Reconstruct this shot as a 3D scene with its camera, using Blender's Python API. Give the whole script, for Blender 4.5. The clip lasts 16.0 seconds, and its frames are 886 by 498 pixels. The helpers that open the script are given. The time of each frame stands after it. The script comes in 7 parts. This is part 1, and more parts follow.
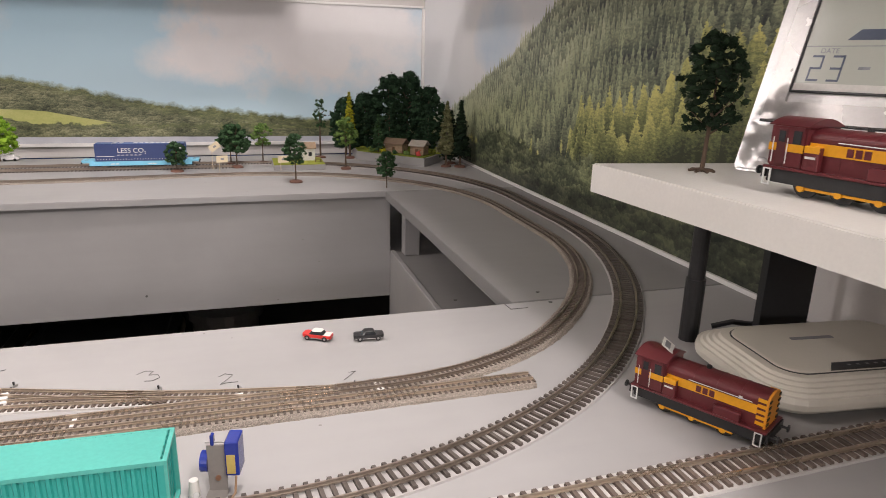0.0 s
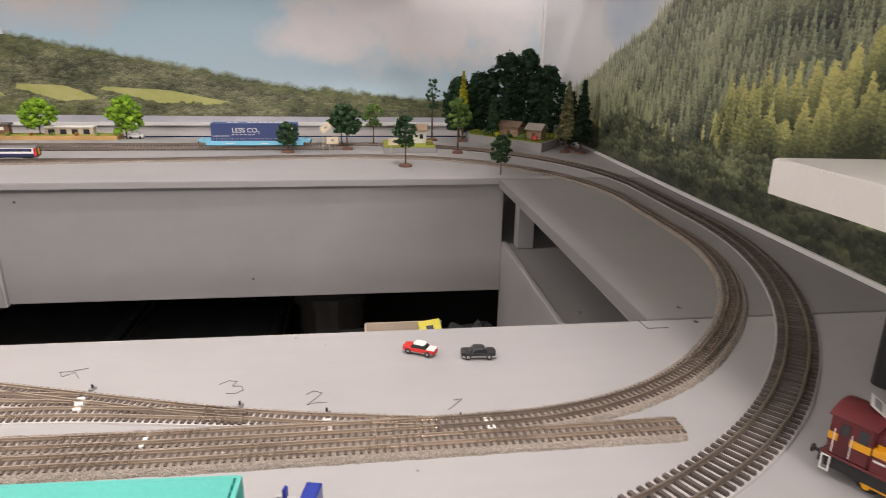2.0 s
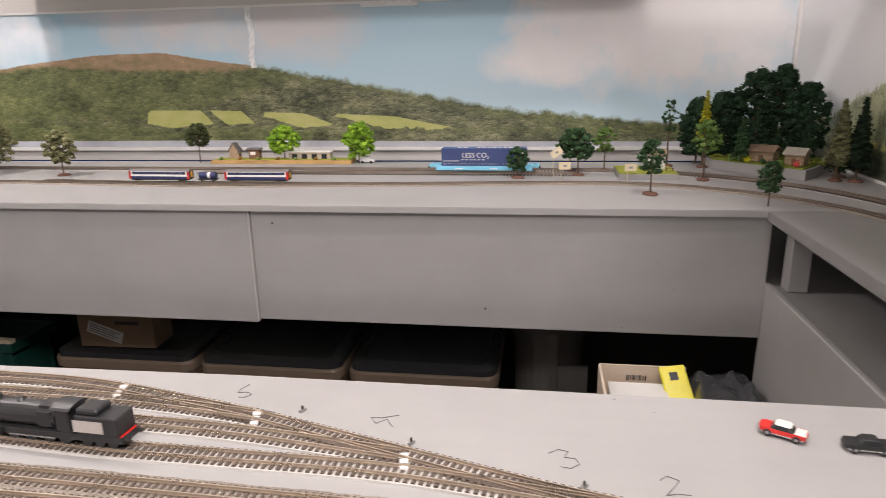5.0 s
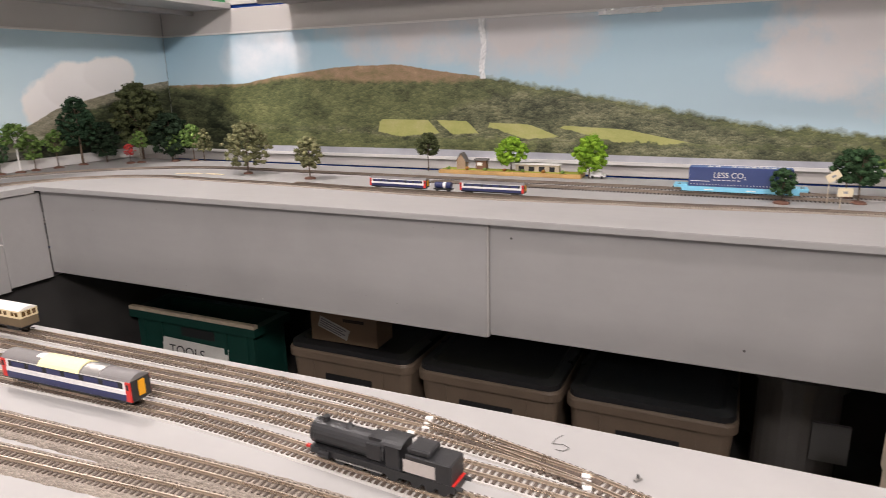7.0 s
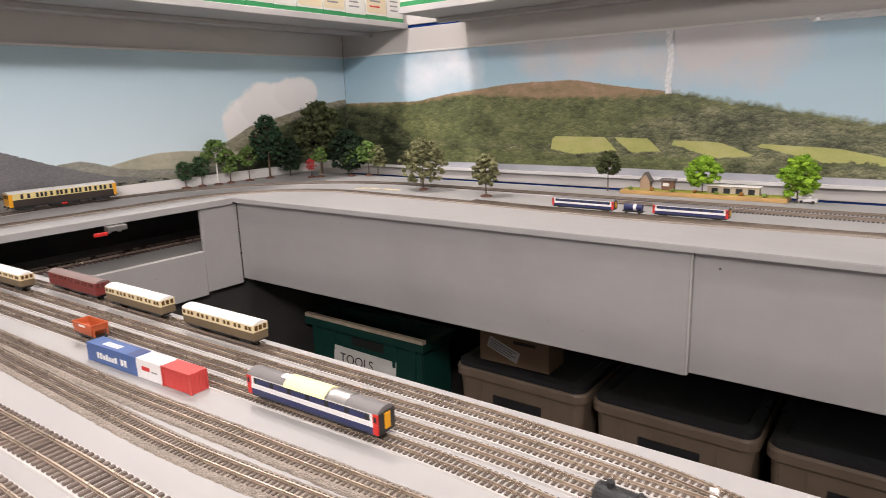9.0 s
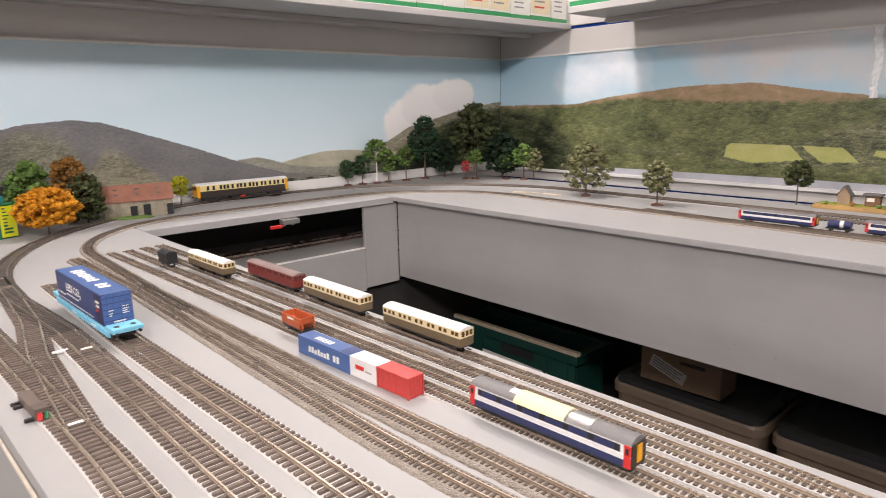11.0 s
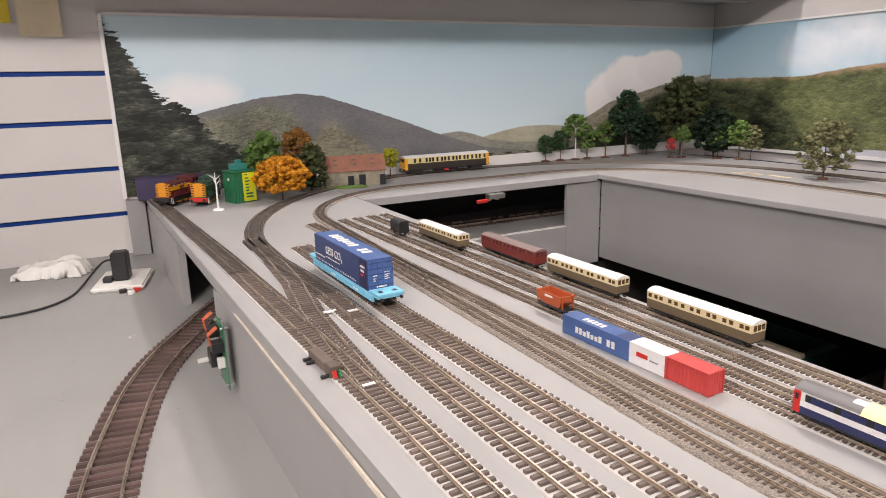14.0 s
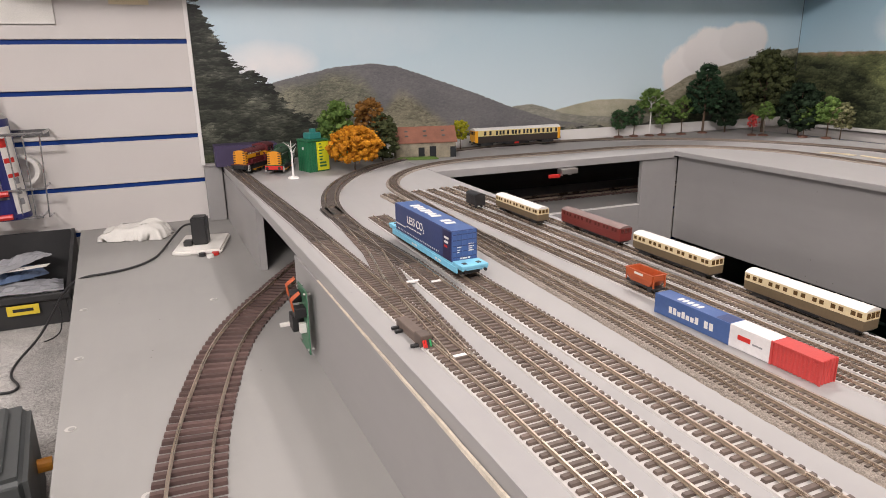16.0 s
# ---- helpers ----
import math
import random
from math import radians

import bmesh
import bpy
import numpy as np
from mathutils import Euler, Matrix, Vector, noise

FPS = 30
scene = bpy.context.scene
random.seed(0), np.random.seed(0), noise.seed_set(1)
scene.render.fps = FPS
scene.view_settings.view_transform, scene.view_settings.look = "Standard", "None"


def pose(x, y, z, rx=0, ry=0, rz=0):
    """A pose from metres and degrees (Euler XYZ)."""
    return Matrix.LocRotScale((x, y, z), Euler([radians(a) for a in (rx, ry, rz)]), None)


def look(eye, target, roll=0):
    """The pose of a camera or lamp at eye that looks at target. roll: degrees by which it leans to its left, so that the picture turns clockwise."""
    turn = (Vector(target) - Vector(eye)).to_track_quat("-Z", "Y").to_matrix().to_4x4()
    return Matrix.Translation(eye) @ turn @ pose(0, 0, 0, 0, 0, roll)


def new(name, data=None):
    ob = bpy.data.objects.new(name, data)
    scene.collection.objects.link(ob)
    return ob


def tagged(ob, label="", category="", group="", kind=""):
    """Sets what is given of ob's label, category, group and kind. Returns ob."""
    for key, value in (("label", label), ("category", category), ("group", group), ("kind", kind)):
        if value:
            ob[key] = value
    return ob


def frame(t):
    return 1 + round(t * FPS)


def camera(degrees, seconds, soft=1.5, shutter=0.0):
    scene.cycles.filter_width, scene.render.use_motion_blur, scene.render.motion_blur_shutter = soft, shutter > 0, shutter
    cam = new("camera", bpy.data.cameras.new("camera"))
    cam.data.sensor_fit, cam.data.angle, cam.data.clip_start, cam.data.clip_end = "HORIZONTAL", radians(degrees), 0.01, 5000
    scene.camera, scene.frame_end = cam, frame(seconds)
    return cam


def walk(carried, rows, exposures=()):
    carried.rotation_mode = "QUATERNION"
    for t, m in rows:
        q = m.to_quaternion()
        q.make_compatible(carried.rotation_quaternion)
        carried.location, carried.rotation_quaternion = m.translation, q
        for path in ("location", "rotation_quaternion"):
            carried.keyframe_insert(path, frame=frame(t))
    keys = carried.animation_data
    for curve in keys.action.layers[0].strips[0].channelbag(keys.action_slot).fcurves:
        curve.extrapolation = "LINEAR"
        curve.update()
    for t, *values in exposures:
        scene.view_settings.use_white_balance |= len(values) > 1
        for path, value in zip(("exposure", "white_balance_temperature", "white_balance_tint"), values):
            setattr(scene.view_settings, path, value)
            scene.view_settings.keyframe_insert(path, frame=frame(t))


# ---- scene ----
cam = camera(68.7, 16.0, 0.8, 0.4)
PATH = [
    (0, (0.1343, 0.0345, 0.2447), (0.6979, 1.8721, -0.3079), 1.40),
    (0.5, (0.1393, 0.0570, 0.2412), (0.6488, 1.9067, -0.3237), 1.07),
    (1, (0.1465, 0.0870, 0.2338), (0.5631, 1.9511, -0.3592), 1.46),
    (1.5, (0.1517, 0.1089, 0.2298), (0.4781, 1.9832, -0.3872), 1.17),
    (2, (0.1449, 0.1256, 0.2354), (0.3858, 2.0149, -0.3749), 0.96),
    (2.5, (0.1288, 0.1396, 0.2397), (0.2704, 2.0455, -0.3497), 1.09),
    (3, (0.1133, 0.1524, 0.2382), (0.1825, 2.0668, -0.3367), 1.08),
    (5.5, (0.0023, 0.2080, 0.2285), (-0.4300, 2.0877, -0.3006), -1.76),
    (6, (-0.0296, 0.2158, 0.2287), (-0.6161, 2.0561, -0.2906), -2.21),
    (6.5, (-0.0594, 0.2212, 0.2320), (-0.7559, 2.0252, -0.2785), -2.04),
    (7, (-0.0886, 0.2272, 0.2347), (-0.9010, 1.9834, -0.2710), -1.19),
    (7.5, (-0.1177, 0.2302, 0.2388), (-1.0323, 1.9378, -0.2586), -1.32),
    (8, (-0.1385, 0.2291, 0.2382), (-1.1516, 1.8839, -0.2466), -1.61),
    (10.5, (-0.2635, 0.2045, 0.2388), (-1.6603, 1.5727, -0.1819), -1.39),
    (11, (-0.2787, 0.1926, 0.2365), (-1.7419, 1.4866, -0.1934), -1.19),
    (11.5, (-0.2973, 0.1809, 0.2331), (-1.8130, 1.4079, -0.2109), -1.09),
    (12, (-0.3139, 0.1696, 0.2325), (-1.8839, 1.3250, -0.2150), -1.23),
    (12.5, (-0.3255, 0.1569, 0.2324), (-1.9329, 1.2573, -0.2206), -0.90),
    (13, (-0.3421, 0.1442, 0.2333), (-1.9928, 1.1736, -0.2311), -1.02),
    (13.5, (-0.3599, 0.1334, 0.2324), (-2.0542, 1.0823, -0.2465), -1.37),
    (14, (-0.3662, 0.1231, 0.2302), (-2.0930, 1.0078, -0.2552), -1.46),
    (14.5, (-0.3731, 0.1142, 0.2283), (-2.1187, 0.9520, -0.2726), -0.94),
    (15, (-0.3798, 0.1068, 0.2280), (-2.1449, 0.8929, -0.2884), -0.77),
    (15.5, (-0.3835, 0.1001, 0.2272), (-2.1587, 0.8514, -0.3061), -0.74),
    (16, (-0.3870, 0.0977, 0.2256), (-2.1673, 0.8192, -0.3313), -0.94),
]
walk(cam, [(t, look(eye, target, roll)) for t, eye, target, roll in PATH], [(0.0, -0.18), (3.0, -0.17), (7.0, -0.06), (10.5, -0.05), (13.0, -0.17), (16.0, -0.29)])

# ---- light ----
world = bpy.data.worlds.new("room_world")
scene.world = world
world.use_nodes = True
world.node_tree.nodes["Background"].inputs[0].default_value = (0.75, 0.8, 0.9, 1)
world.node_tree.nodes["Background"].inputs[1].default_value = 0.05


def ceiling_lamp(x, y, z, sx, sy, power, rz=0):
    data = bpy.data.lights.new("ceiling_lamp", "AREA")
    data.shape, data.size, data.size_y, data.energy = "RECTANGLE", sx, sy, power
    data.color = (1.0, 0.915, 0.89)
    ob = new("ceiling_lamp", data)
    ob.matrix_world = pose(x, y, z, 0, 0, rz)
    return ob


# ceiling lamps, all out of view
ceiling_lamp(-0.85, 0.85, 1.46, 1.4, 0.14, 6.0)
ceiling_lamp(-1.58, 1.10, 1.46, 0.16, 0.12, 20)
ceiling_lamp(0.34, 0.85, 1.46, 0.26, 0.14, 12.0)
ceiling_lamp(-0.45, -0.12, 1.46, 1.5, 0.14, 5.2)
ceiling_lamp(0.23, 0.10, 1.46, 0.08, 0.4, 5.5)
# lamp out of view, placed from the shadow edge of the west shelf
far_lamp = ceiling_lamp(0, 0, 0, 0.6, 0.12, 29)
far_lamp.data.spread = radians(130)
far_lamp.matrix_world = look((0.60, -0.85, 1.43), (-2.0, 0.8, 0.30))
# added fill from the south, unseen; no such lamp is known
south_fill = ceiling_lamp(0, 0, 0, 1.2, 0.25, 30)
south_fill.matrix_world = look((-0.9, -2.90, 0.95), (-0.6, 2.0, 0.15))
scene.view_settings.exposure = 0.0


# ---- materials ----
def nodes_of(name):
    m = bpy.data.materials.new(name)
    m.use_nodes = True
    nt = m.node_tree
    return m, nt, nt.nodes["Principled BSDF"]


def node(nt, kind, **inputs):
    n = nt.nodes.new(kind)
    for key, value in inputs.items():
        n.inputs[key.replace("_", " ")].default_value = value
    return n


def math_node(nt, op, a, b=None, c=None):
    n = nt.nodes.new("ShaderNodeMath")
    n.operation = op
    for k, v in enumerate((a, b, c)):
        if v is None:
            continue
        if isinstance(v, (int, float)):
            n.inputs[k].default_value = v
        else:
            nt.links.new(v, n.inputs[k])
    return n.outputs[0]


def ramp(nt, fac, stops):
    n = nt.nodes.new("ShaderNodeValToRGB")
    els = n.color_ramp.elements
    while len(els) < len(stops):
        els.new(0.5)
    for e, (p, col) in zip(els, sorted(stops, key=lambda s: s[0])):
        e.position = p
        e.color = (*col, 1) if len(col) == 3 else col
    nt.links.new(fac, n.inputs[0])
    return n.outputs[0]


def mix(nt, fac, a, b, mode="MIX"):
    n = nt.nodes.new("ShaderNodeMix")
    n.data_type, n.blend_type = "RGBA", mode
    for sock, v in ((n.inputs[0], fac), (n.inputs[6], a), (n.inputs[7], b)):
        if isinstance(v, (int, float)):
            sock.default_value = v
        elif isinstance(v, tuple):
            sock.default_value = (*v, 1)
        else:
            nt.links.new(v, sock)
    return n.outputs[2]


def tint(c, k):
    return tuple(min(1.0, v * k) for v in c)


def plain(name, color, rough=0.5, metal=0.0, vary=0.12, grain=400.0, stain=18.0, bump=0.1, rand=0.0, spec=0.5):
    """A surface with colour variation at two scales and a fine relief."""
    m, nt, b = nodes_of(name)
    tc = node(nt, "ShaderNodeTexCoord")
    big = node(nt, "ShaderNodeTexNoise", Scale=stain, Detail=4.0)
    fine = node(nt, "ShaderNodeTexNoise", Scale=grain, Detail=3.0)
    for n in (big, fine):
        nt.links.new(tc.outputs["Object"], n.inputs["Vector"])
    both = math_node(nt, "MULTIPLY_ADD", big.outputs[0], 0.6, math_node(nt, "MULTIPLY", fine.outputs[0], 0.4))
    col = ramp(nt, both, [(0.3, tint(color, 1 - vary)), (0.7, tint(color, 1 + vary))])
    if rand:
        info = node(nt, "ShaderNodeObjectInfo")
        k = math_node(nt, "MULTIPLY_ADD", info.outputs["Random"], 2 * rand, 1 - rand)
        comb = node(nt, "ShaderNodeCombineXYZ")
        for s in comb.inputs:
            nt.links.new(k, s)
        col = mix(nt, 1.0, col, comb.outputs[0], "MULTIPLY")
    nt.links.new(col, b.inputs["Base Color"])
    nt.links.new(math_node(nt, "MULTIPLY_ADD", big.outputs[0], 0.25, rough - 0.12), b.inputs["Roughness"])
    b.inputs["Metallic"].default_value = metal
    b.inputs["Specular IOR Level"].default_value = spec
    if bump:
        bn = node(nt, "ShaderNodeBump", Strength=bump, Distance=0.001)
        nt.links.new(fine.outputs[0], bn.inputs["Height"])
        nt.links.new(bn.outputs[0], b.inputs["Normal"])
    return m


def board_paint(name, color):
    """Flat emulsion on plywood: brushed, slightly stained."""
    m, nt, b = nodes_of(name)
    tc = node(nt, "ShaderNodeTexCoord")
    big = node(nt, "ShaderNodeTexNoise", Scale=3.5, Detail=6.0, Roughness=0.6)
    brush = node(nt, "ShaderNodeTexNoise", Scale=60.0, Detail=4.0)
    mp = node(nt, "ShaderNodeMapping")
    mp.inputs["Scale"].default_value = (0.15, 1.0, 1.0)
    nt.links.new(tc.outputs["Object"], mp.inputs[0])
    nt.links.new(tc.outputs["Object"], big.inputs["Vector"])
    nt.links.new(mp.outputs[0], brush.inputs["Vector"])
    specks = node(nt, "ShaderNodeTexVoronoi", Scale=38.0)
    nt.links.new(tc.outputs["Object"], specks.inputs["Vector"])
    col = ramp(nt, big.outputs[0], [(0.3, tint(color, 0.90)), (0.5, color), (0.75, tint(color, 1.06))])
    col = mix(nt, math_node(nt, "MULTIPLY", brush.outputs[0], 0.26), col, tint(color, 0.72))
    dot = math_node(nt, "LESS_THAN", specks.outputs["Distance"], 0.045)
    pick = node(nt, "ShaderNodeTexNoise", Scale=9.0)
    nt.links.new(tc.outputs["Object"], pick.inputs["Vector"])
    dot = math_node(nt, "MULTIPLY", dot, math_node(nt, "GREATER_THAN", pick.outputs[0], 0.58))
    col = mix(nt, math_node(nt, "MULTIPLY", dot, 0.6), col, (0.12, 0.1, 0.09))
    nt.links.new(col, b.inputs["Base Color"])
    b.inputs["Roughness"].default_value = 0.6
    bn = node(nt, "ShaderNodeBump", Strength=0.12, Distance=0.001)
    nt.links.new(brush.outputs[0], bn.inputs["Height"])
    nt.links.new(bn.outputs[0], b.inputs["Normal"])
    return m


def foliage(name, dark, light, rough=0.85):
    m, nt, b = nodes_of(name)
    geo = node(nt, "ShaderNodeNewGeometry")
    tc = node(nt, "ShaderNodeTexCoord")
    n1 = node(nt, "ShaderNodeTexNoise", Scale=420.0, Detail=2.0)
    nt.links.new(tc.outputs["Object"], n1.inputs["Vector"])
    f = math_node(nt, "MULTIPLY_ADD", geo.outputs["Random Per Island"], 0.6, math_node(nt, "MULTIPLY", n1.outputs[0], 0.5))
    nt.links.new(ramp(nt, f, [(0.15, dark), (0.8, light)]), b.inputs["Base Color"])
    b.inputs["Roughness"].default_value = rough
    b.inputs["Specular IOR Level"].default_value = 0.15
    bn = node(nt, "ShaderNodeBump", Strength=0.6, Distance=0.002)
    nt.links.new(n1.outputs[0], bn.inputs["Height"])
    nt.links.new(bn.outputs[0], b.inputs["Normal"])
    return m


def ballast_mat(name, dark, light, grit=700.0):
    m, nt, b = nodes_of(name)
    tc = node(nt, "ShaderNodeTexCoord")
    v = node(nt, "ShaderNodeTexVoronoi", Scale=grit)
    n1 = node(nt, "ShaderNodeTexNoise", Scale=25.0, Detail=4.0)
    for n in (v, n1):
        nt.links.new(tc.outputs["Object"], n.inputs["Vector"])
    sep = node(nt, "ShaderNodeSeparateColor")
    nt.links.new(v.outputs["Color"], sep.inputs[0])
    f = math_node(nt, "MULTIPLY_ADD", sep.outputs[0], 0.7, math_node(nt, "MULTIPLY", n1.outputs[0], 0.4))
    nt.links.new(ramp(nt, f, [(0.1, dark), (0.9, light)]), b.inputs["Base Color"])
    b.inputs["Roughness"].default_value = 0.9
    bn = node(nt, "ShaderNodeBump", Strength=0.9, Distance=0.0012)
    bn.invert = True
    nt.links.new(v.outputs["Distance"], bn.inputs["Height"])
    nt.links.new(bn.outputs[0], b.inputs["Normal"])
    return m


def poster(name, axis, sky, clouds, layers, u0, u1):
    """A printed landscape: sky colours and clouds, then layers from far to near.
    layer: top outline [(u, z)...], bottom outline or None, jag amount, jag scale,
    colours [(stop, colour)], texture scale, softness, kind (woods, fir, cone or plain)."""
    z0, z1 = -0.2, 0.6
    m, nt, b = nodes_of(name)
    geo = node(nt, "ShaderNodeNewGeometry")
    sep = node(nt, "ShaderNodeSeparateXYZ")
    nt.links.new(geo.outputs["Position"], sep.inputs[0])
    u, v = sep.outputs["XY".index(axis)], sep.outputs[2]
    mr = node(nt, "ShaderNodeMapRange")
    nt.links.new(u, mr.inputs[0])
    mr.inputs[1].default_value, mr.inputs[2].default_value = u0, u1

    def plane(ku=1.0, kv=1.0, shift=0.0):
        """Picture coordinates, stretched by ku and kv."""
        c = node(nt, "ShaderNodeCombineXYZ")
        nt.links.new(math_node(nt, "MULTIPLY", u, ku), c.inputs[0])
        nt.links.new(math_node(nt, "MULTIPLY_ADD", v, kv, shift), c.inputs[1])
        return c.outputs[0]

    flat, squat, tufts = plane(), plane(1.0, 1.7), plane(0.8, 2.4)

    def noise(scale, detail=4.0, rough=0.6, src=None):
        n = node(nt, "ShaderNodeTexNoise", Scale=scale, Detail=detail, Roughness=rough)
        nt.links.new(src or flat, n.inputs["Vector"])
        return n

    def swing(f, src, amount):
        """Adds a signal that swings about one half."""
        return math_node(nt, "MULTIPLY_ADD", math_node(nt, "SUBTRACT", src, 0.5), amount, f)

    def line(outline):
        stops = [((pu - u0) / (u1 - u0), ((pz - z0) / (z1 - z0),) * 3) for pu, pz in outline]
        return math_node(nt, "MULTIPLY_ADD", ramp(nt, mr.outputs[0], stops), z1 - z0, z0)

    def clamp01(x, gain):
        n = math_node(nt, "DIVIDE", x, gain)
        nt.nodes[-1].use_clamp = True
        return n

    # sky, and clouds as soft ragged ellipses (u, z, ru, rz, edge, colour below, colour above)
    low, high = sky
    grad = node(nt, "ShaderNodeMapRange")
    nt.links.new(v, grad.inputs[0])
    grad.inputs[1].default_value, grad.inputs[2].default_value = 0.05, 0.4
    col = ramp(nt, grad.outputs[0], [(0.0, low), (1.0, high)])
    puff = noise(6.0, 6.0, 0.58)
    stand = noise(6.5, 6.0, 0.62, squat)
    veil = noise(3.0, 4.0, 0.5)
    for cu, cz, ru, rz, edge, below, above in clouds:
        dx = math_node(nt, "MULTIPLY", math_node(nt, "SUBTRACT", u, cu), 1 / ru)
        dz = math_node(nt, "MULTIPLY", math_node(nt, "SUBTRACT", v, cz), 1 / rz)
        d2 = math_node(nt, "ADD", math_node(nt, "MULTIPLY", dx, dx), math_node(nt, "MULTIPLY", dz, dz))
        q = math_node(nt, "ADD", math_node(nt, "SUBTRACT", 0.9, d2), math_node(nt, "MULTIPLY_ADD", puff.outputs[0], 1.9, -0.95))
        rise = math_node(nt, "MULTIPLY_ADD", dz, 0.5, math_node(nt, "MULTIPLY_ADD", veil.outputs[0], 1.6, -0.3))
        col = mix(nt, clamp01(q, edge), col, mix(nt, clamp01(rise, 1.0), below, above))
    for outline, floor_line, jag, jscale, colours, tscale, soft, kind in layers:
        prof = line(outline)
        if kind == "cone":
            # pointed trees, one in each cell along the row
            cell = math_node(nt, "MULTIPLY_ADD", u, jscale, tscale)
            ident = math_node(nt, "FLOOR", cell)
            f = math_node(nt, "FRACT", cell)
            wn = node(nt, "ShaderNodeTexWhiteNoise")
            wn.noise_dimensions = "1D"
            nt.links.new(ident, wn.inputs["W"])
            side = math_node(nt, "ABSOLUTE", math_node(nt, "MULTIPLY_ADD", f, 2.0, -1.0))
            wide = plane(0.5, 1.0, tscale)
            rag = noise(170.0, 3.0, 0.7, wide)
            side = swing(side, rag.outputs[0], 1.7)
            tall = math_node(nt, "MULTIPLY_ADD", wn.outputs["Value"], 1.0, 0.25)
            tip = math_node(nt, "MULTIPLY", math_node(nt, "MULTIPLY", math_node(nt, "SUBTRACT", 1.0, side), tall), jag)
            sway = noise(14.0, 4.0, 0.6, wide)
            prof = swing(prof, sway.outputs[0], jag * 1.8)
            top = math_node(nt, "ADD", prof, tip)
            drop = math_node(nt, "SUBTRACT", top, v)
            mask = clamp01(drop, soft)
            wc = node(nt, "ShaderNodeSeparateColor")
            nt.links.new(wn.outputs["Color"], wc.inputs[0])
            fine = noise(260.0, 4.0, 0.7, wide)
            f = math_node(nt, "MULTIPLY_ADD", wc.outputs[1], 0.20, 0.36)
            f = swing(f, stand.outputs[0], 0.75)
            f = swing(f, fine.outputs[0], 0.95)
            f = math_node(nt, "MULTIPLY_ADD", side, -0.24, f)
            f = math_node(nt, "MULTIPLY_ADD", clamp01(drop, jag * 1.5), -0.58, math_node(nt, "ADD", f, 0.36))
        else:
            edge_src = tufts if kind == "fir" else flat
            jn = noise(jscale, 5.0, 0.65, edge_src)
            top = swing(prof, jn.outputs[0], jag)
            mask = clamp01(math_node(nt, "SUBTRACT", top, v), soft)
            mid = noise(tscale * 0.28, 4.0, 0.6, squat)
            tiny = noise(tscale * 2.6, 3.0, 0.65, tufts if kind == "fir" else flat)
            if kind in ("woods", "fir"):
                # crowns of uneven size: lit from above, dark between, in paler and darker stands
                wob = noise(tscale * 1.3, 3.0)
                wv = mix(nt, 0.9 / tscale, tufts if kind == "fir" else squat, wob.outputs["Color"], "ADD")
                f = swing(swing(swing(0.5, stand.outputs[0], 1.15), mid.outputs[0], 0.85), tiny.outputs[0], 0.80)
                for k, amount in ((1.0, 0.11), (0.45, 0.09)):
                    vor = node(nt, "ShaderNodeTexVoronoi", Scale=tscale * k)
                    nt.links.new(wv, vor.inputs["Vector"])
                    ps = node(nt, "ShaderNodeSeparateXYZ")
                    nt.links.new(vor.outputs["Position"], ps.inputs[0])
                    here = node(nt, "ShaderNodeSeparateXYZ")
                    nt.links.new(wv, here.inputs[0])
                    rise = math_node(nt, "MULTIPLY", math_node(nt, "SUBTRACT", here.outputs[1], ps.outputs[1]), tscale * k)
                    vc = node(nt, "ShaderNodeSeparateColor")
                    nt.links.new(vor.outputs["Color"], vc.inputs[0])
                    f = math_node(nt, "MULTIPLY_ADD", rise, amount * 1.5, f)
                    f = swing(f, vc.outputs[0], amount * 1.5)
            else:
                f = swing(swing(swing(0.5, stand.outputs[0], 0.9), mid.outputs[0], 0.6), tiny.outputs[0], 0.5)
        if floor_line:
            low_edge = math_node(nt, "ADD", line(floor_line), math_node(nt, "MULTIPLY_ADD", noise(40.0).outputs[0], 0.016, -0.008))
            mask = math_node(nt, "MULTIPLY", mask, clamp01(math_node(nt, "SUBTRACT", v, low_edge), 0.003))
        col = mix(nt, mask, col, ramp(nt, f, colours))
    nt.links.new(col, b.inputs["Base Color"])
    b.inputs["Roughness"].default_value = 0.38
    return m


GREY = (0.355, 0.345, 0.34)
M = {}
M["board"] = board_paint("grey_board_paint", GREY)
M["panel"] = board_paint("grey_panel_paint", (0.335, 0.325, 0.32))
# east greys: a darker paint past the seam, with shade put into the colour
M["board_shaded"] = board_paint("grey_board_paint_with_shade", (0.245, 0.236, 0.232))
M["deck"] = board_paint("grey_lower_deck_paint", (0.312, 0.306, 0.293))
M["wood"] = plain("bare_plywood_edge", (0.62, 0.51, 0.38), 0.7, vary=0.2, stain=60)
M["white"] = plain("white_paint", (0.78, 0.76, 0.74), 0.45, vary=0.05)
M["offwhite"] = plain("white_board_edge", (0.72, 0.70, 0.66), 0.5, vary=0.05)
M["slat"] = plain("slatwall_grey", (0.62, 0.59, 0.57), 0.4, vary=0.04, stain=6)
M["wall"] = plain("grey_emulsion_wall", (0.30, 0.29, 0.285), 0.7, vary=0.06, stain=4)
M["blue_slot"] = plain("blue_slot_insert", (0.005, 0.036, 0.20), 0.5, vary=0.15, spec=0.2)
M["carpet"] = ballast_mat("speckled_laminate", (0.16, 0.15, 0.145), (0.68, 0.66, 0.63))
M["ceil"] = plain("ceiling_white", (0.75, 0.74, 0.72), 0.8, vary=0.04)
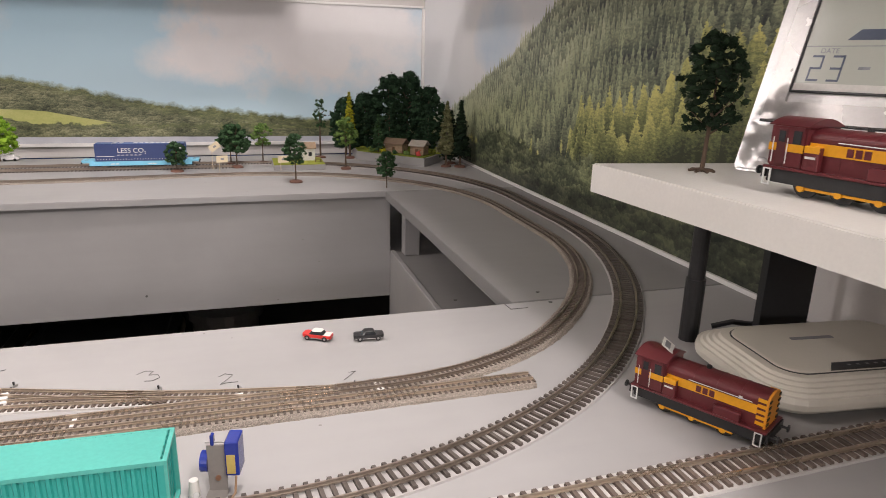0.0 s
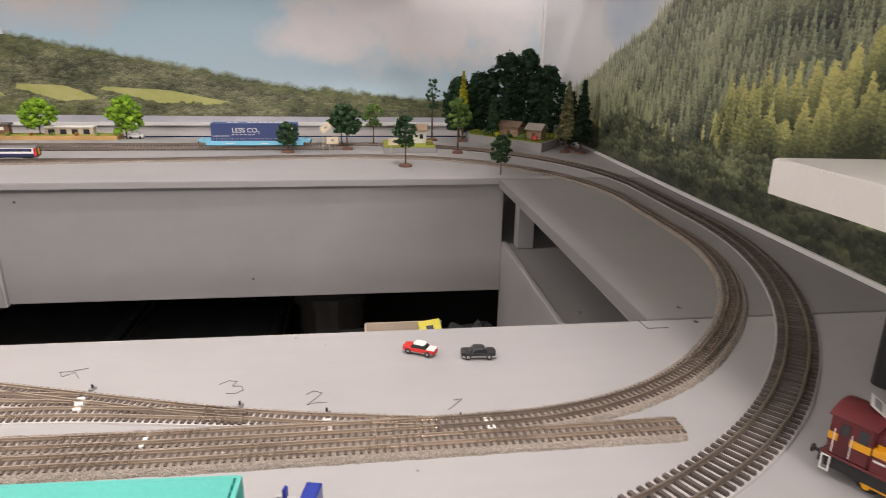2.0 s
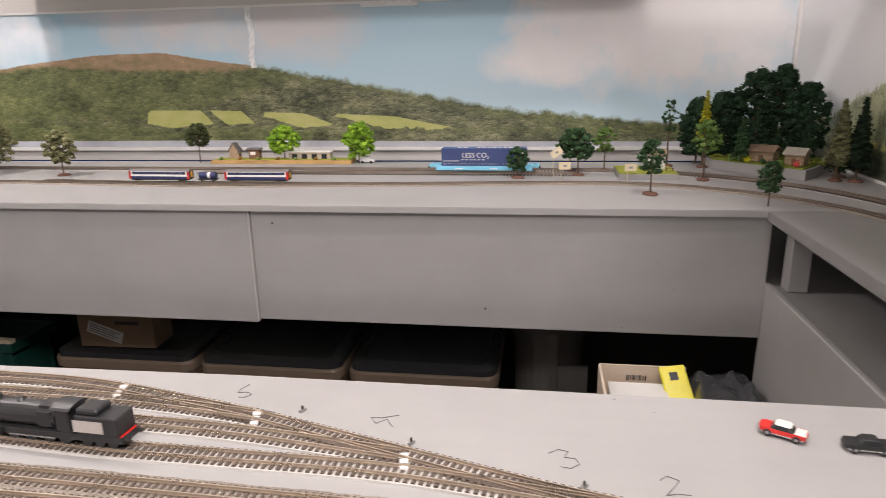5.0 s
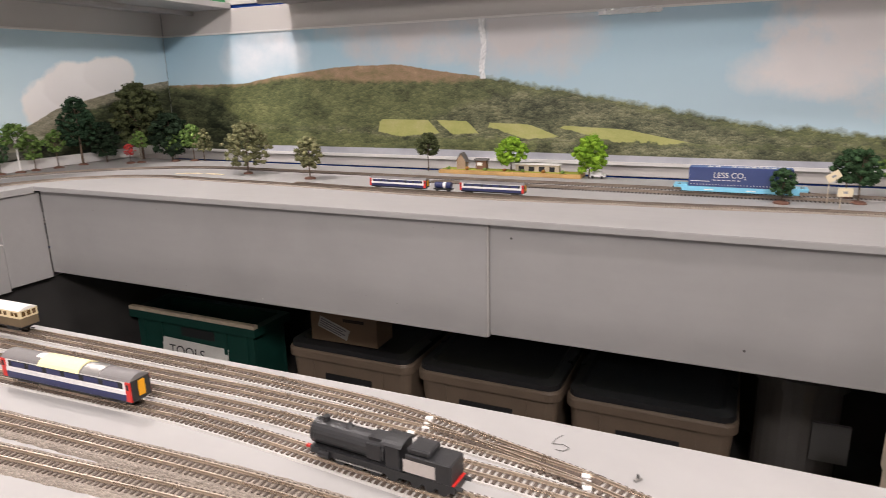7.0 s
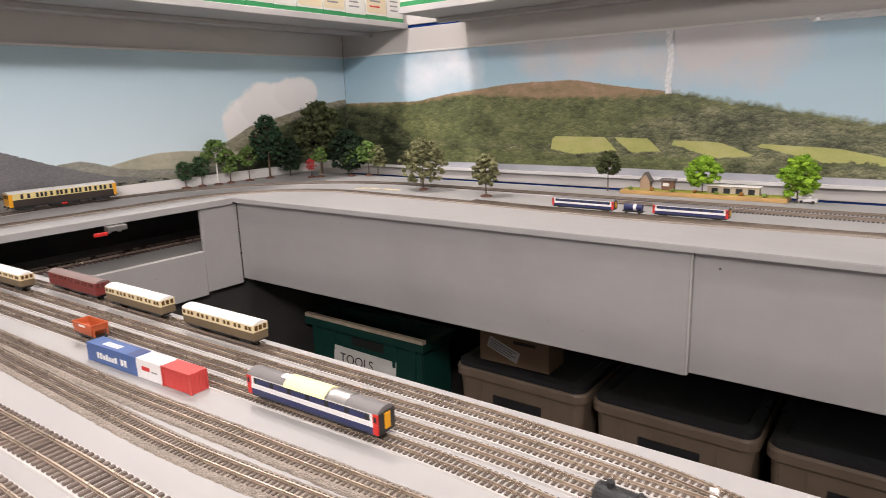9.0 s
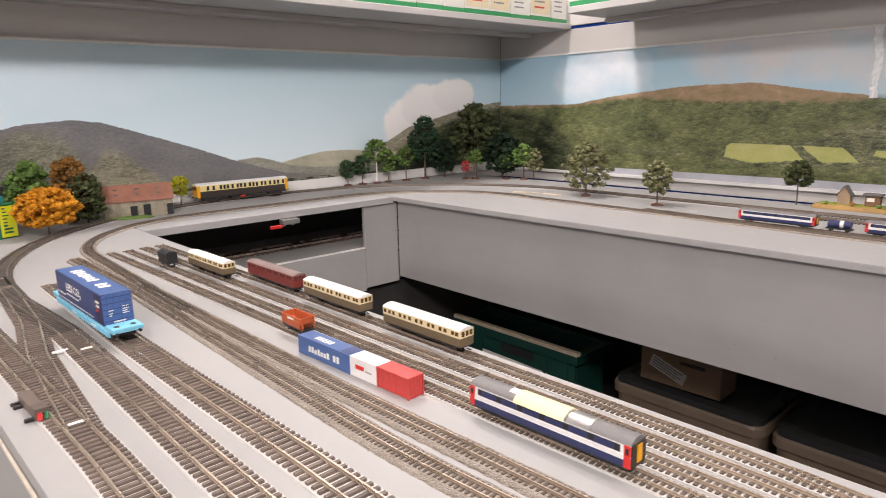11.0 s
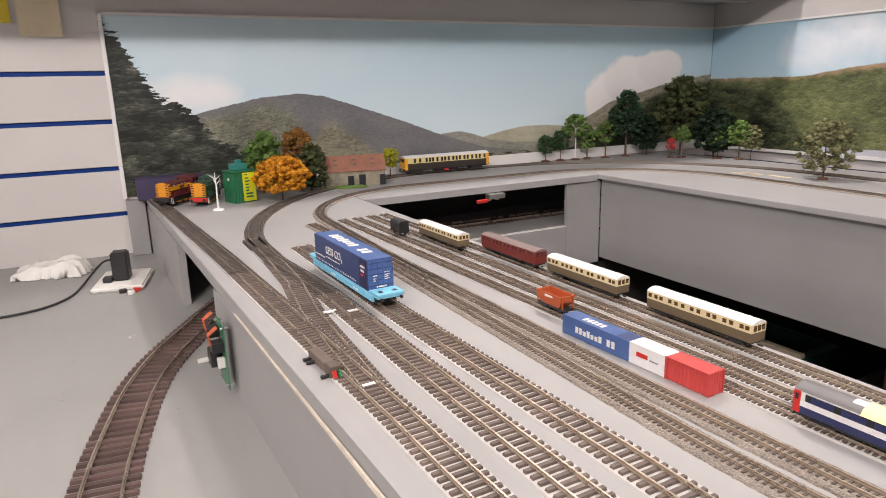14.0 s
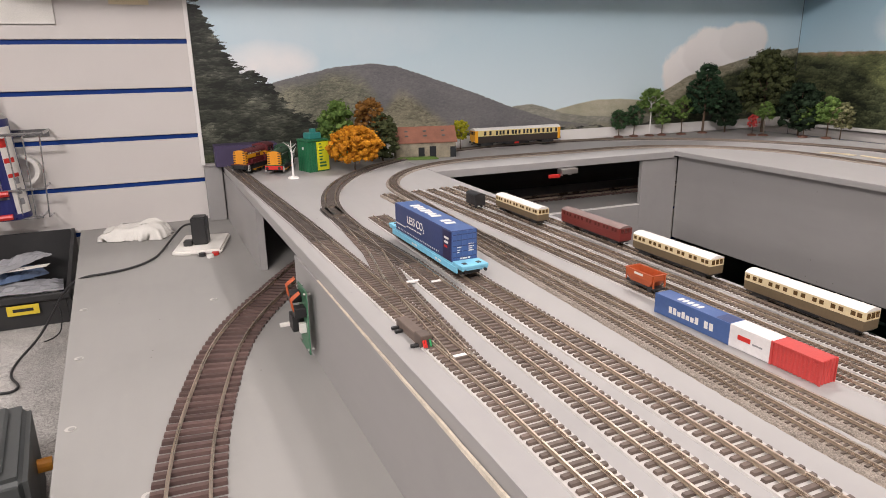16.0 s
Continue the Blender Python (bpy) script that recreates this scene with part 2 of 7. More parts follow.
# near-black, standing in for the deep shade inside and under the layout
M["dark"] = plain("black_for_shade", (0.03, 0.028, 0.027), 0.7, vary=0.3)
M["sleeper_oo"] = plain("brown_sleeper_plastic", (0.125, 0.094, 0.078), 0.6, vary=0.2, rand=0.2)
M["sleeper_dark"] = plain("dark_sleeper_plastic", (0.082, 0.066, 0.057), 0.55, vary=0.2, rand=0.2)
M["sleeper_red"] = plain("red_brown_sleeper_plastic", (0.098, 0.060, 0.053), 0.55, vary=0.2, rand=0.25)
M["sleeper_n"] = plain("fine_sleeper_plastic", (0.098, 0.073, 0.058), 0.65, vary=0.25)
M["rail"] = plain("nickel_silver_rail", (0.60, 0.51, 0.42), 0.28, metal=0.85, vary=0.15, bump=0.02)
M["rail_dark"] = plain("weathered_rail", (0.34, 0.285, 0.24), 0.35, metal=0.8, vary=0.2, bump=0.02)
M["underlay"] = plain("white_foam_underlay", (0.49, 0.47, 0.45), 0.7, vary=0.08)
M["underlay_grey"] = plain("grey_painted_underlay", (0.38, 0.36, 0.35), 0.7, vary=0.08)
M["ballast"] = ballast_mat("grey_ballast", (0.19, 0.16, 0.135), (0.42, 0.362, 0.308), 1300.0)
M["black"] = plain("black_plastic", (0.02, 0.02, 0.021), 0.45, vary=0.2)
M["metal"] = plain("grey_metal", (0.45, 0.44, 0.43), 0.35, metal=0.9, vary=0.1)

# ---- geometry helpers ----
rnd = random.Random(7)


def link_mesh(name, bm, material):
    me = bpy.data.meshes.new(name)
    bm.to_mesh(me)
    bm.free()
    me.materials.append(material)
    return me


def part(name, bm, material, parent=None, label=""):
    ob = new(name, link_mesh(name, bm, material) if isinstance(bm, bmesh.types.BMesh) else bm)
    ob.parent = parent
    if label:
        tagged(ob, label)
    return ob


def thing(name, label, category, group="", kind="", at=None):
    ob = tagged(new(name), label, category, group, kind)
    if at is not None:
        ob.matrix_world = at
    return ob


def structure(name, bm, material, label="", category="wall"):
    return tagged(part(name, bm, material), label, category, kind="structure")


def box(x0, x1, y0, y1, z0, z1, bevel=0.0, bm=None, seg=1):
    own = bm or bmesh.new()
    c = bmesh.ops.create_cube(own, size=1.0)["verts"]
    for v in c:
        v.co = Vector((x0 + (v.co.x + 0.5) * (x1 - x0), y0 + (v.co.y + 0.5) * (y1 - y0), z0 + (v.co.z + 0.5) * (z1 - z0)))
    if bevel:
        edges = {e for v in c for e in v.link_edges}
        bmesh.ops.bevel(own, geom=list(edges), offset=bevel, segments=seg, affect="EDGES")
    return own


def prism(outline, z0, z1, bevel=0.0, bm=None):
    """An upright slab over a plan outline."""
    own = bm or bmesh.new()
    f = own.faces.new([own.verts.new((x, y, z0)) for x, y in outline])
    top = [v for v in bmesh.ops.extrude_face_region(own, geom=[f])["geom"] if isinstance(v, bmesh.types.BMVert)]
    for v in top:
        v.co.z = z1
    if bevel:
        bmesh.ops.bevel(own, geom=[e for e in own.edges if all(v in top for v in e.verts)], offset=bevel, segments=2, affect="EDGES")
    bmesh.ops.recalc_face_normals(own, faces=own.faces)
    return own


def profile(points, x0, x1, bm=None, axis="x"):
    """A (y, z) outline drawn out along x, closed at both ends."""
    own = bm or bmesh.new()
    a = [own.verts.new((x0, y, z)) for y, z in points]
    c = [own.verts.new((x1, y, z)) for y, z in points]
    n = len(points)
    own.faces.new(a)
    own.faces.new(c[::-1])
    for i in range(n):
        own.faces.new((a[i], c[i], c[(i + 1) % n], a[(i + 1) % n]))
    bmesh.ops.recalc_face_normals(own, faces=own.faces)
    return own


def cyl(r, h, at=(0, 0, 0), turn=(0, 0, 0), seg=12, bm=None, r2=None):
    own = bm or bmesh.new()
    m = pose(*at, *turn)
    bmesh.ops.create_cone(own, cap_ends=True, segments=seg, radius1=r, radius2=r if r2 is None else r2, depth=h, matrix=m)
    return own


def rod(points, r, seg=6, bm=None):
    """A round bar along a polyline."""
    own = bm or bmesh.new()
    for a, c in zip(points, points[1:]):
        a, c = Vector(a), Vector(c)
        d = c - a
        m = Matrix.Translation((a + c) / 2) @ d.to_track_quat("Z", "Y").to_matrix().to_4x4()
        bmesh.ops.create_cone(own, cap_ends=True, segments=seg, radius1=r, radius2=r, depth=d.length + r * 0.6, matrix=m)
    return own


def text_mesh(body, size, extrude=0.0002, align="CENTER"):
    cu = bpy.data.curves.new("lettering", "FONT")
    cu.body, cu.size, cu.extrude, cu.align_x, cu.align_y = body, size, extrude, align, "CENTER"
    ob = bpy.data.objects.new("lettering", cu)
    me = bpy.data.meshes.new_from_object(ob)
    bpy.data.objects.remove(ob)
    return me


def lettering(name, body, size, material, at, parent=None, label=""):
    me = text_mesh(body, size)
    me.materials.clear()
    me.materials.append(material)
    ob = new(name, me)
    ob.parent = parent
    ob.matrix_local = at
    if label:
        tagged(ob, label)
    return ob


# ---- the room ----
WX, EX, NY, SY, FX = -2.01, 0.675, 2.03, -3.0, 2.2
FLOOR, TOP = -0.80, 1.50
structure("floor", box(WX - 0.1, FX, SY, NY + 0.1, FLOOR - 0.05, FLOOR), M["carpet"], "speckled grey carpet", "floor")
structure("ceiling", box(WX - 0.1, FX, SY, NY + 0.1, TOP, TOP + 0.05), M["ceil"], "plain white ceiling", "ceiling")
structure("wall_south", box(WX - 0.1, FX, SY - 0.05, SY, FLOOR, TOP), M["wall"], "plain grey wall", "wall")
structure("wall_far_east", box(FX, FX + 0.05, SY, NY, FLOOR, TOP), M["wall"], "plain grey wall", "wall")


def slatwall(name, axis, plane, a0, a1, out, label):
    """Boards with blue slot inserts every 104 mm, seen edge on as grey planks."""
    root = tagged(thing(name, label, "wall"), kind="structure")
    zs = [-0.035 + 0.104 * k for k in range(-7, 15)]
    for k, z in enumerate(zs[:-1]):
        lo, hi = z + 0.005, zs[k + 1] - 0.005
        bm = box(plane - 0.02, plane, a0, a1, lo, hi, 0.0012) if axis == "x" else box(a0, a1, plane, plane + 0.02, lo, hi, 0.0012)
        if axis == "x" and out < 0:
            bm.free()
            bm = box(plane, plane + 0.02, a0, a1, lo, hi, 0.0012)
        part("plank", bm, M["slat"], root)
        d = 0.006
        if axis == "y":
            s = box(a0, a1, plane + d, plane + 0.02, z - 0.005, z + 0.005)
        elif out > 0:
            s = box(plane - 0.02, plane - d, a0, a1, z - 0.005, z + 0.005)
        else:
            s = box(plane + d, plane + 0.02, a0, a1, z - 0.005, z + 0.005)
        part("slot_insert", s, M["blue_slot"], root, "blue plastic slot insert")
    back = {"x": box(plane - 0.06, plane - 0.0205, a0, a1, FLOOR, TOP) if out > 0 else box(plane + 0.0205, plane + 0.06, a0, a1, FLOOR, TOP),
            "y": box(a0, a1, plane + 0.0205, plane + 0.06, FLOOR, TOP)}[axis]
    part("backing", back, M["slat"], root)
    return root


slatwall("wall_west", "x", WX, SY, NY, 1, "light grey slatwall with blue slot inserts")
slatwall("wall_north", "y", NY, WX, EX, 1, "light grey slatwall with blue slot inserts")
slatwall("wall_east", "x", EX, 0.12, NY, -1, "light grey slatwall with blue slot inserts")

# ---- printed backdrops ----
GR = [(0.06, (0.032, 0.040, 0.020)), (0.36, (0.100, 0.115, 0.050)), (0.60, (0.165, 0.182, 0.078)), (0.96, (0.32, 0.33, 0.155))]
GREYGR = [(0.12, (0.022, 0.028, 0.016)), (0.38, (0.085, 0.095, 0.05)), (0.58, (0.17, 0.175, 0.095)), (0.88, (0.36, 0.35, 0.21))]
MOOR = [(0.15, (0.13, 0.14, 0.06)), (0.38, (0.27, 0.21, 0.11)), (0.55, (0.38, 0.25, 0.16)), (0.85, (0.60, 0.46, 0.28))]
FIELD = [(0.15, (0.33, 0.36, 0.10)), (0.5, (0.46, 0.46, 0.16)), (0.85, (0.58, 0.54, 0.27))]
LAKE = [(0.2, (0.40, 0.41, 0.47)), (0.8, (0.60, 0.60, 0.64))]
DARK = [(0.2, (0.008, 0.011, 0.008)), (0.48, (0.045, 0.055, 0.028)), (0.9, (0.17, 0.185, 0.095))]
DARKFIR = [(0.30, (0.006, 0.008, 0.007)), (0.58, (0.026, 0.030, 0.024)), (0.80, (0.075, 0.080, 0.064)), (1.0, (0.20, 0.205, 0.165))]
WHITE_C, GREY_C = (0.88, 0.85, 0.85), (0.58, 0.555, 0.555)
NORTH = poster("printed_loch_view", "X", ((0.60, 0.76, 0.84), (0.36, 0.55, 0.67)), [
    (-1.56, 0.33, 0.20, 0.11, 1.0, (0.84, 0.86, 0.90), (0.80, 0.83, 0.88)), (-1.02, 0.42, 0.36, 0.16, 0.7, (0.70, 0.68, 0.69), (0.53, 0.52, 0.53)), (-0.66, 0.37, 0.24, 0.16, 0.7, (0.68, 0.66, 0.67), (0.55, 0.535, 0.54)),
    (0.30, 0.36, 0.44, 0.24, 0.5, (0.80, 0.77, 0.77), GREY_C), (0.04, 0.24, 0.22, 0.08, 0.8, WHITE_C, (0.70, 0.67, 0.67)), (0.60, 0.30, 0.30, 0.22, 1.2, (0.88, 0.86, 0.86), (0.80, 0.78, 0.78))], [
    ([(-2.0, 0.235), (-1.66, 0.236), (-1.51, 0.258), (-1.431, 0.266), (-1.259, 0.282), (-1.064, 0.284), (-0.914, 0.260), (-0.799, 0.244), (-0.70, 0.215), (-0.62, 0.15), (0.68, 0.0)], None, 0.010, 40, MOOR, 110, 0.003, "plain"),
    ([(-2.0, 0.235), (-1.66, 0.234), (-1.50, 0.252), (-1.38, 0.258), (-1.211, 0.240), (-1.0, 0.238), (-0.85, 0.236), (-0.774, 0.246), (-0.638, 0.224), (-0.408, 0.184), (-0.141, 0.132), (-0.013, 0.112), (0.054, 0.112), (0.213, 0.092), (0.68, 0.064)], None, 0.045, 30, GR, 130, 0.014, "woods"),
    ([(-1.0, 0.10), (-0.85, 0.17), (-0.72, 0.20), (-0.554, 0.198), (-0.342, 0.156), (-0.141, 0.114), (0.0, 0.090), (0.68, 0.045)], None, 0.070, 24, GREYGR, 105, 0.018, "woods"),
    ([(-1.135, 0.06), (-1.128, 0.120), (-0.961, 0.119), (-0.915, 0.072)], [(-1.13, 0.078), (-1.06, 0.066), (-0.91, 0.078)], 0.004, 20, FIELD, 60, 0.002, "plain"),
    ([(-0.945, 0.07), (-0.930, 0.118), (-0.833, 0.116), (-0.790, 0.074)], [(-0.93, 0.112), (-0.88, 0.074), (-0.79, 0.078)], 0.006, 20, FIELD, 66, 0.002, "plain"),
    ([(-0.775, 0.08), (-0.764, 0.112), (-0.640, 0.108), (-0.548, 0.072)], [(-0.77, 0.098), (-0.65, 0.064), (-0.55, 0.072)], 0.006, 25, FIELD, 72, 0.002, "plain"),
    ([(-0.56, 0.08), (-0.550, 0.106), (-0.378, 0.097), (-0.205, 0.064)], [(-0.55, 0.096), (-0.41, 0.062), (-0.28, 0.056), (-0.21, 0.064)], 0.004, 20, FIELD, 78, 0.002, "plain"),
    ([(-2.0, 0.10), (-1.6, 0.09), (-1.2, 0.080), (-1.10, 0.068), (-0.92, 0.066), (-0.75, 0.074), (-0.65, 0.060), (-0.5, 0.064)], None, 0.060, 40, GR, 72, 0.006, "woods"),
    ([(-0.66, -0.1), (-0.62, 0.058), (-0.4, 0.060), (-0.1, 0.055), (0.2, 0.05), (0.68, 0.04)], None, 0.050, 40, GREYGR, 80, 0.006, "woods"),
    ([(-2.0, 0.030), (-1.5, 0.030), (-0.87, 0.031), (-0.22, 0.027), (0.68, 0.024)], None, 0.003, 15, LAKE, 12, 0.002, "plain"),
    # dark corner trees of the print, with the corner's shade painted in
    ([(-2.0, 0.238), (-1.88, 0.228), (-1.78, 0.20), (-1.70, 0.14), (-1.62, 0.05), (-1.55, 0.0)], None, 0.06, 22, DARK, 60, 0.035, "woods"),
], WX, EX)
HILL = [(0.18, (0.075, 0.078, 0.060)), (0.48, (0.165, 0.165, 0.125)), (0.8, (0.31, 0.30, 0.22))]
SUNHILL = [(0.2, (0.10, 0.098, 0.07)), (0.5, (0.225, 0.21, 0.15)), (0.85, (0.38, 0.36, 0.26))]
BLUEHILL = [(0.2, (0.128, 0.127, 0.135)), (0.5, (0.168, 0.165, 0.172)), (0.8, (0.215, 0.211, 0.208))]
PUFF, PUFF_D = (0.95, 0.93, 0.92), (0.80, 0.77, 0.76)
WEST = poster("printed_valley_view", "Y", ((0.68, 0.79, 0.84), (0.49, 0.67, 0.77)), [
    (0.30, 0.225, 0.17, 0.055, 1.2, (0.93, 0.88, 0.86), (0.90, 0.88, 0.88)), (0.40, 0.36, 0.55, 0.16, 2.6, (0.78, 0.83, 0.86), (0.70, 0.79, 0.84)),
    (1.55, 0.17, 0.085, 0.09, 0.3, PUFF_D, PUFF), (1.66, 0.235, 0.115, 0.085, 0.3, PUFF_D, PUFF), (1.79, 0.275, 0.105, 0.065, 0.3, PUFF_D, PUFF)], [
    ([(1.40, 0.05), (1.422, 0.104), (1.505, 0.138), (1.575, 0.172), (1.712, 0.201), (1.846, 0.230), (2.03, 0.252)], None, 0.006, 40, [(0.2, (0.16, 0.15, 0.10)), (0.5, (0.27, 0.25, 0.18)), (0.8, (0.42, 0.38, 0.29))], 130, 0.003, "woods"),
    ([(1.05, 0.05), (1.10, 0.088), (1.16, 0.100), (1.238, 0.112), (1.32, 0.112), (1.369, 0.109), (1.45, 0.100), (1.6, 0.09)], None, 0.004, 30, [(0.2, (0.30, 0.30, 0.21)), (0.5, (0.42, 0.40, 0.30)), (0.8, (0.56, 0.53, 0.42))], 90, 0.003, "plain"),
    ([(0.90, 0.05), (0.963, 0.104), (1.024, 0.109), (1.07, 0.098), (1.124, 0.080), (1.20, 0.068), (1.32, 0.060), (1.5, 0.055)], None, 0.006, 40, [(0.2, (0.19, 0.195, 0.16)), (0.5, (0.27, 0.265, 0.225)), (0.8, (0.37, 0.355, 0.30))], 150, 0.003, "woods"),
    ([(1.02, 0.02), (1.10, 0.060), (1.20, 0.052), (1.32, 0.048), (1.45, 0.05), (1.6, 0.04)], None, 0.008, 40, [(0.2, (0.15, 0.155, 0.135)), (0.8, (0.29, 0.28, 0.24))], 150, 0.006, "woods"),
    ([(0.18, 0.13), (0.334, 0.186), (0.392, 0.199), (0.472, 0.216), (0.568, 0.224), (0.638, 0.215), (0.711, 0.191), (0.780, 0.168), (0.863, 0.140), (0.904, 0.124), (0.963, 0.102), (1.10, 0.060), (1.3, 0.03), (1.6, 0.02)], None, 0.007, 80, BLUEHILL, 330, 0.002, "woods"),
    ([(0.18, 0.13), (0.334, 0.184), (0.392, 0.197), (0.472, 0.212), (0.530, 0.205), (0.568, 0.175), (0.60, 0.12), (0.64, 0.04)], None, 0.05, 18, HILL, 260, 0.03, "woods"),
    ([(0.57, 0.05), (0.60, 0.130), (0.643, 0.172), (0.68, 0.150), (0.72, 0.115), (0.80, 0.05)], None, 0.04, 18, SUNHILL, 240, 0.03, "woods"),
    ([(0.15, 0.380), (0.178, 0.358), (0.194, 0.325), (0.206, 0.295), (0.225, 0.262), (0.235, 0.236), (0.26, 0.216), (0.285, 0.210), (0.311, 0.198), (0.327, 0.175), (0.345, 0.138), (0.42, 0.09), (0.55, 0.03)], None, 0.135, 42, DARKFIR, 46, 0.003, "fir"),
    ([(0.15, 0.21), (0.20, 0.20), (0.25, 0.16), (0.30, 0.14), (0.36, 0.10), (0.44, 0.05), (0.55, 0.02)], None, 0.09, 40, [(0.28, (0.010, 0.013, 0.010)), (0.55, (0.045, 0.050, 0.037)), (0.78, (0.125, 0.13, 0.10)), (1.0, (0.30, 0.305, 0.235))], 38, 0.006, "fir"),
    ([(1.44, 0.03), (1.50, 0.08), (1.56, 0.12), (1.62, 0.15), (1.68, 0.17), (1.80, 0.20), (1.9, 0.225), (2.03, 0.235)], None, 0.04, 36, DARK, 70, 0.016, "woods"),
], SY, NY)
EASTTOP = [(0.5, 0.49), (0.75, 0.47), (0.95, 0.41), (1.10, 0.355), (1.261, 0.288), (1.336, 0.252), (1.432, 0.224), (1.514, 0.192), (1.631, 0.146), (1.75, 0.105), (2.03, 0.07)]
EASTCOLS = ([(0.12, (0.053, 0.062, 0.050)), (0.42, (0.210, 0.235, 0.147)), (0.78, (0.518, 0.539, 0.343))],
            [(0.14, (0.022, 0.028, 0.029)), (0.44, (0.133, 0.151, 0.101)), (0.80, (0.434, 0.462, 0.266))],
            [(0.14, (0.042, 0.050, 0.025)), (0.45, (0.210, 0.231, 0.091)), (0.8, (0.700, 0.658, 0.224))])
rows = [([(pu, pz * (1 - k / 17) + 0.006 - 0.0008 * k) for pu, pz in EASTTOP], None, 0.018 + 0.0026 * k, 92.0 - 4.0 * k, EASTCOLS[0 if k < 6 else 1], 3.7 * k + 0.31, 0.0025, "cone") for k in range(12)]
# the sunlit yellow larches stand only on the nearer slope
rows += [([(0.5, 0.27 - 0.05 * k), (0.72, 0.26 - 0.05 * k), (0.80, 0.20 - 0.045 * k), (0.86, 0.18 - 0.04 * k), (0.92, 0.175 - 0.03 * k), (1.02, 0.17 - 0.035 * k), (1.07, 0.06), (2.03, 0.02)], None, 0.045 + 0.004 * k, 34.0 - 3 * k, EASTCOLS[2], 5.3 * k + 0.77, 0.003, "cone") for k in range(2)]
EAST = poster("printed_forest_hillside", "Y", ((0.86, 0.86, 0.87), (0.82, 0.82, 0.84)), [
    (1.42, 0.31, 0.16, 0.10, 1.2, (0.50, 0.65, 0.80), (0.56, 0.68, 0.80)), (1.62, 0.24, 0.07, 0.08, 1.2, (0.88, 0.88, 0.89), (0.88, 0.88, 0.89))], rows + [
    ([(0.5, 0.12), (0.75, 0.11), (0.90, 0.10), (1.04, 0.105), (1.132, 0.085), (1.28, 0.10), (1.383, 0.112), (1.47, 0.095), (1.56, 0.065), (1.7, 0.05), (2.03, 0.04)], None, 0.10, 18, [(0.14, (0.016, 0.020, 0.018)), (0.44, (0.085, 0.10, 0.06)), (0.66, (0.20, 0.225, 0.12)), (0.95, (0.42, 0.45, 0.24))], 52, 0.006, "woods"),
    ([(0.5, 0.075), (0.85, 0.060), (1.0, 0.045), (1.2, 0.040), (1.5, 0.030), (2.03, 0.03)], None, 0.07, 22, [(0.2, (0.012, 0.015, 0.013)), (0.5, (0.060, 0.068, 0.045)), (0.9, (0.20, 0.21, 0.12))], 42, 0.010, "woods"),
], 0.5, 2.03)


def backdrop(name, bm, material, label):
    return tagged(part(name, bm, material), label, "backdrop", kind="structure")


backdrop("backdrop_north", box(WX + 0.006, EX - 0.006, NY - 0.006, NY - 0.002, 0.010, 0.400), NORTH, "printed backdrop of a wooded hill above a loch")
backdrop("backdrop_west", box(WX + 0.002, WX + 0.006, 0.155, NY - 0.008, 0.004, 0.400), WEST, "printed backdrop of a valley under pale blue sky")
backdrop("backdrop_east", box(EX - 0.006, EX - 0.002, 0.55, NY - 0.008, 0.006, 0.60), EAST, "printed backdrop of a conifer hillside")
for nm, bm in (("trim_north", box(WX + 0.01, EX - 0.01, NY - 0.010, NY - 0.0065, 0.398, 0.404)),
               ("trim_west", box(WX + 0.0065, WX + 0.010, 0.155, NY - 0.012, 0.398, 0.404)),
               ("trim_west_end", box(WX + 0.0025, WX + 0.010, 0.146, 0.154, 0.0, 0.40)),
               ("trim_corner_east", box(EX - 0.0145, EX - 0.0065, NY - 0.0145, NY - 0.0065, 0.011, 0.397)),
               ("trim_north_foot", box(WX + 0.01, EX - 0.01, NY - 0.012, NY - 0.0065, 0.001, 0.010)),
               ("trim_east_foot", box(EX - 0.010, EX - 0.0065, 0.55, NY - 0.012, 0.0005, 0.006)),
               ("trim_west_foot", box(WX + 0.0065, WX + 0.012, 0.60, NY - 0.012, 0.0005, 0.030))):
    structure(nm, bm, M["white"], "thin white edging strip", "trim")

# ---- boards ----
T = 0.016
TN = 0.011
structure("board_north", prism([(WX + 0.02, 1.246), (EX - 0.001, 1.266), (EX - 0.001, 1.80), (WX + 0.02, 1.80)], -TN, 0, 0.0012), M["board"], "grey painted plywood railway board", "board")
structure("board_south", prism([(WX + 0.001, 0.192), (-0.69, 0.248), (-0.25, 0.262), (0.30, 0.20), (EX - 0.001, 0.05), (EX - 0.001, 0.634), (-0.2, 0.631), (WX + 0.001, 0.590)], -T, 0, 0.0012), M["board"], "grey painted plywood railway board", "board")
structure("board_east", prism([(0.397, 0.6362), (EX - 0.001, 0.6362), (EX - 0.001, 1.2655), (0.391, 1.2632)], -T, -0.0004, 0.0008), M["board_shaded"], "darker grey plywood railway board with shade in its colour", "board")
structure("board_west", prism([(WX + 0.001, 0.5915), (-1.664, 0.6), (-1.672, 1.2485), (WX + 0.001, 1.2455)], -T, -0.0004, 0.0008), M["board"], "grey painted plywood railway board", "board")
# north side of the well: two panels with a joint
# added black sheet, so the back of the tunnel reads as deep shade
structure("tunnel_lining_west", box(WX + 0.012, WX + 0.018, 0.25, 1.80, -0.1285, -T - 0.001), M["dark"], "black sheet standing in for shade inside the tunnel", "panel")
structure("panel_north_a", box(-1.677, -0.484, 1.266, 1.278, -0.225, -TN - 0.0012, 0.001), M["panel"], "grey painted plywood panel", "panel")
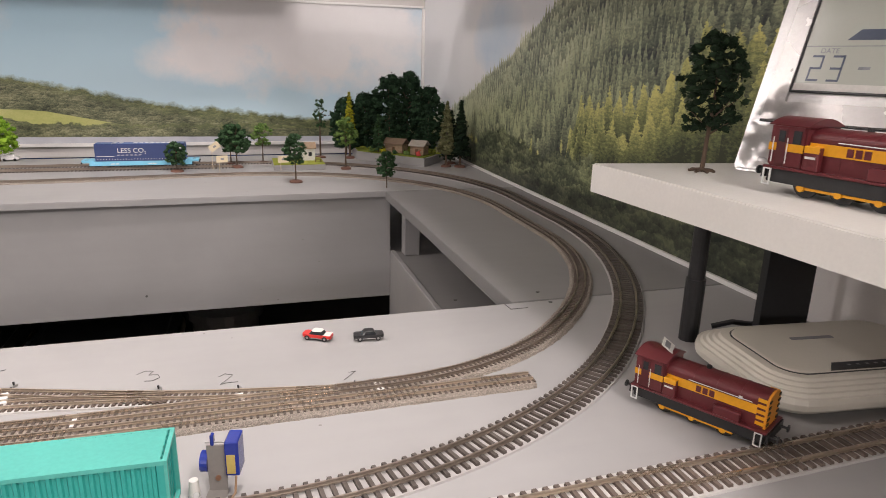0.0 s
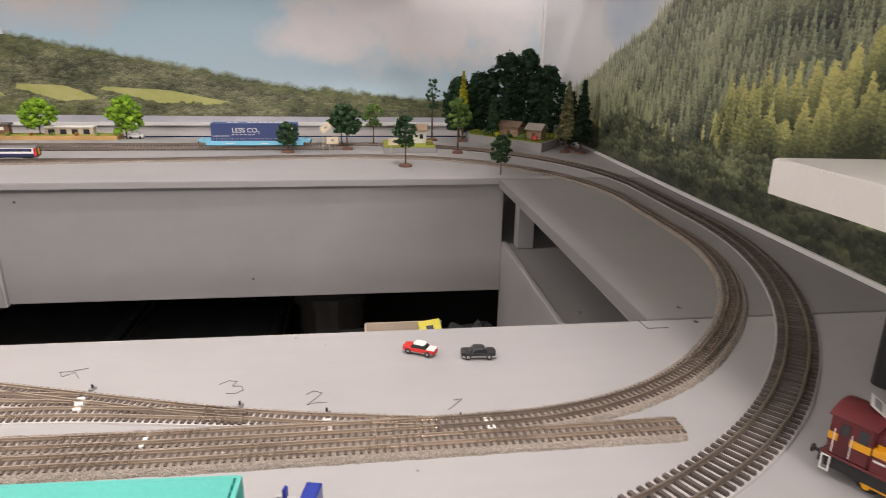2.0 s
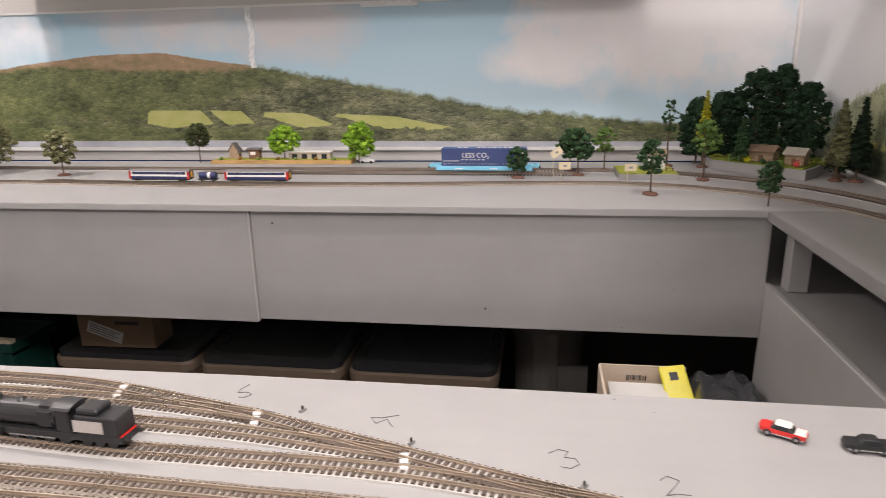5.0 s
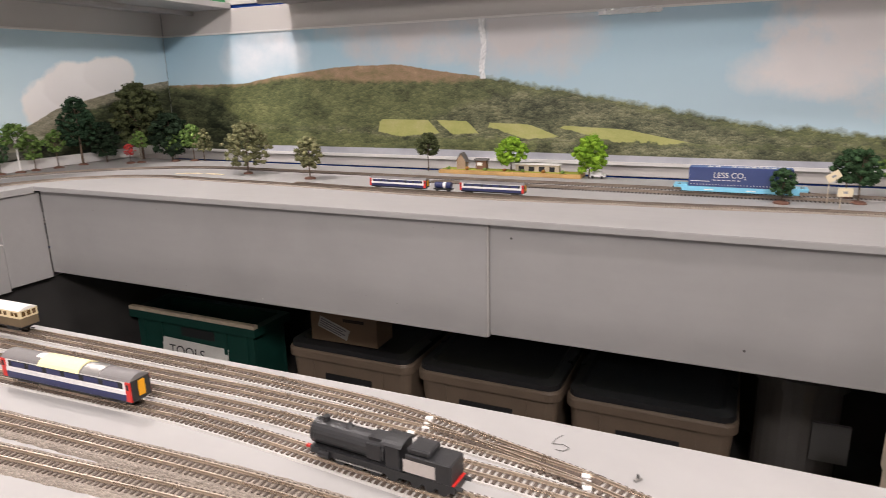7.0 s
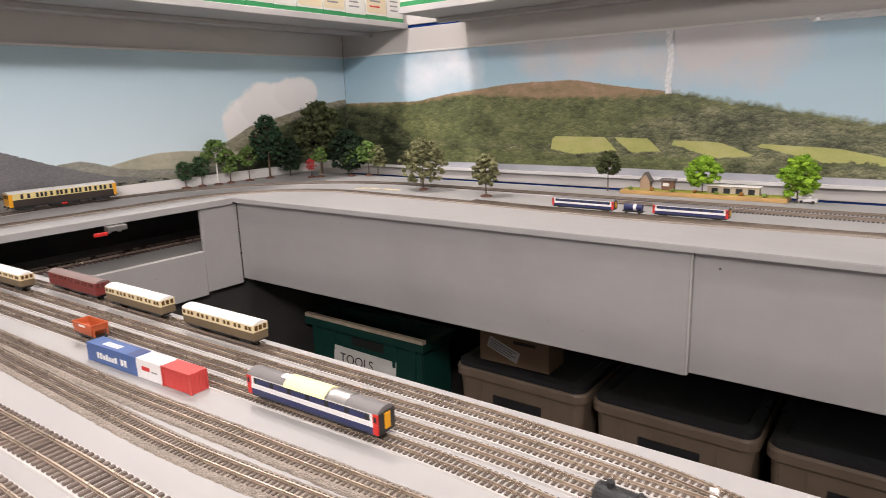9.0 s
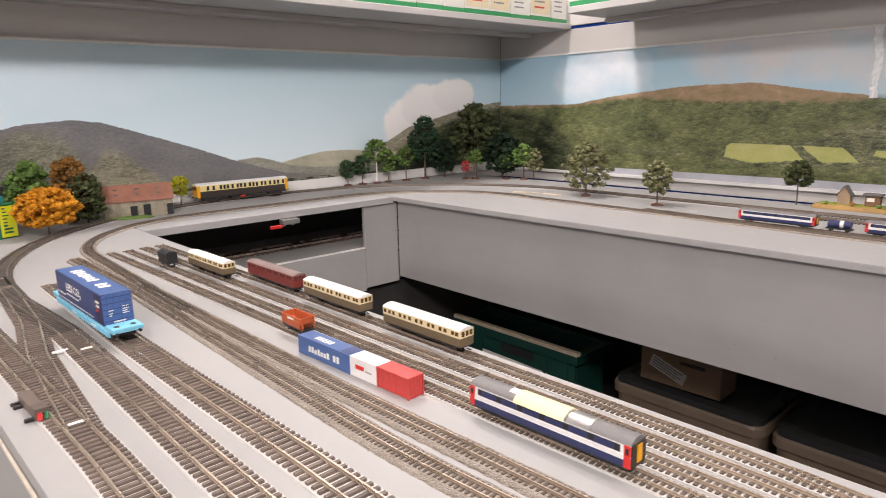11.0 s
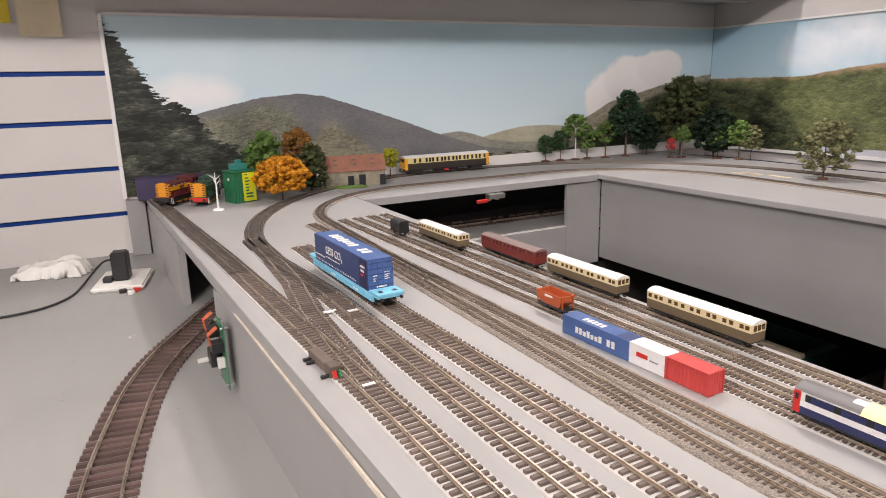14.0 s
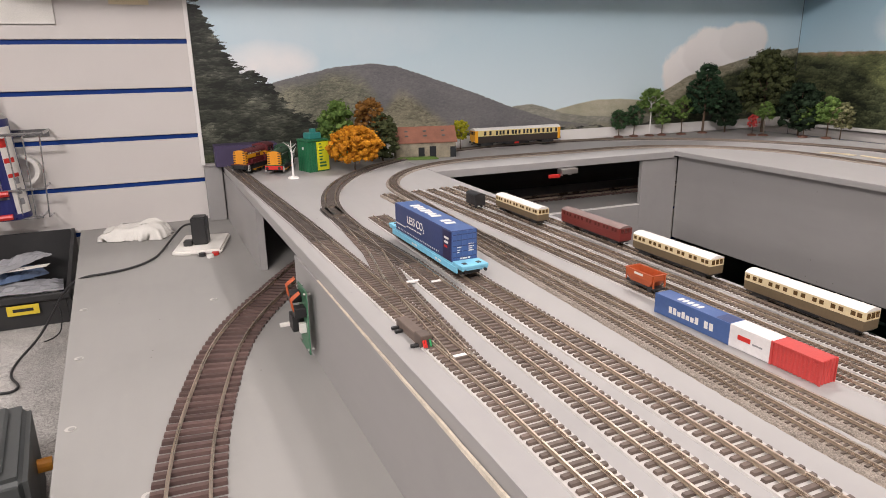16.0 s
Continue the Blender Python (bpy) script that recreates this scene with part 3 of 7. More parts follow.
structure("panel_north_b", box(-0.480, 0.402, 1.271, 1.283, -0.220, -TN - 0.0012, 0.001), M["panel"], "grey painted plywood panel", "panel")
structure("panel_joint", box(-0.4835, -0.4805, 1.265, 1.276, -0.223, -TN - 0.0014), M["underlay_grey"], "pale edge of a panel at the joint", "panel")
# west side
structure("panel_west_pier", box(-1.690, -1.678, 1.156, 1.265, -0.238, -T - 0.001, 0.001), M["panel"], "grey painted plywood pier", "panel")
structure("deck_west", box(WX + 0.001, -1.6905, 0.601, 1.80, -0.141, -0.1288), M["deck"], "grey lower railway deck", "deck")
structure("panel_west_low", box(-1.690, -1.678, 0.30, 1.155, -0.245, -0.1288, 0.001), M["panel"], "grey painted plywood panel", "panel")
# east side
# deck carries the same darkened grey, shade included in the colour
structure("deck_east", box(0.412, EX - 0.001, 0.20, 1.80, -0.140, -0.128), M["board_shaded"], "grey lower railway deck", "deck")
structure("panel_east_low", box(0.402, 0.412, 0.30, 1.279, -0.34, -0.124, 0.001), M["panel"], "grey painted plywood panel", "panel")
structure("post_east", box(0.425, 0.455, 1.24, 1.27, -0.127, -T - 0.001, 0.001), M["panel"], "square grey post under the board", "post")
structure("beam_east", box(0.400, 0.415, 0.64, 1.24, -0.023, -T - 0.001, 0.001), M["panel"], "grey batten under the board", "beam")
# south face and lower deck
structure("deck_south", prism([(WX + 0.001, -0.125), (-0.9, -0.035), (-0.2, 0.02), (-0.2, 0.62), (-1.679, 0.58), (-1.679, 0.63), (WX + 0.001, 0.6)], -0.1405, -0.1285, 0.001), M["deck"], "grey lower railway deck", "deck")


def south_panel(x0, x1, z0, z1):
    y = lambda x: 0.190 + 0.0424 * (x - WX)
    return prism([(x0, y(x0)), (x1, y(x1)), (x1, y(x1) + 0.012), (x0, y(x0) + 0.012)], z0, z1)


structure("panel_south_a", south_panel(WX + 0.002, -1.53, -0.1283, -T - 0.001), M["panel"], "grey plywood panel beside the tunnel mouth", "panel")
# east of x = -0.2 the panel is an unseen extension to block light
structure("panel_south_b", south_panel(-1.22, 0.66, -0.1283, -T - 0.001), M["panel"], "grey plywood panel with a worn edge", "panel")
paint_edge = plain("chipped_edge", (0.66, 0.59, 0.49), 0.7, vary=0.3, stain=40)
be = bmesh.new()
ends = []
for k in range(31):
    f = k / 30
    xx = -1.10 + 0.80 * f
    yy = 0.2285 + 0.032 * f
    top = -T + 0.0006 + 0.0075 * f ** 1.3 + rnd.uniform(0, 0.0008)
    ends.append([be.verts.new(c) for c in ((xx, yy, -T), (xx, yy, top), (xx, yy + 0.002, top), (xx, yy + 0.002, -T))])
for c0, c1 in zip(ends, ends[1:]):
    for k in range(4):
        be.faces.new((c0[k], c1[k], c1[(k + 1) % 4], c0[(k + 1) % 4]))
be.faces.new(ends[0])
be.faces.new(ends[-1][::-1])
bmesh.ops.recalc_face_normals(be, faces=be.faces)
structure("trim_bare_edge", be, paint_edge, "chipped bare plywood edge of the board", "trim")
# unseen panel added to keep south light off the board below the shelf
structure("panel_east_end", box(0.470, EX - 0.001, 0.022, 0.034, 0.0005, 0.1415), M["panel"], "unseen grey panel added to block light under the shelf", "panel")
structure("post_west", box(WX + 0.001, -1.972, 0.150, 0.1885, -0.1283, -0.003, 0.001), M["panel"], "grey upright plank against the slatwall", "post")
structure("worktop_west", box(WX + 0.004, -0.55, -0.62, 0.0, -0.300, -0.268, 0.002), M["carpet"], "grey speckled laminate worktop beside the deck", "worktop")
# added black sheet hides the slatwall where shade should fall
structure("well_side_west", box(-1.712, -1.700, 0.30, 1.80, -0.60, -0.246), M["dark"], "added black sheet keeping the space under the layout dark", "panel")
structure("trim_tunnel", box(-1.6902, -1.678, 0.62, 1.155, -0.1286, -0.1270), M["white"], "pale bare edge of the tunnel panel", "trim")
# unseen sheet added to stop light leaking into the well
structure("well_front", box(-1.25, 0.40, 0.560, 0.570, -0.60, -0.1415), M["dark"], "added black sheet keeping the space under the layout dark", "panel")
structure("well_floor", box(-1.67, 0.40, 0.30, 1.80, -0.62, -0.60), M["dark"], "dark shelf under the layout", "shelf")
# added black sheet stands where the back lies in shade
structure("well_back", box(-1.72, 0.67, 1.80, 1.81, -0.60, -0.15), M["dark"], "black sheet standing in for shade under the layout", "panel")


# ---- tracks ----
def fillet(points, step):
    """Samples along a polyline whose corners (x, y, radius) are rounded."""
    pts = [Vector(p[:2]) for p in points]
    out = [pts[0]]
    for i in range(1, len(pts) - 1):
        r = points[i][2] if len(points[i]) > 2 else 0
        a, c, e = pts[i - 1], pts[i], pts[i + 1]
        d1, d2 = (a - c).normalized(), (e - c).normalized()
        ang = d1.angle(d2)
        if not r or ang > 3.13:
            out.append(c)
            continue
        t = r / math.tan(ang / 2)
        mid = (d1 + d2).normalized()
        o = c + mid * (r / math.sin(ang / 2))
        s0, s1 = c + d1 * t - o, c + d2 * t - o
        turn = s0.angle_signed(s1)
        k = max(4, int(abs(turn) / 0.05))
        for j in range(k + 1):
            q = -turn * j / k
            out.append(o + Vector((s0.x * math.cos(q) - s0.y * math.sin(q), s0.x * math.sin(q) + s0.y * math.cos(q))))
    out.append(pts[-1])
    dist = [0.0]
    for a, c in zip(out, out[1:]):
        dist.append(dist[-1] + (c - a).length)
    n = max(2, int(dist[-1] / step))
    res, j = [], 0
    for i in range(n + 1):
        s = dist[-1] * i / n
        while j < len(out) - 2 and dist[j + 1] < s:
            j += 1
        seg = max(1e-9, dist[j + 1] - dist[j])
        res.append(out[j].lerp(out[j + 1], (s - dist[j]) / seg))
    dirs = [(res[min(i + 1, n)] - res[max(i - 1, 0)]).normalized() for i in range(n + 1)]
    return list(zip(res, dirs))


def strip(samples, section, jitter=0.0):
    """A cross-section of (offset, z) drawn along the samples."""
    bm = bmesh.new()
    rows = []
    for p, d in samples:
        nrm = Vector((-d.y, d.x))
        row = []
        for k, (o, z) in enumerate(section):
            w = o + (rnd.uniform(-jitter, jitter) if jitter else 0)
            row.append(bm.verts.new((p.x + nrm.x * w, p.y + nrm.y * w, z + (rnd.uniform(-0.3, 0.3) * jitter if jitter and 0 < k < len(section) - 1 else 0))))
        rows.append(row)
    for a, c in zip(rows, rows[1:]):
        for k in range(len(section) - 1):
            bm.faces.new((a[k], c[k], c[k + 1], a[k + 1]))
    for row in (rows[0], rows[-1]):
        bm.faces.new(row)
    bmesh.ops.recalc_face_normals(bm, faces=bm.faces)
    return bm


SLEEPER = {}


def sleeper_mesh(key, length, width, height, material):
    if key not in SLEEPER:
        bm = bmesh.new()
        hl, hw = length / 2, width / 2
        lo = [(-hw, -hl), (hw, -hl), (hw, hl), (-hw, hl)]
        b = [bm.verts.new((x, y, 0)) for x, y in lo]
        t = [bm.verts.new((x * 0.8, y * 0.985, height)) for x, y in lo]
        bm.faces.new(t)
        for k in range(4):
            bm.faces.new((b[k], b[(k + 1) % 4], t[(k + 1) % 4], t[k]))
        SLEEPER[key] = link_mesh("sleeper", bm, material)
    return SLEEPER[key]


def joined_sleepers(samples, length, width, height, z):
    verts, faces = [], []
    for p, d in samples:
        nrm = Vector((-d.y, d.x))
        b = len(verts)
        for s, hgt in ((1.0, 0.0), (0.8, height)):
            for a, c in ((-1, -1), (1, -1), (1, 1), (-1, 1)):
                q = p + d * (a * width / 2 * s) + nrm * (c * length / 2)
                verts.append((q.x, q.y, z + hgt))
        faces += [(b + 4, b + 5, b + 6, b + 7)] + [(b + k, b + (k + 1) % 4, b + 4 + (k + 1) % 4, b + 4 + k) for k in range(4)]
    me = bpy.data.meshes.new("sleeper_run")
    me.from_pydata(verts, [], faces)
    return me


def track(label, points, gauge, pitch, sleeper, z=0.0, under=None, single=True, rail="rail", bed=None, rail_w=None, skip=None, group=""):
    """Two rails on sleepers along a rounded polyline."""
    length, width, height, smat = sleeper
    root = thing("railway_track", label, "railway track", group or "railway tracks on the boards")
    fine = fillet(points, 0.012)
    z0 = z + 0.0004
    if bed:
        w, h = bed
        bm = strip(fillet(points, 0.004), [(-w, z), (-w * 0.93, z + h * 0.55), (-w * 0.8, z + h), (-w * 0.45, z + h), (0, z + h), (w * 0.45, z + h), (w * 0.8, z + h), (w * 0.93, z + h * 0.55), (w, z)], 0.0006)
        part("ballast_bed", bm, M["ballast"], root, "grey granite ballast strip")
        z0 = z + h - 0.0004
    if under:
        w, umat = under
        part("underlay", strip(fine, [(-w, z), (-w * 0.97, z + 0.0014), (w * 0.97, z + 0.0014), (w, z)]), umat, root, "white foam underlay")
        z0 = z + 0.0013
    ties = fillet(points, pitch)
    if skip:
        ties = [s for s in ties if not skip(s[0])]
    if single and len(ties) <= 310:
        me = sleeper_mesh((length, smat.name), length, width, height, smat)
        for p, d in ties:
            ob = new("sleeper", me)
            ob.parent = root
            ob.matrix_local = pose(p.x, p.y, z0, 0, 0, math.degrees(math.atan2(d.y, d.x)))
    elif single:
        me = sleeper_mesh((length, smat.name), length, width, height, smat)
        near = sorted(ties, key=lambda s: (s[0] - Vector((-0.4, 0.3))).length)
        for p, d in near[:300]:
            ob = new("sleeper", me)
            ob.parent = root
            ob.matrix_local = pose(p.x, p.y, z0, 0, 0, math.degrees(math.atan2(d.y, d.x)))
        me2 = joined_sleepers(near[300:], length, width, height, z0)
        me2.materials.append(smat)
        tagged(part("sleeper_run", me2, smat, root), kind="stuff")
    else:
        me2 = joined_sleepers(ties, length, width, height, z0)
        me2.materials.append(smat)
        tagged(part("sleeper_run", me2, smat, root), kind="stuff")
    rw = rail_w or (0.0011 if gauge > 0.012 else 0.0008)
    rh = (0.0026 if gauge > 0.012 else 0.0020) if gauge < 0.03 else 0.0042
    for s in (-1, 1):
        o = s * gauge / 2
        zr = z0 + height
        sec = [(o - rw, zr - 0.0004), (o - rw, zr + rh * 0.2), (o - rw * 0.35, zr + rh * 0.3), (o - rw * 0.35, zr + rh * 0.7), (o - rw * 0.6, zr + rh * 0.78), (o - rw * 0.6, zr + rh),
               (o + rw * 0.6, zr + rh), (o + rw * 0.6, zr + rh * 0.78), (o + rw * 0.35, zr + rh * 0.7), (o + rw * 0.35, zr + rh * 0.3), (o + rw, zr + rh * 0.2), (o + rw, zr - 0.0004)]
        part("rail", strip(fine, sec), M[rail], root, "nickel silver rail")
    return root


OO = (0.031, 0.0033, 0.0020)
NN = (0.0172, 0.0021, 0.0012)
G, P = 0.0165, 0.0073
UW = (0.0176, M["underlay"])
oo = (OO[0], OO[1] * 1.12, OO[2], M["sleeper_oo"])
ood = (*OO, M["sleeper_dark"])
track("dark track from the depot along the front of the board", [(-1.93, 0.207), (-1.30, 0.254), (-1.2025, 0.2596)], G, P, ood, under=(0.0172, M["underlay_grey"]), rail="rail_dark")
track("straight track along the front of the board", [(-1.20, 0.2597), (-0.744, 0.286), (0.66, 0.330)], G, P, oo, under=UW)
track("straight front side of the main loop", [(0.082, 0.358), (-0.70, 0.337), (-1.0575, 0.330)], G, P, oo, under=UW)
track("main loop running round all four boards", [(-1.06, 0.330), (-1.25, 0.3125), (-1.40, 0.3125), (-1.965, 0.3125, 0.64), (-1.965, 1.655, 0.60), (0.620, 1.655, 0.50), (0.620, 0.703, 0.68), (0.313, 0.354, 0.44), (0.085, 0.358)], G, P, ood, under=(0.0172, M["underlay_grey"]), rail="rail_dark")
track("long siding ending in the middle of the board", [(-1.305, 0.366), (-0.964, 0.373), (-0.64, 0.387), (0.06, 0.402)], G, P, oo, under=UW)
track("crossover between the loop and the front track", [(-1.27, 0.3125), (-1.13, 0.308), (-1.0, 0.292), (-0.80, 0.284)], G, P, oo)
track("back siding in front of the loop", [(-0.75, 1.605), (0.11, 1.605)], G, P, ood, rail="rail_dark")
# fine scale tracks
nn = (*NN, M["sleeper_n"])
BED = (0.0135, 0.0030)
E9 = 0.009
track("fine scale loop on grey ballast", [(-1.05, 0.456), (-1.775, 0.462, 0.30), (-1.775, 1.478, 0.34), (-1.0, 1.455, 2.0), (-0.60, 1.43, 2.0), (0.0, 1.49, 2.0), (0.560, 1.505, 0.42), (0.558, 0.707, 0.46), (0.338, 0.486, 0.27), (0.19, 0.482)], E9, 0.0046, nn, single=False, bed=BED, rail="rail_dark")
track("fine scale track on grey ballast", [(-1.46, 0.428), (-1.22, 0.440), (-0.60, 0.440, 1.5), (-0.306, 0.468, 1.5), (0.03, 0.463), (0.343, 0.466)], E9, 0.0046, nn, single=False, bed=BED)
track("fine scale track on grey ballast", [(-1.22, 0.456), (-0.72, 0.468, 2.0), (-0.325, 0.490, 2.0), (0.01, 0.482, 2.0), (0.188, 0.4818)], E9, 0.0046, nn, single=False, bed=BED)
track("fine scale back line on grey ballast", [(-1.05, 1.478), (-0.85, 1.46, 1.5), (-0.2, 1.462, 1.5), (0.05, 1.492)], E9, 0.0046, nn, single=False, bed=BED, rail="rail_dark")
NUW = (0.0100, M["underlay"])
for pts in ([(-1.47, 0.486), (-0.42, 0.536, 1.0), (-0.23, 0.523, 1.0), (-0.05, 0.521, 0.6), (0.065, 0.504)],
            [(-1.47, 0.514), (-0.395, 0.560, 1.0), (-0.16, 0.551, 0.8), (-0.05, 0.536)],
            [(-1.475, 0.542), (-0.42, 0.583, 1.0), (-0.24, 0.582, 0.8), (-0.15, 0.568)],
            [(-1.475, 0.568), (-1.1, 0.588), (-0.44, 0.606, 1.0), (-0.30, 0.603, 0.5), (-0.16, 0.571), (0.065, 0.504, 0.8), (0.20, 0.482)]):
    track("fine scale yard track on white underlay", pts, E9, 0.0046, (nn[0], nn[1] * 1.3, *nn[2:]), single=False, under=NUW, group="yard tracks")
# large gauge track on the lower deck
track("wide red-brown track curving into the tunnel", [(-0.70, 0.062), (-0.98, 0.074, 1.2), (-1.25, 0.132, 0.7), (-1.60, 0.33, 0.7), (-1.842, 0.62, 0.5), (-1.838, 1.5)], 0.036, 0.0136, (0.064, 0.0068, 0.0036, M["sleeper_red"]), z=-0.1284, rail_w=0.0016)



# ---- shelves, boxes and fixtures ----
def paint(name, color, rough=0.45, **kw):
    if name not in M:
        M[name] = plain(name, color, rough, **kw)
    return M[name]


CARD = paint("white_card", (0.72, 0.70, 0.66), 0.6)
CREAM_CARD = paint("cream_card", (0.70, 0.60, 0.42), 0.6)
GREEN_CARD = paint("green_card", (0.03, 0.26, 0.09), 0.5)
RED_INK = paint("red_ink", (0.55, 0.06, 0.04), 0.6)
GREY_INK = paint("grey_ink", (0.25, 0.25, 0.26), 0.6)
BROWN_CARD = paint("brown_cardboard", (0.28, 0.19, 0.12), 0.75)
SHELF = paint("grey_shelf_board", (0.45, 0.435, 0.43), 0.6, stain=6)


def shelf(name, x0, x1, y0, y1, z, batten):
    root = thing(name, "grey painted wall shelf with stacked boxes on it", "shelf")
    part("shelf_board", box(x0, x1, y0, y1, z, z + 0.018, 0.0015), SHELF, root)
    part("batten", box(*batten, z - 0.014, z - 0.0003, 0.001), SHELF, root)
    return root


shelf("wall_shelf", WX + 0.001, -1.685, -0.25, NY - 0.001, 0.478, (-1.865, -1.845, -0.24, NY - 0.01))
shelf("wall_shelf", -1.45, 0.30, 1.705, NY - 0.001, 0.478, (-1.44, 0.29, 1.865, 1.885))
shelf("wall_shelf", 0.355, EX - 0.001, 0.13, 1.58, 0.478, (0.515, 0.535, 0.14, 1.57))


def model_box(w, d, hgt, m, face):
    """A long product box whose end faces outwards along local -y."""
    root = thing("model_box", "white model railway box with a green base band", "box", "boxes on the shelves", at=m)
    part("carton", box(-w / 2, w / 2, 0, d, 0, hgt, 0.001), CARD, root)
    part("base_band", box(-w / 2 - 0.0003, w / 2 + 0.0003, -0.0004, d, 0.0, hgt * 0.14), GREEN_CARD, root, "green band")
    part("label", box(-w * 0.46, w * 0.46, -0.0006, 0, hgt * 0.2, hgt * 0.97), face, root, "printed end label")
    for k in range(3):
        zz = hgt * (0.72 - 0.17 * k)
        part("print_bar", box(-w * 0.32, w * (0.1 + 0.1 * rnd.random()), -0.0011, -0.0006, zz, zz + hgt * 0.05), rnd.choice([RED_INK, GREY_INK, GREY_INK]), root)
    return root


y = 0.45
while y < 1.98:
    w = min(rnd.uniform(0.080, 0.102), 2.024 - y)
    model_box(w - 0.002, 0.24, rnd.uniform(0.080, 0.100), pose(-1.689, y + w / 2, 0.4963, 0, 0, 90), rnd.choice([CARD, CREAM_CARD, CARD]))
    y += w
x = -1.448
for k in range(6):
    w = (0.088, 0.094, 0.092, 0.10, 0.10, 0.094)[k]
    model_box(w - 0.002, 0.24, 0.09, pose(x + w / 2, 1.709, 0.4963), BROWN_CARD if k > 3 else CARD)
    x += w

# clear tape hanging on the backdrop
TAPE, _, tb = nodes_of("clear_sticky_tape")
tb.inputs["Base Color"].default_value = (0.93, 0.94, 0.95, 1)
tb.inputs["Roughness"].default_value = 0.12
tb.inputs["Transmission Weight"].default_value = 0.12
tb.inputs["IOR"].default_value = 1.35


def crumpled(x0, x1, z0, z1, nx, nz, seed):
    """A wrinkled strip of tape standing a little off the wall."""
    rg = random.Random(seed)
    bm = bmesh.new()
    rows = []
    for k in range(nz + 1):
        f = k / nz
        off = 0.003 * math.sin(f * 9 + seed)
        rows.append([bm.verts.new((x0 + (x1 - x0) * q / nx + off + rg.uniform(-0.0015, 0.0015), NY - 0.008 - rg.random() * 0.005, z0 + (z1 - z0) * f)) for q in range(nx + 1)])
    for a, c in zip(rows, rows[1:]):
        for q in range(nx):
            bm.faces.new((a[q], a[q + 1], c[q + 1], c[q]))
    return bm


tp = crumpled(-0.790, -0.772, 0.235, 0.400, 4, 26, 3)
tagged(part("tape_strip", tp, TAPE), "crumpled strip of clear sticky tape on the backdrop", "tape")
tagged(part("tape_strip", crumpled(-0.46, -0.30, 0.388, 0.404, 16, 3, 5), TAPE), "short loose length of clear tape along the backdrop edge", "tape")

# slender board with clock, tree and engine at the east end
root = thing("white_shelf", "thick white laminate shelf corner above the board", "shelf")
part("shelf_board", prism([(0.414, 0.521), (0.452, 0.02), (EX - 0.001, 0.02), (EX - 0.001, 0.488)], 0.142, 0.166, 0.001), M["offwhite"], root)
leg = part("leg", cyl(0.0075, 0.1416, (0.522, 0.506, 0.0708), seg=20), M["black"], root, "black tubular leg standing on the board")
part("collar", cyl(0.0088, 0.06, (0.522, 0.506, 0.0305), seg=20), M["black"], leg)
br = thing("shelf_bracket", "black tapered bracket under the white shelf", "bracket")
part("plate", prism([(0.600, 0.512), (0.645, 0.50), (0.645, 0.492), (0.600, 0.504)], 0.0003, 0.1415), M["black"], br)
tagged(part("cable_stub", rod([(0.560, 0.52, 0.004), (0.575, 0.512, 0.010), (0.60, 0.515, 0.004), (0.63, 0.51, 0.004)], 0.0028), M["black"]), "short black cable on the board", "cable")

# weather clock
SILVER = paint("silver_plastic", (0.62, 0.61, 0.60), 0.3, metal=0.35)
SILVER_D = paint("brushed_bezel", (0.48, 0.46, 0.45), 0.28, metal=0.5)
LCD = paint("lcd_glass", (0.50, 0.52, 0.46), 0.15, vary=0.03, bump=0)
INK = paint("lcd_ink", (0.04, 0.06, 0.11), 0.3)
INK2 = paint("lcd_ink_grey", (0.22, 0.23, 0.25), 0.3)
cm = pose(0.517, 0.476, 0.1665, 0, 0, -70) @ pose(0, 0, 0, 70, 0, 0)
clock = thing("weather_clock", "silver weather station clock leaning back on the shelf", "clock", at=cm)
part("housing", box(0, 0.20, 0, 0.23, -0.022, 0, 0.002, seg=2), SILVER, clock)


def ring(x0, x1, y0, y1, w, z0, z1):
    bm = bmesh.new()
    for a in ((x0, x1, y0, y0 + w), (x0, x1, y1 - w, y1), (x0, x0 + w, y0 + w, y1 - w), (x1 - w, x1, y0 + w, y1 - w)):
        box(*a, z0, z1, 0.0, bm)
    return bm


part("groove", ring(0.0100, 0.190, 0.0410, 0.222, 0.0012, 0.0001, 0.0004), M["black"], clock)
part("bezel", ring(0.0115, 0.1885, 0.0425, 0.2205, 0.015, 0.0001, 0.0035), SILVER_D, clock, "brushed silver bezel")
part("display_edge", ring(0.0262, 0.174, 0.0660, 0.206, 0.0014, 0.0006, 0.0026), M["black"], clock)
part("display", box(0.0275, 0.1726, 0.0673, 0.2047, 0.0002, 0.0012), LCD, clock, "pale grey LCD display")
part("divider", box(0.0277, 0.172, 0.1026, 0.1032, 0.0012, 0.00135), INK2, clock)
part("sticker", box(0.0277, 0.172, 0.0676, 0.0735, 0.0012, 0.0015), CARD, clock, "white paper strip")


def seg_digit(x, y, w, hh, on):
    bm = bmesh.new()
    t, q = 0.0022, 0.0012
    cells = {"a": (x, x + w, y + hh - t, y + hh), "d": (x, x + w, y, y + t), "g": (x, x + w, y + hh / 2 - t / 2, y + hh / 2 + t / 2),
             "b": (x + w - t, x + w, y + hh / 2, y + hh), "c": (x + w - t, x + w, y, y + hh / 2), "e": (x, x + t, y, y + hh / 2)}
    for c in on:
        x0, x1, y0, y1 = cells[c]
        box(x0 + 0.0004, x1 - 0.0004, y0 + 0.0003, y1 - 0.0003, q, q + 0.0002, 0.0, bm)
    return bm


part("digit", seg_digit(0.035, 0.0750, 0.0095, 0.021, "abged"), INK, clock)
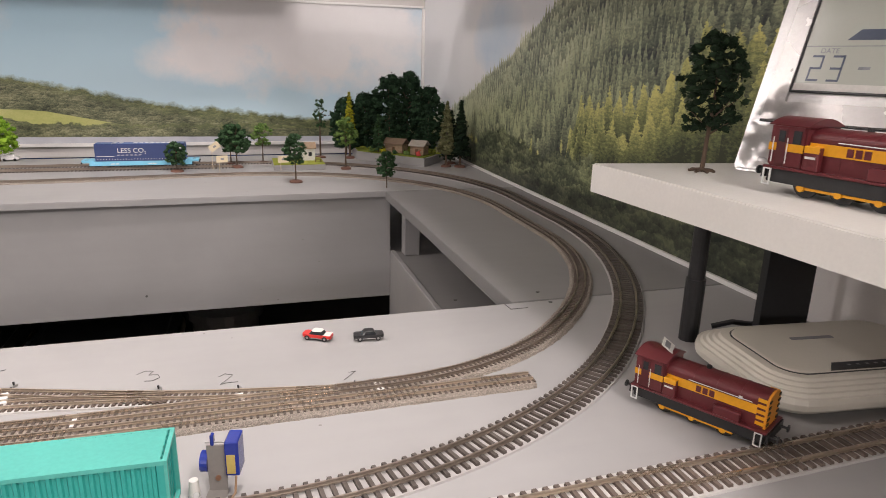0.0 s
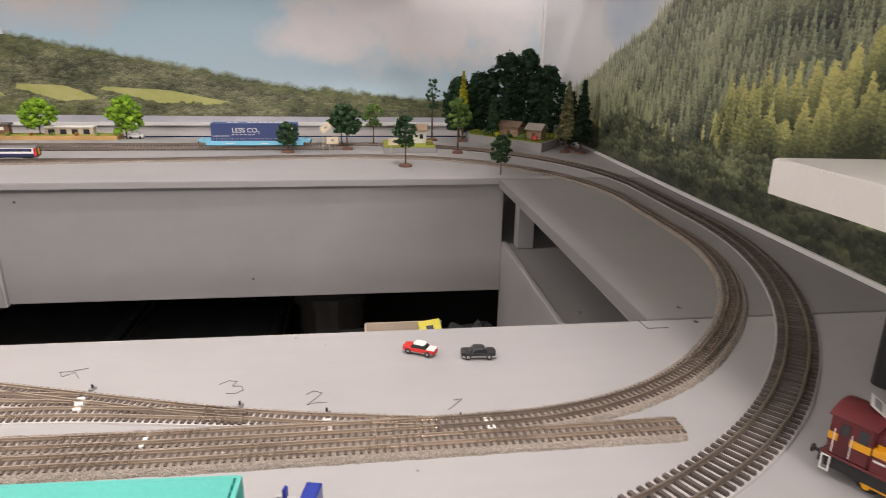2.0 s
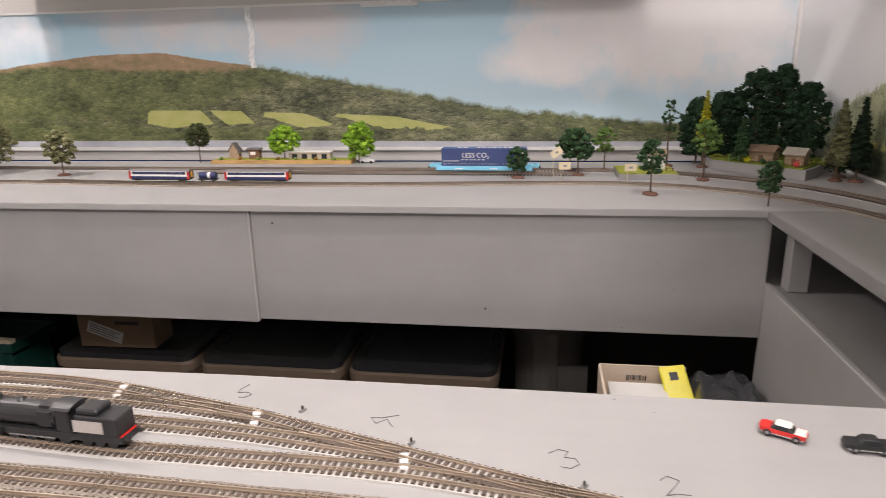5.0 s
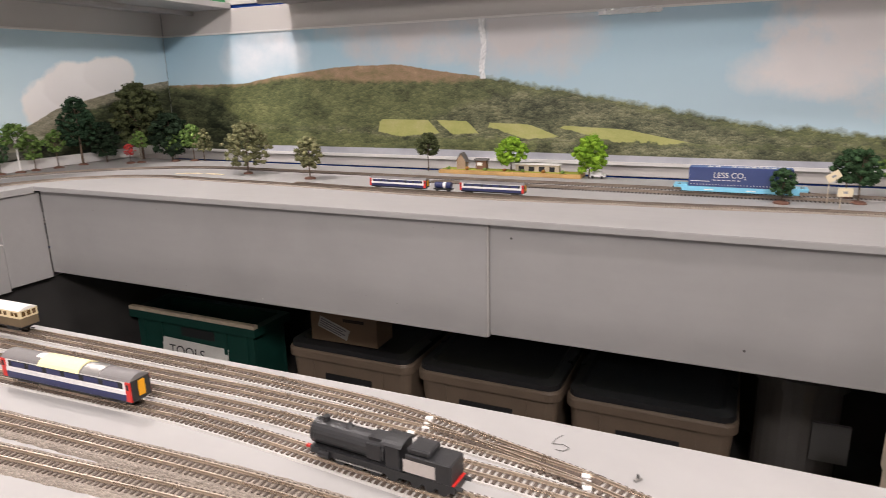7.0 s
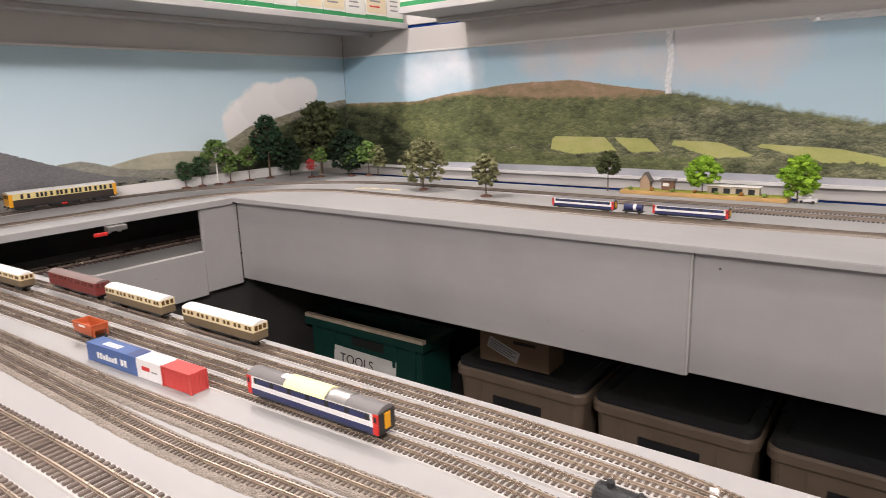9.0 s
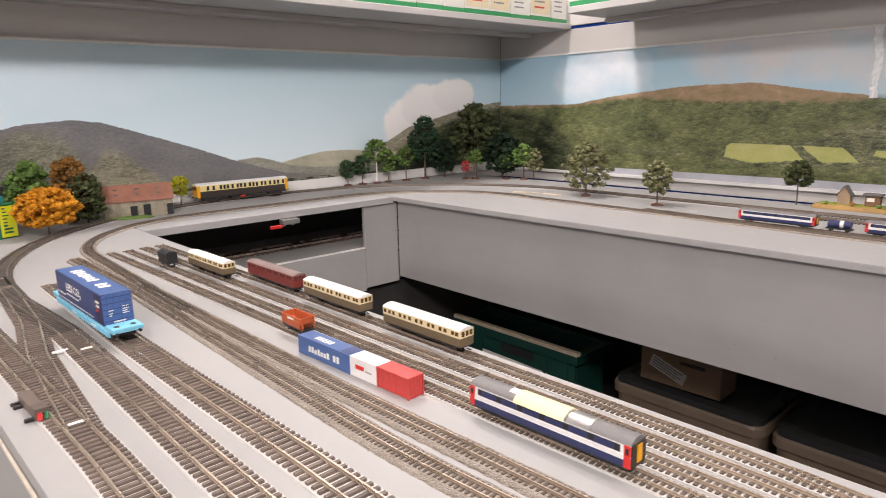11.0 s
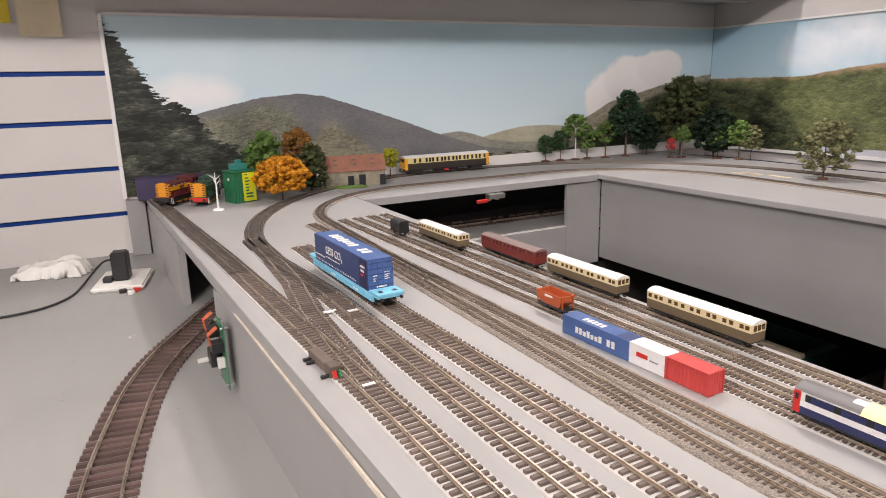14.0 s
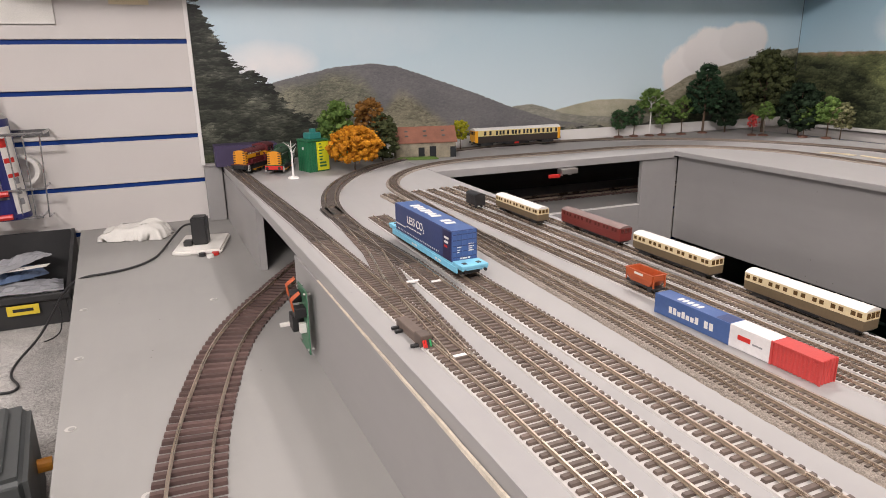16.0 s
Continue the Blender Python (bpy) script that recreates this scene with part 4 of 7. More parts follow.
part("digit", seg_digit(0.050, 0.0750, 0.0095, 0.021, "abgcd"), INK, clock)
lettering("caption", "DATE", 0.0055, INK2, pose(0.0465, 0.0990, 0.0012), clock)
part("dash", box(0.070, 0.078, 0.085, 0.087, 0.0012, 0.0014), INK2, clock)
part("arrow_mark", prism([(0.056, 0.1075), (0.085, 0.1075), (0.085, 0.1155), (0.064, 0.1155)], 0.0012, 0.0014), INK, clock)

# router
ROUTER = paint("ivory_plastic", (0.66, 0.62, 0.54), 0.38, vary=0.03)


def rounded(w, d, r, n=7):
    pts = []
    for cx, cy, a0 in ((w / 2 - r, d / 2 - r, 0), (-w / 2 + r, d / 2 - r, 90), (-w / 2 + r, -d / 2 + r, 180), (w / 2 - r, -d / 2 + r, 270)):
        for k in range(n):
            a = math.radians(a0 + 90 * k / (n - 1))
            pts.append((cx + r * math.cos(a), cy + r * math.sin(a)))
    return pts


def lofted(levels):
    """Rounded outlines (w, d, r, z) stacked and skinned."""
    bm = bmesh.new()
    rows = [[bm.verts.new((px, py, z)) for px, py in rounded(w, d, r)] for w, d, r, z in levels]
    for a, c in zip(rows, rows[1:]):
        for k in range(len(a)):
            bm.faces.new((a[k], a[(k + 1) % len(a)], c[(k + 1) % len(a)], c[k]))
    bm.faces.new(rows[0][::-1])
    bm.faces.new(rows[-1])
    return bm


rt = thing("wifi_router", "ivory plastic router with stepped rounded edges", "router", at=pose(0.590, 0.412, 0.0, 0, 0, -6))
lv = [(0.185, 0.118, 0.028, 0.004), (0.198, 0.130, 0.034, 0.009), (0.200, 0.132, 0.035, 0.014)]
for k in range(5):
    e = 0.008 * k
    lv += [(0.198 - e, 0.130 - e, 0.034 - e * 0.3, 0.0185 + 0.0022 * k), (0.193 - e, 0.125 - e, 0.032 - e * 0.3, 0.0187 + 0.0022 * k)]
part("case", lofted(lv), ROUTER, rt)
for a in (-1, 1):
    for c in (-1, 1):
        part("foot", cyl(0.006, 0.0045, (a * 0.07, c * 0.04, 0.00225)), M["black"], rt)
part("seam", lofted([(0.152, 0.088, 0.020, 0.0270), (0.152, 0.088, 0.020, 0.02795)]), M["black"], rt, "dark seam round the lid")
part("lid", lofted([(0.1495, 0.0855, 0.019, 0.0268), (0.1495, 0.0855, 0.019, 0.0286), (0.146, 0.082, 0.018, 0.0291)]), ROUTER, rt)
part("lamp_strip", prism([(-0.040, -0.0425), (0.072, -0.0425), (0.062, -0.031), (-0.030, -0.031)], 0.0289, 0.02945, 0.0), M["black"], rt, "black indicator strip")
for k in range(9):
    part("indicator", box(-0.020 + 0.008 * k, -0.0175 + 0.008 * k, -0.037, -0.035, 0.02945, 0.0296), GREY_INK, rt)
part("maker_mark", box(-0.030, 0.010, 0.012, 0.017, 0.0291, 0.0293), GREY_INK, rt, "grey bar of printed lettering")

# ---- rolling stock ----
YEL = paint("engine_yellow", (0.72, 0.33, 0.01), 0.4)
ORANGE = paint("buffer_orange", (0.70, 0.28, 0.02), 0.4)
MAROON = paint("maroon_enamel", (0.115, 0.018, 0.022), 0.38)
ENGINE_GREEN = paint("dark_green_enamel", (0.02, 0.06, 0.03), 0.4)
GLASS = paint("dark_glazing", (0.03, 0.032, 0.035), 0.12, bump=0)
CHROME = paint("white_handrail", (0.70, 0.70, 0.68), 0.3)
RED = paint("red_enamel", (0.55, 0.025, 0.02), 0.4)


def bogie(parent, x, w, gauge_w, wheel_r, base):
    b = part("bogie", box(x - base * 0.72, x + base * 0.72, -w / 2, w / 2, wheel_r * 0.75, wheel_r * 1.9, 0.0004), M["black"], parent)
    for a in (-1, 1):
        for s in (-1, 1):
            part("wheel", cyl(wheel_r, 0.0012, (x + a * base / 2, s * gauge_w / 2, wheel_r), (90, 0, 0), 14), M["rail_dark"], b)
    return b


def shunter(label, body, m, green=False, tag_card=False):
    """Six-wheeled diesel shunter: cab towards -x, bonnet end at +x; z = 0 at the wheel rims."""
    e = thing("shunting_engine", label, "locomotive", "shunting engines", at=m)
    part("frame", box(-0.052, 0.052, -0.0155, 0.0155, 0.0075, 0.0165, 0.0005), M["black"], e)
    part("footplate", box(-0.054, 0.054, -0.0175, 0.0175, 0.0165, 0.0182, 0.0003), body, e)
    part("cab", box(-0.052, -0.027, -0.0172, 0.0172, 0.0182, 0.0455, 0.0012, seg=2), body, e)
    roof = [(-0.0178 + 0.00254 * k, 0.0452 + 0.0048 * math.sin(math.pi * k / 14)) for k in range(15)]
    part("cab_roof", profile(roof + [(0.0178, 0.0447), (-0.0178, 0.0447)], -0.0535, -0.0255), body, e)
    hood = [(-0.0125, 0.0182)] + [(-0.0125 + 0.0125 * (1 - math.cos(math.pi * k / 16)), 0.0385 + 0.0060 * math.sin(math.pi * k / 16)) for k in range(17)] + [(0.0125, 0.0182)]
    part("bonnet", profile(hood, -0.027, 0.0495), body, e)
    for k in range(3):
        part("bonnet_rib", profile([(yy * 1.015, 0.0182 + (zz - 0.0182) * 1.012) for yy, zz in hood], -0.006 + 0.018 * k, -0.0054 + 0.018 * k), body, e)
    part("radiator_end", profile([(yy * 1.01, zz + 0.0002) for yy, zz in hood], 0.0495, 0.0512), ORANGE, e, "yellow bonnet end")
    for s in (-1, 1):
        for k in range(5):
            zz = 0.0205 + 0.0046 * k
            bm = box(0.0436, 0.0500, s * 0.0127 - 0.0004, s * 0.0127 + 0.0004, zz, zz + 0.0026)
            part("warning_stripe", bm, YEL, e, "yellow warning stripe")
            bm = prism([(0.0513, s * 0.0122), (0.0519, s * 0.0122), (0.0519, s * 0.0076), (0.0513, s * 0.0076)], zz, zz + 0.0018)
            part("warning_stripe", bm, M["black"], e, "black warning stripe")
        if not green:
            part("side_stripe", box(-0.026, 0.0435, s * 0.01285 - 0.0004, s * 0.01285 + 0.0004, 0.0285, 0.0355), YEL, e, "yellow lining band")
            part("cab_stripe", box(-0.0518, -0.0275, s * 0.0173 - 0.0003, s * 0.0173 + 0.0003, 0.0285, 0.0335), YEL, e, "yellow lining band")
            for k in range(3):
                part("letter_bar", box(-0.002 + 0.0052 * k, 0.002 + 0.0052 * k, s * 0.0134 - 0.0002, s * 0.0134 + 0.0002, 0.0295, 0.0345), MAROON, e, "maroon lettering bar")
        part("handrail", rod([(-0.008, s * 0.0140, 0.0372), (0.040, s * 0.0140, 0.0372)], 0.00035, 5), CHROME, e)
        part("side_box", box(-0.0270, -0.0165, s * 0.0150 - 0.0024, s * 0.0150 + 0.0024, 0.0182, 0.0335, 0.0006), body, e)
        if not green:
            part("box_top", box(-0.0268, -0.0167, s * 0.0150 - 0.0026, s * 0.0150 + 0.0026, 0.0292, 0.0337, 0.0004), YEL, e)
        part("number_bar", box(-0.0255, -0.0185, s * 0.01745 - 0.0002, s * 0.01745 + 0.0002, 0.0258, 0.0272), CHROME, e)
        part("tool_locker", box(0.014, 0.034, s * 0.0150 - 0.0022, s * 0.0150 + 0.0022, 0.0182, 0.0255, 0.0005), body, e)
        part("cab_window", box(-0.0352, -0.0297, s * 0.0174 - 0.0004, s * 0.0174 + 0.0004, 0.0338, 0.0420), GLASS, e)
        part("cab_door", box(-0.0462, -0.0395, s * 0.0174 - 0.0003, s * 0.0174 + 0.0003, 0.0195, 0.0425), paint("door_shade", tint((0.115, 0.018, 0.022), 0.7)) if not green else ENGINE_GREEN, e)
        part("door_window", box(-0.0450, -0.0407, s * 0.0176 - 0.0004, s * 0.0176 + 0.0004, 0.0345, 0.0415), GLASS, e)
        for xx in (-0.0480, -0.0380):
            part("grab_rail", rod([(xx, s * 0.0186, 0.021), (xx, s * 0.0186, 0.037)], 0.00035, 5), CHROME, e)
        part("coupling_rod", box(-0.030, 0.030, s * 0.0138 - 0.0004, s * 0.0138 + 0.0004, 0.0056, 0.0072), YEL, e, "yellow coupling rod")
        for k in (-1, 0, 1):
            w = part("driving_wheel", cyl(0.0088, 0.0022, (k * 0.0245 - 0.002, s * 0.0092, 0.0088), (90, 0, 0), 20), M["black"], e)
            part("crank", cyl(0.0024, 0.0020, (k * 0.0245 - 0.002, s * 0.0143, 0.0064), (90, 0, 0), 12), YEL, w, "yellow crank boss")
        for xx in (-0.0505, 0.0485):
            st = part("steps", ring(xx - 0.0028, xx + 0.0028, 0.0, 0.011, 0.0008, -0.0005, 0.0005), CHROME, e, "white edged footsteps")
            st.matrix_local = pose(0, s * 0.0172, 0.0055, 90, 0, 0)
        part("lamp_bracket", box(0.030, 0.0325, s * 0.0131 - 0.0004, s * 0.0131 + 0.0004, 0.0362, 0.0382), CHROME, e)
        for xx, d in ((-0.0545, -1), (0.0545, 1)):
            bf = part("buffer", cyl(0.0011, 0.006, (xx + d * 0.003, s * 0.0115, 0.0135), (0, 90, 0), 8), M["black"], e)
            part("buffer_head", cyl(0.0029, 0.0010, (xx + d * 0.0062, s * 0.0115, 0.0135), (0, 90, 0), 14), M["black"], bf)
    for xx in (-0.0545, 0.0545):
        part("buffer_beam", box(xx - 0.0008, xx + 0.0008, -0.0165, 0.0165, 0.0098, 0.0172), RED if green else M["black"], e)
        part("coupling_hook", rod([(xx, 0, 0.010), (xx * 1.11, 0, 0.0085), (xx * 1.11, 0, 0.0065)], 0.0006, 5), M["black"], e)
    for s in (-1, 1):
        part("end_window", box(-0.0524, -0.0520, s * 0.009 - 0.004, s * 0.009 + 0.004, 0.0345, 0.0425), GLASS, e)
    part("exhaust", cyl(0.002, 0.003, (0.0, 0.003, 0.0452), seg=10), M["black"], e)
    if tag_card:
        t = part("price_card", box(-0.0055, 0.0055, -0.009, 0.009, 0, 0.0004), CARD, e, "small white card with dark print")
        t.matrix_local = pose(-0.035, 0.002, 0.0525, 0, 35, 20)
        k = part("card_print", box(-0.003, 0.002, -0.006, 0.006, 0.0004, 0.0006), GREY_INK, t)
    return e


shunter("maroon diesel shunter with yellow band standing on the board", MAROON, pose(0.4389, 0.3800, 0.0002, 0, 0, -61) @ Matrix.Scale(0.90, 4), tag_card=True)
shunter("maroon diesel shunter with yellow band on the white shelf", MAROON, pose(0.4915, 0.337, 0.1663, 0, 0, -80))
shunter("maroon diesel shunter with striped yellow bonnet end in the depot", MAROON, pose(-1.861, 0.250, 0.002, 0, 0, -36) @ Matrix.Scale(1.12, 4))
shunter("dark green diesel shunter with red buffer beam in the depot", ENGINE_GREEN, pose(-1.836, 0.3040, 0.0002, 0, 0, -22) @ Matrix.Scale(1.10, 4), green=True)
tagged(part("purple_van_body", box(-2.0, -1.945, 0.175, 0.315, 0.0003, 0.048, 0.001), paint("purple_plastic", (0.055, 0.042, 0.095), 0.5)), "plain purple model van body beside the wall", "van body")


def window_row(parent, xs, w, side_y, z0, z1, mat):
    for xx in xs:
        for s in (-1, 1):
            part("window", box(xx - w / 2, xx + w / 2, s * side_y - 0.0003, s * side_y + 0.0003, z0, z1), mat, parent)


def arched(w, z0, z1, n=12):
    return [(-w / 2 + w * k / n, z0 + (z1 - z0) * math.sin(math.pi * k / n) ** 0.7) for k in range(n + 1)]


def coach(label, L, W, H, z, lower, upper, roofm, m, windows, win_w, end=None, name="railway_coach", vents=True, cat="coach", glaze=None, group="fine scale coaches"):
    """A bogie coach: two-tone sides, arched roof, glazing, bogies. z: height of floor over the rail."""
    c = thing(name, label, cat, group, at=m)
    mid = z + (H - z) * 0.44
    eav = z + (H - z) * 0.84
    part("underframe", box(-L / 2 * 0.97, L / 2 * 0.97, -W * 0.42, W * 0.42, z * 0.72, z), M["black"], c)
    part("trussing", box(-L * 0.14, L * 0.14, -W * 0.30, W * 0.30, z * 0.3, z * 0.75, 0.0004), M["black"], c)
    part("lower_side", box(-L / 2, L / 2, -W / 2, W / 2, z, mid, 0.0003), lower, c)
    part("upper_side", box(-L / 2, L / 2, -W / 2, W / 2, mid + 0.00002, eav), upper, c)
    part("roof", profile(arched(W * 1.02, eav, H), -L / 2 - 0.0003, L / 2 + 0.0003), roofm, c)
    window_row(c, windows, win_w, W / 2, mid + (eav - mid) * (0.14 if name == "diesel_railcar" else 0.30), eav - (eav - mid) * (0.12 if name == "diesel_railcar" else 0.22), glaze or GLASS)
    for d in (-1, 1):
        if end:
            part("end_panel", box(d * L / 2 - 0.0002, d * L / 2 + 0.0006, -W * 0.47, W * 0.47, z, eav), end, c)
        for k in (-1, 0, 1):
            part("end_window", box(d * (L / 2 + 0.0004) - 0.0004, d * (L / 2 + 0.0004) + 0.0004, k * W * 0.29 - W * 0.09, k * W * 0.29 + W * 0.09, mid + (eav - mid) * 0.25, eav - (eav - mid) * 0.15), glaze or GLASS, c)
        bogie(c, d * L * 0.36, W * 0.8, W * 0.52, z * 0.36, L * 0.10)
        part("coupling", rod([(d * L / 2, 0, z * 0.6), (d * (L / 2 + 0.005), 0, z * 0.6)], 0.0007, 5), M["black"], c)
    if vents:
        for k in range(5):
            part("roof_vent", cyl(W * 0.035, 0.0014, (-L * 0.4 + L * 0.2 * k, W * 0.22, H - (H - eav) * 0.22), seg=8), roofm, c)
    return c


CREAM = paint("cream_enamel", (0.66, 0.55, 0.34), 0.4)
CHOC = paint("chocolate_enamel", (0.13, 0.095, 0.055), 0.45)
TANK_W = paint("white_roof", (0.72, 0.70, 0.67), 0.5)
OXIDE = paint("maroon_coach", (0.155, 0.024, 0.02), 0.42)
GREYR = paint("grey_roof", (0.16, 0.15, 0.15), 0.55)
BRNWIN = paint("brown_glazing", (0.10, 0.055, 0.02), 0.25)
NT = 0.0046


def yard_y(k, x):
    a = [(-1.47, 0.486, -0.373, 0.537), (-1.47, 0.514, -0.395, 0.560), (-1.475, 0.542, -0.42, 0.583), (-1.1, 0.588, -0.44, 0.606)][k]
    return a[1] + (x - a[0]) * (a[3] - a[1]) / (a[2] - a[0]), math.degrees(math.atan2(a[3] - a[1], a[2] - a[0]))


def on_yard(k, x, z=NT):
    yy, r = yard_y(k, x)
    return pose(x, yy, z, 0, 0, r)


wins = [-0.055, -0.0475, -0.041, -0.030, -0.0225, -0.0145, -0.004, 0.0035, 0.0145, 0.021, 0.0315, 0.0385, 0.049, 0.0545]
for k, xx in ((3, -0.765), (3, -0.926), (2, -1.203)):
    coach("cream and chocolate coach with a white roof in the yard", 0.118, 0.0185, 0.0260, 0.0065, CHOC, CREAM, TANK_W, on_yard(k, xx), wins, 0.0040, glaze=BRNWIN)
coach("maroon coach with a grey roof in the yard", 0.125, 0.0185, 0.0255, 0.0065, OXIDE, OXIDE, paint("red_grey_roof", (0.21, 0.15, 0.14), 0.55), on_yard(3, -1.072), wins, 0.0038, vents=False, glaze=paint("maroon_glazing", (0.10, 0.035, 0.03), 0.25))

# modern unit with a broken roof
NAVY = paint("navy_enamel", (0.022, 0.028, 0.095), 0.38)
WHITE_E = paint("white_enamel", (0.72, 0.70, 0.70), 0.38)
YROOF = paint("pale_yellow_card", (0.80, 0.73, 0.42), 0.6)


def unit_car(label, L, m, roofm=GREYR, patch=False, W=0.0185, H=0.0255, z=0.0055):
    c = thing("passenger_unit", label, "railcar", "navy and white units", at=m)
    eav = H * 0.84
    part("underframe", box(-L / 2 * 0.96, L / 2 * 0.96, -W * 0.4, W * 0.4, z * 0.55, z), M["black"], c)
    part("lower_side", box(-L / 2, L / 2, -W / 2, W / 2, z, z + 0.0054, 0.0003), NAVY, c)
    part("waist_band", box(-L / 2, L / 2, -W / 2 - 0.0001, W / 2 + 0.0001, z + 0.0054, z + 0.0086), WHITE_E, c, "white waist band")
    part("window_band", box(-L / 2 * 0.895, L / 2 * 0.895, -W / 2, W / 2, z + 0.0090, z + 0.0150, 0.0008), GLASS, c, "dark window band")
    part("cornice", box(-L / 2, L / 2, -W / 2 + 0.0004, W / 2 - 0.0004, z + 0.0086, eav), WHITE_E, c)
    part("roof", profile(arched(W, eav, H), -L / 2, L / 2), roofm, c)
    for k in range(6):
        for s in (-1, 1):
            xx = -L * 0.36 + L * 0.144 * k
            part("window", box(xx - L * 0.055, xx + L * 0.055, s * (W / 2 - 0.0001) - 0.0002, s * (W / 2 - 0.0001) + 0.0002, z + 0.0098, z + 0.0142), NAVY, c)
    for d in (-1, 1):
        part("door_panel", box(d * L / 2 * 0.965 - L * 0.018, d * L / 2 * 0.965 + L * 0.018, -W / 2 - 0.0003, W / 2 + 0.0003, z, eav, 0.0003), RED, c, "red cab door panel")
        part("end_panel", box(d * L / 2 - 0.0003, d * L / 2 + 0.0008, -W * 0.46, W * 0.46, z, eav), M["black"], c)
        for s in (-1, 1):
            part("door_window", box(d * L / 2 * 0.965 - L * 0.008, d * L / 2 * 0.965 + L * 0.008, s * (W / 2 + 0.0003) - 0.0002, s * (W / 2 + 0.0003) + 0.0002, z + 0.0096, z + 0.0138), GLASS, c, "small dark door window")
        part("gangway", box(d * (L / 2 + 0.0010) - 0.0006, d * (L / 2 + 0.0010) + 0.0006, -W * 0.15, W * 0.15, z + 0.003, eav - 0.001), YEL, c, "yellow gangway end")
        bogie(c, d * L * 0.36, W * 0.8, W * 0.52, z * 0.42, L * 0.08)
    if patch:
        part("roof_patch", profile(arched(W * 1.10, eav - 0.0006, H + 0.0012), -0.026, 0.018), YROOF, c, "pale yellow replacement roof panel")
        part("bare_roof", profile(arched(W * 1.03, eav + 0.0002, H + 0.0004), 0.020, 0.038), M["metal"], c, "unpainted roof section")
        part("torn_foil", profile(arched(W * 0.6, H - 0.002, H + 0.0005), -0.034, -0.026), TANK_W, c, "torn white strip of roof")
    return c


unit_car("navy and white passenger unit with a yellow patched roof", 0.138, on_yard(0, -0.548), patch=True)

# black tank engine with tender
st = thing("steam_engine", "black steam locomotive with a bare metal tender side", "locomotive", at=pose(-0.270, 0.5275, NT, 0, 0, -3))
SOOT = paint("satin_black", (0.022, 0.022, 0.024), 0.42)
part("running_frame", box(-0.050, 0.052, -0.0078, 0.0078, 0.004, 0.0085), M["black"], st)
part("boiler", cyl(0.0079, 0.052, (-0.021, 0, 0.0163), (0, 90, 0), 24), SOOT, st)
part("smokebox_door", cyl(0.0082, 0.003, (-0.0478, 0, 0.0163), (0, 90, 0), 24), M["black"], st)
part("firebox", box(-0.010, 0.006, -0.0080, 0.0080, 0.0085, 0.0243, 0.003, seg=2), SOOT, st)
part("chimney", cyl(0.0024, 0.0034, (-0.0415, 0, 0.0255), seg=12), SOOT, st)
part("dome", cyl(0.0030, 0.0024, (-0.024, 0, 0.0251), seg=12, r2=0.0015), SOOT, st)
part("cab", box(0.006, 0.016, -0.0084, 0.0084, 0.0085, 0.0245, 0.0008), SOOT, st)
part("cab_roof", profile(arched(0.0180, 0.0240, 0.0268), 0.0035, 0.018), SOOT, st)
part("tender_tank", box(0.020, 0.050, -0.0085, 0.0085, 0.0085, 0.0215, 0.0008), SOOT, st)
part("tender_cover", box(0.021, 0.036, -0.0072, 0.0072, 0.0215, 0.0255, 0.001), SOOT, st)
for s in (-1, 1):
    part("bare_side", prism([(0.019, s * 0.0088), (0.040, s * 0.0088), (0.040, s * 0.0085), (0.019, s * 0.0085)], 0.0105, 0.0185), paint("bare_grey_side", (0.42, 0.38, 0.36), 0.5), st, "unpainted pale side panel")
    part("footplate", box(-0.049, 0.018, s * 0.0078 - 0.0012, s * 0.0078 + 0.0012, 0.0085, 0.0094), SOOT, st)
    part("cylinder", cyl(0.0026, 0.008, (-0.038, s * 0.0085, 0.0062), (0, 90, 0), 12), SOOT, st)
    part("side_rod", box(-0.030, 0.004, s * 0.0083 - 0.0003, s * 0.0083 + 0.0003, 0.0038, 0.0046), M["metal"], st)
    for xx, r in ((-0.028, 0.0050), (-0.015, 0.0050), (-0.002, 0.0050), (0.010, 0.0050), (0.026, 0.0034), (0.035, 0.0034), (0.044, 0.0034)):
        part("wheel", cyl(r, 0.0014, (xx, s * 0.0062, r), (90, 0, 0), 16), M["black"], st)
    for xx, d in ((-0.050, -1), (0.052, 1)):
        part("buffer", cyl(0.0013, 0.004, (xx + d * 0.002, s * 0.0058, 0.0068), (0, 90, 0), 8), RED if d < 0 else M["black"], st)
part("rear_lamp", box(0.0500, 0.0516, -0.0075, 0.0075, 0.006, 0.0088), RED, st, "red buffer beam")

# small wagons
van = thing("goods_van", "small black goods van in the yard", "wagon", at=on_yard(1, -1.293))
part("body", box(-0.016, 0.016, -0.0088, 0.0088, 0.0050, 0.0205, 0.0004), SOOT, van)
part("roof", profile(arched(0.0184, 0.0204, 0.0240), -0.0165, 0.0165), SOOT, van)
for a in (-1, 1):
    part("door", box(-0.004, 0.004, a * 0.0089 - 0.0003, a * 0.0089 + 0.0003, 0.006, 0.019), SOOT, van)
    for s in (-1, 1):
        part("wheel", cyl(0.0031, 0.0013, (a * 0.010, s * 0.0047, 0.0031), (90, 0, 0), 14), M["black"], van)
hop = thing("hopper_wagon", "rusty orange open hopper wagon in the yard", "wagon", at=on_yard(0, -0.878))
RUST = paint("orange_hopper", (0.42, 0.085, 0.025), 0.5)
hb = bmesh.new()
o = [(-0.019, -0.0088), (0.019, -0.0088), (0.019, 0.0088), (-0.019, 0.0088)]
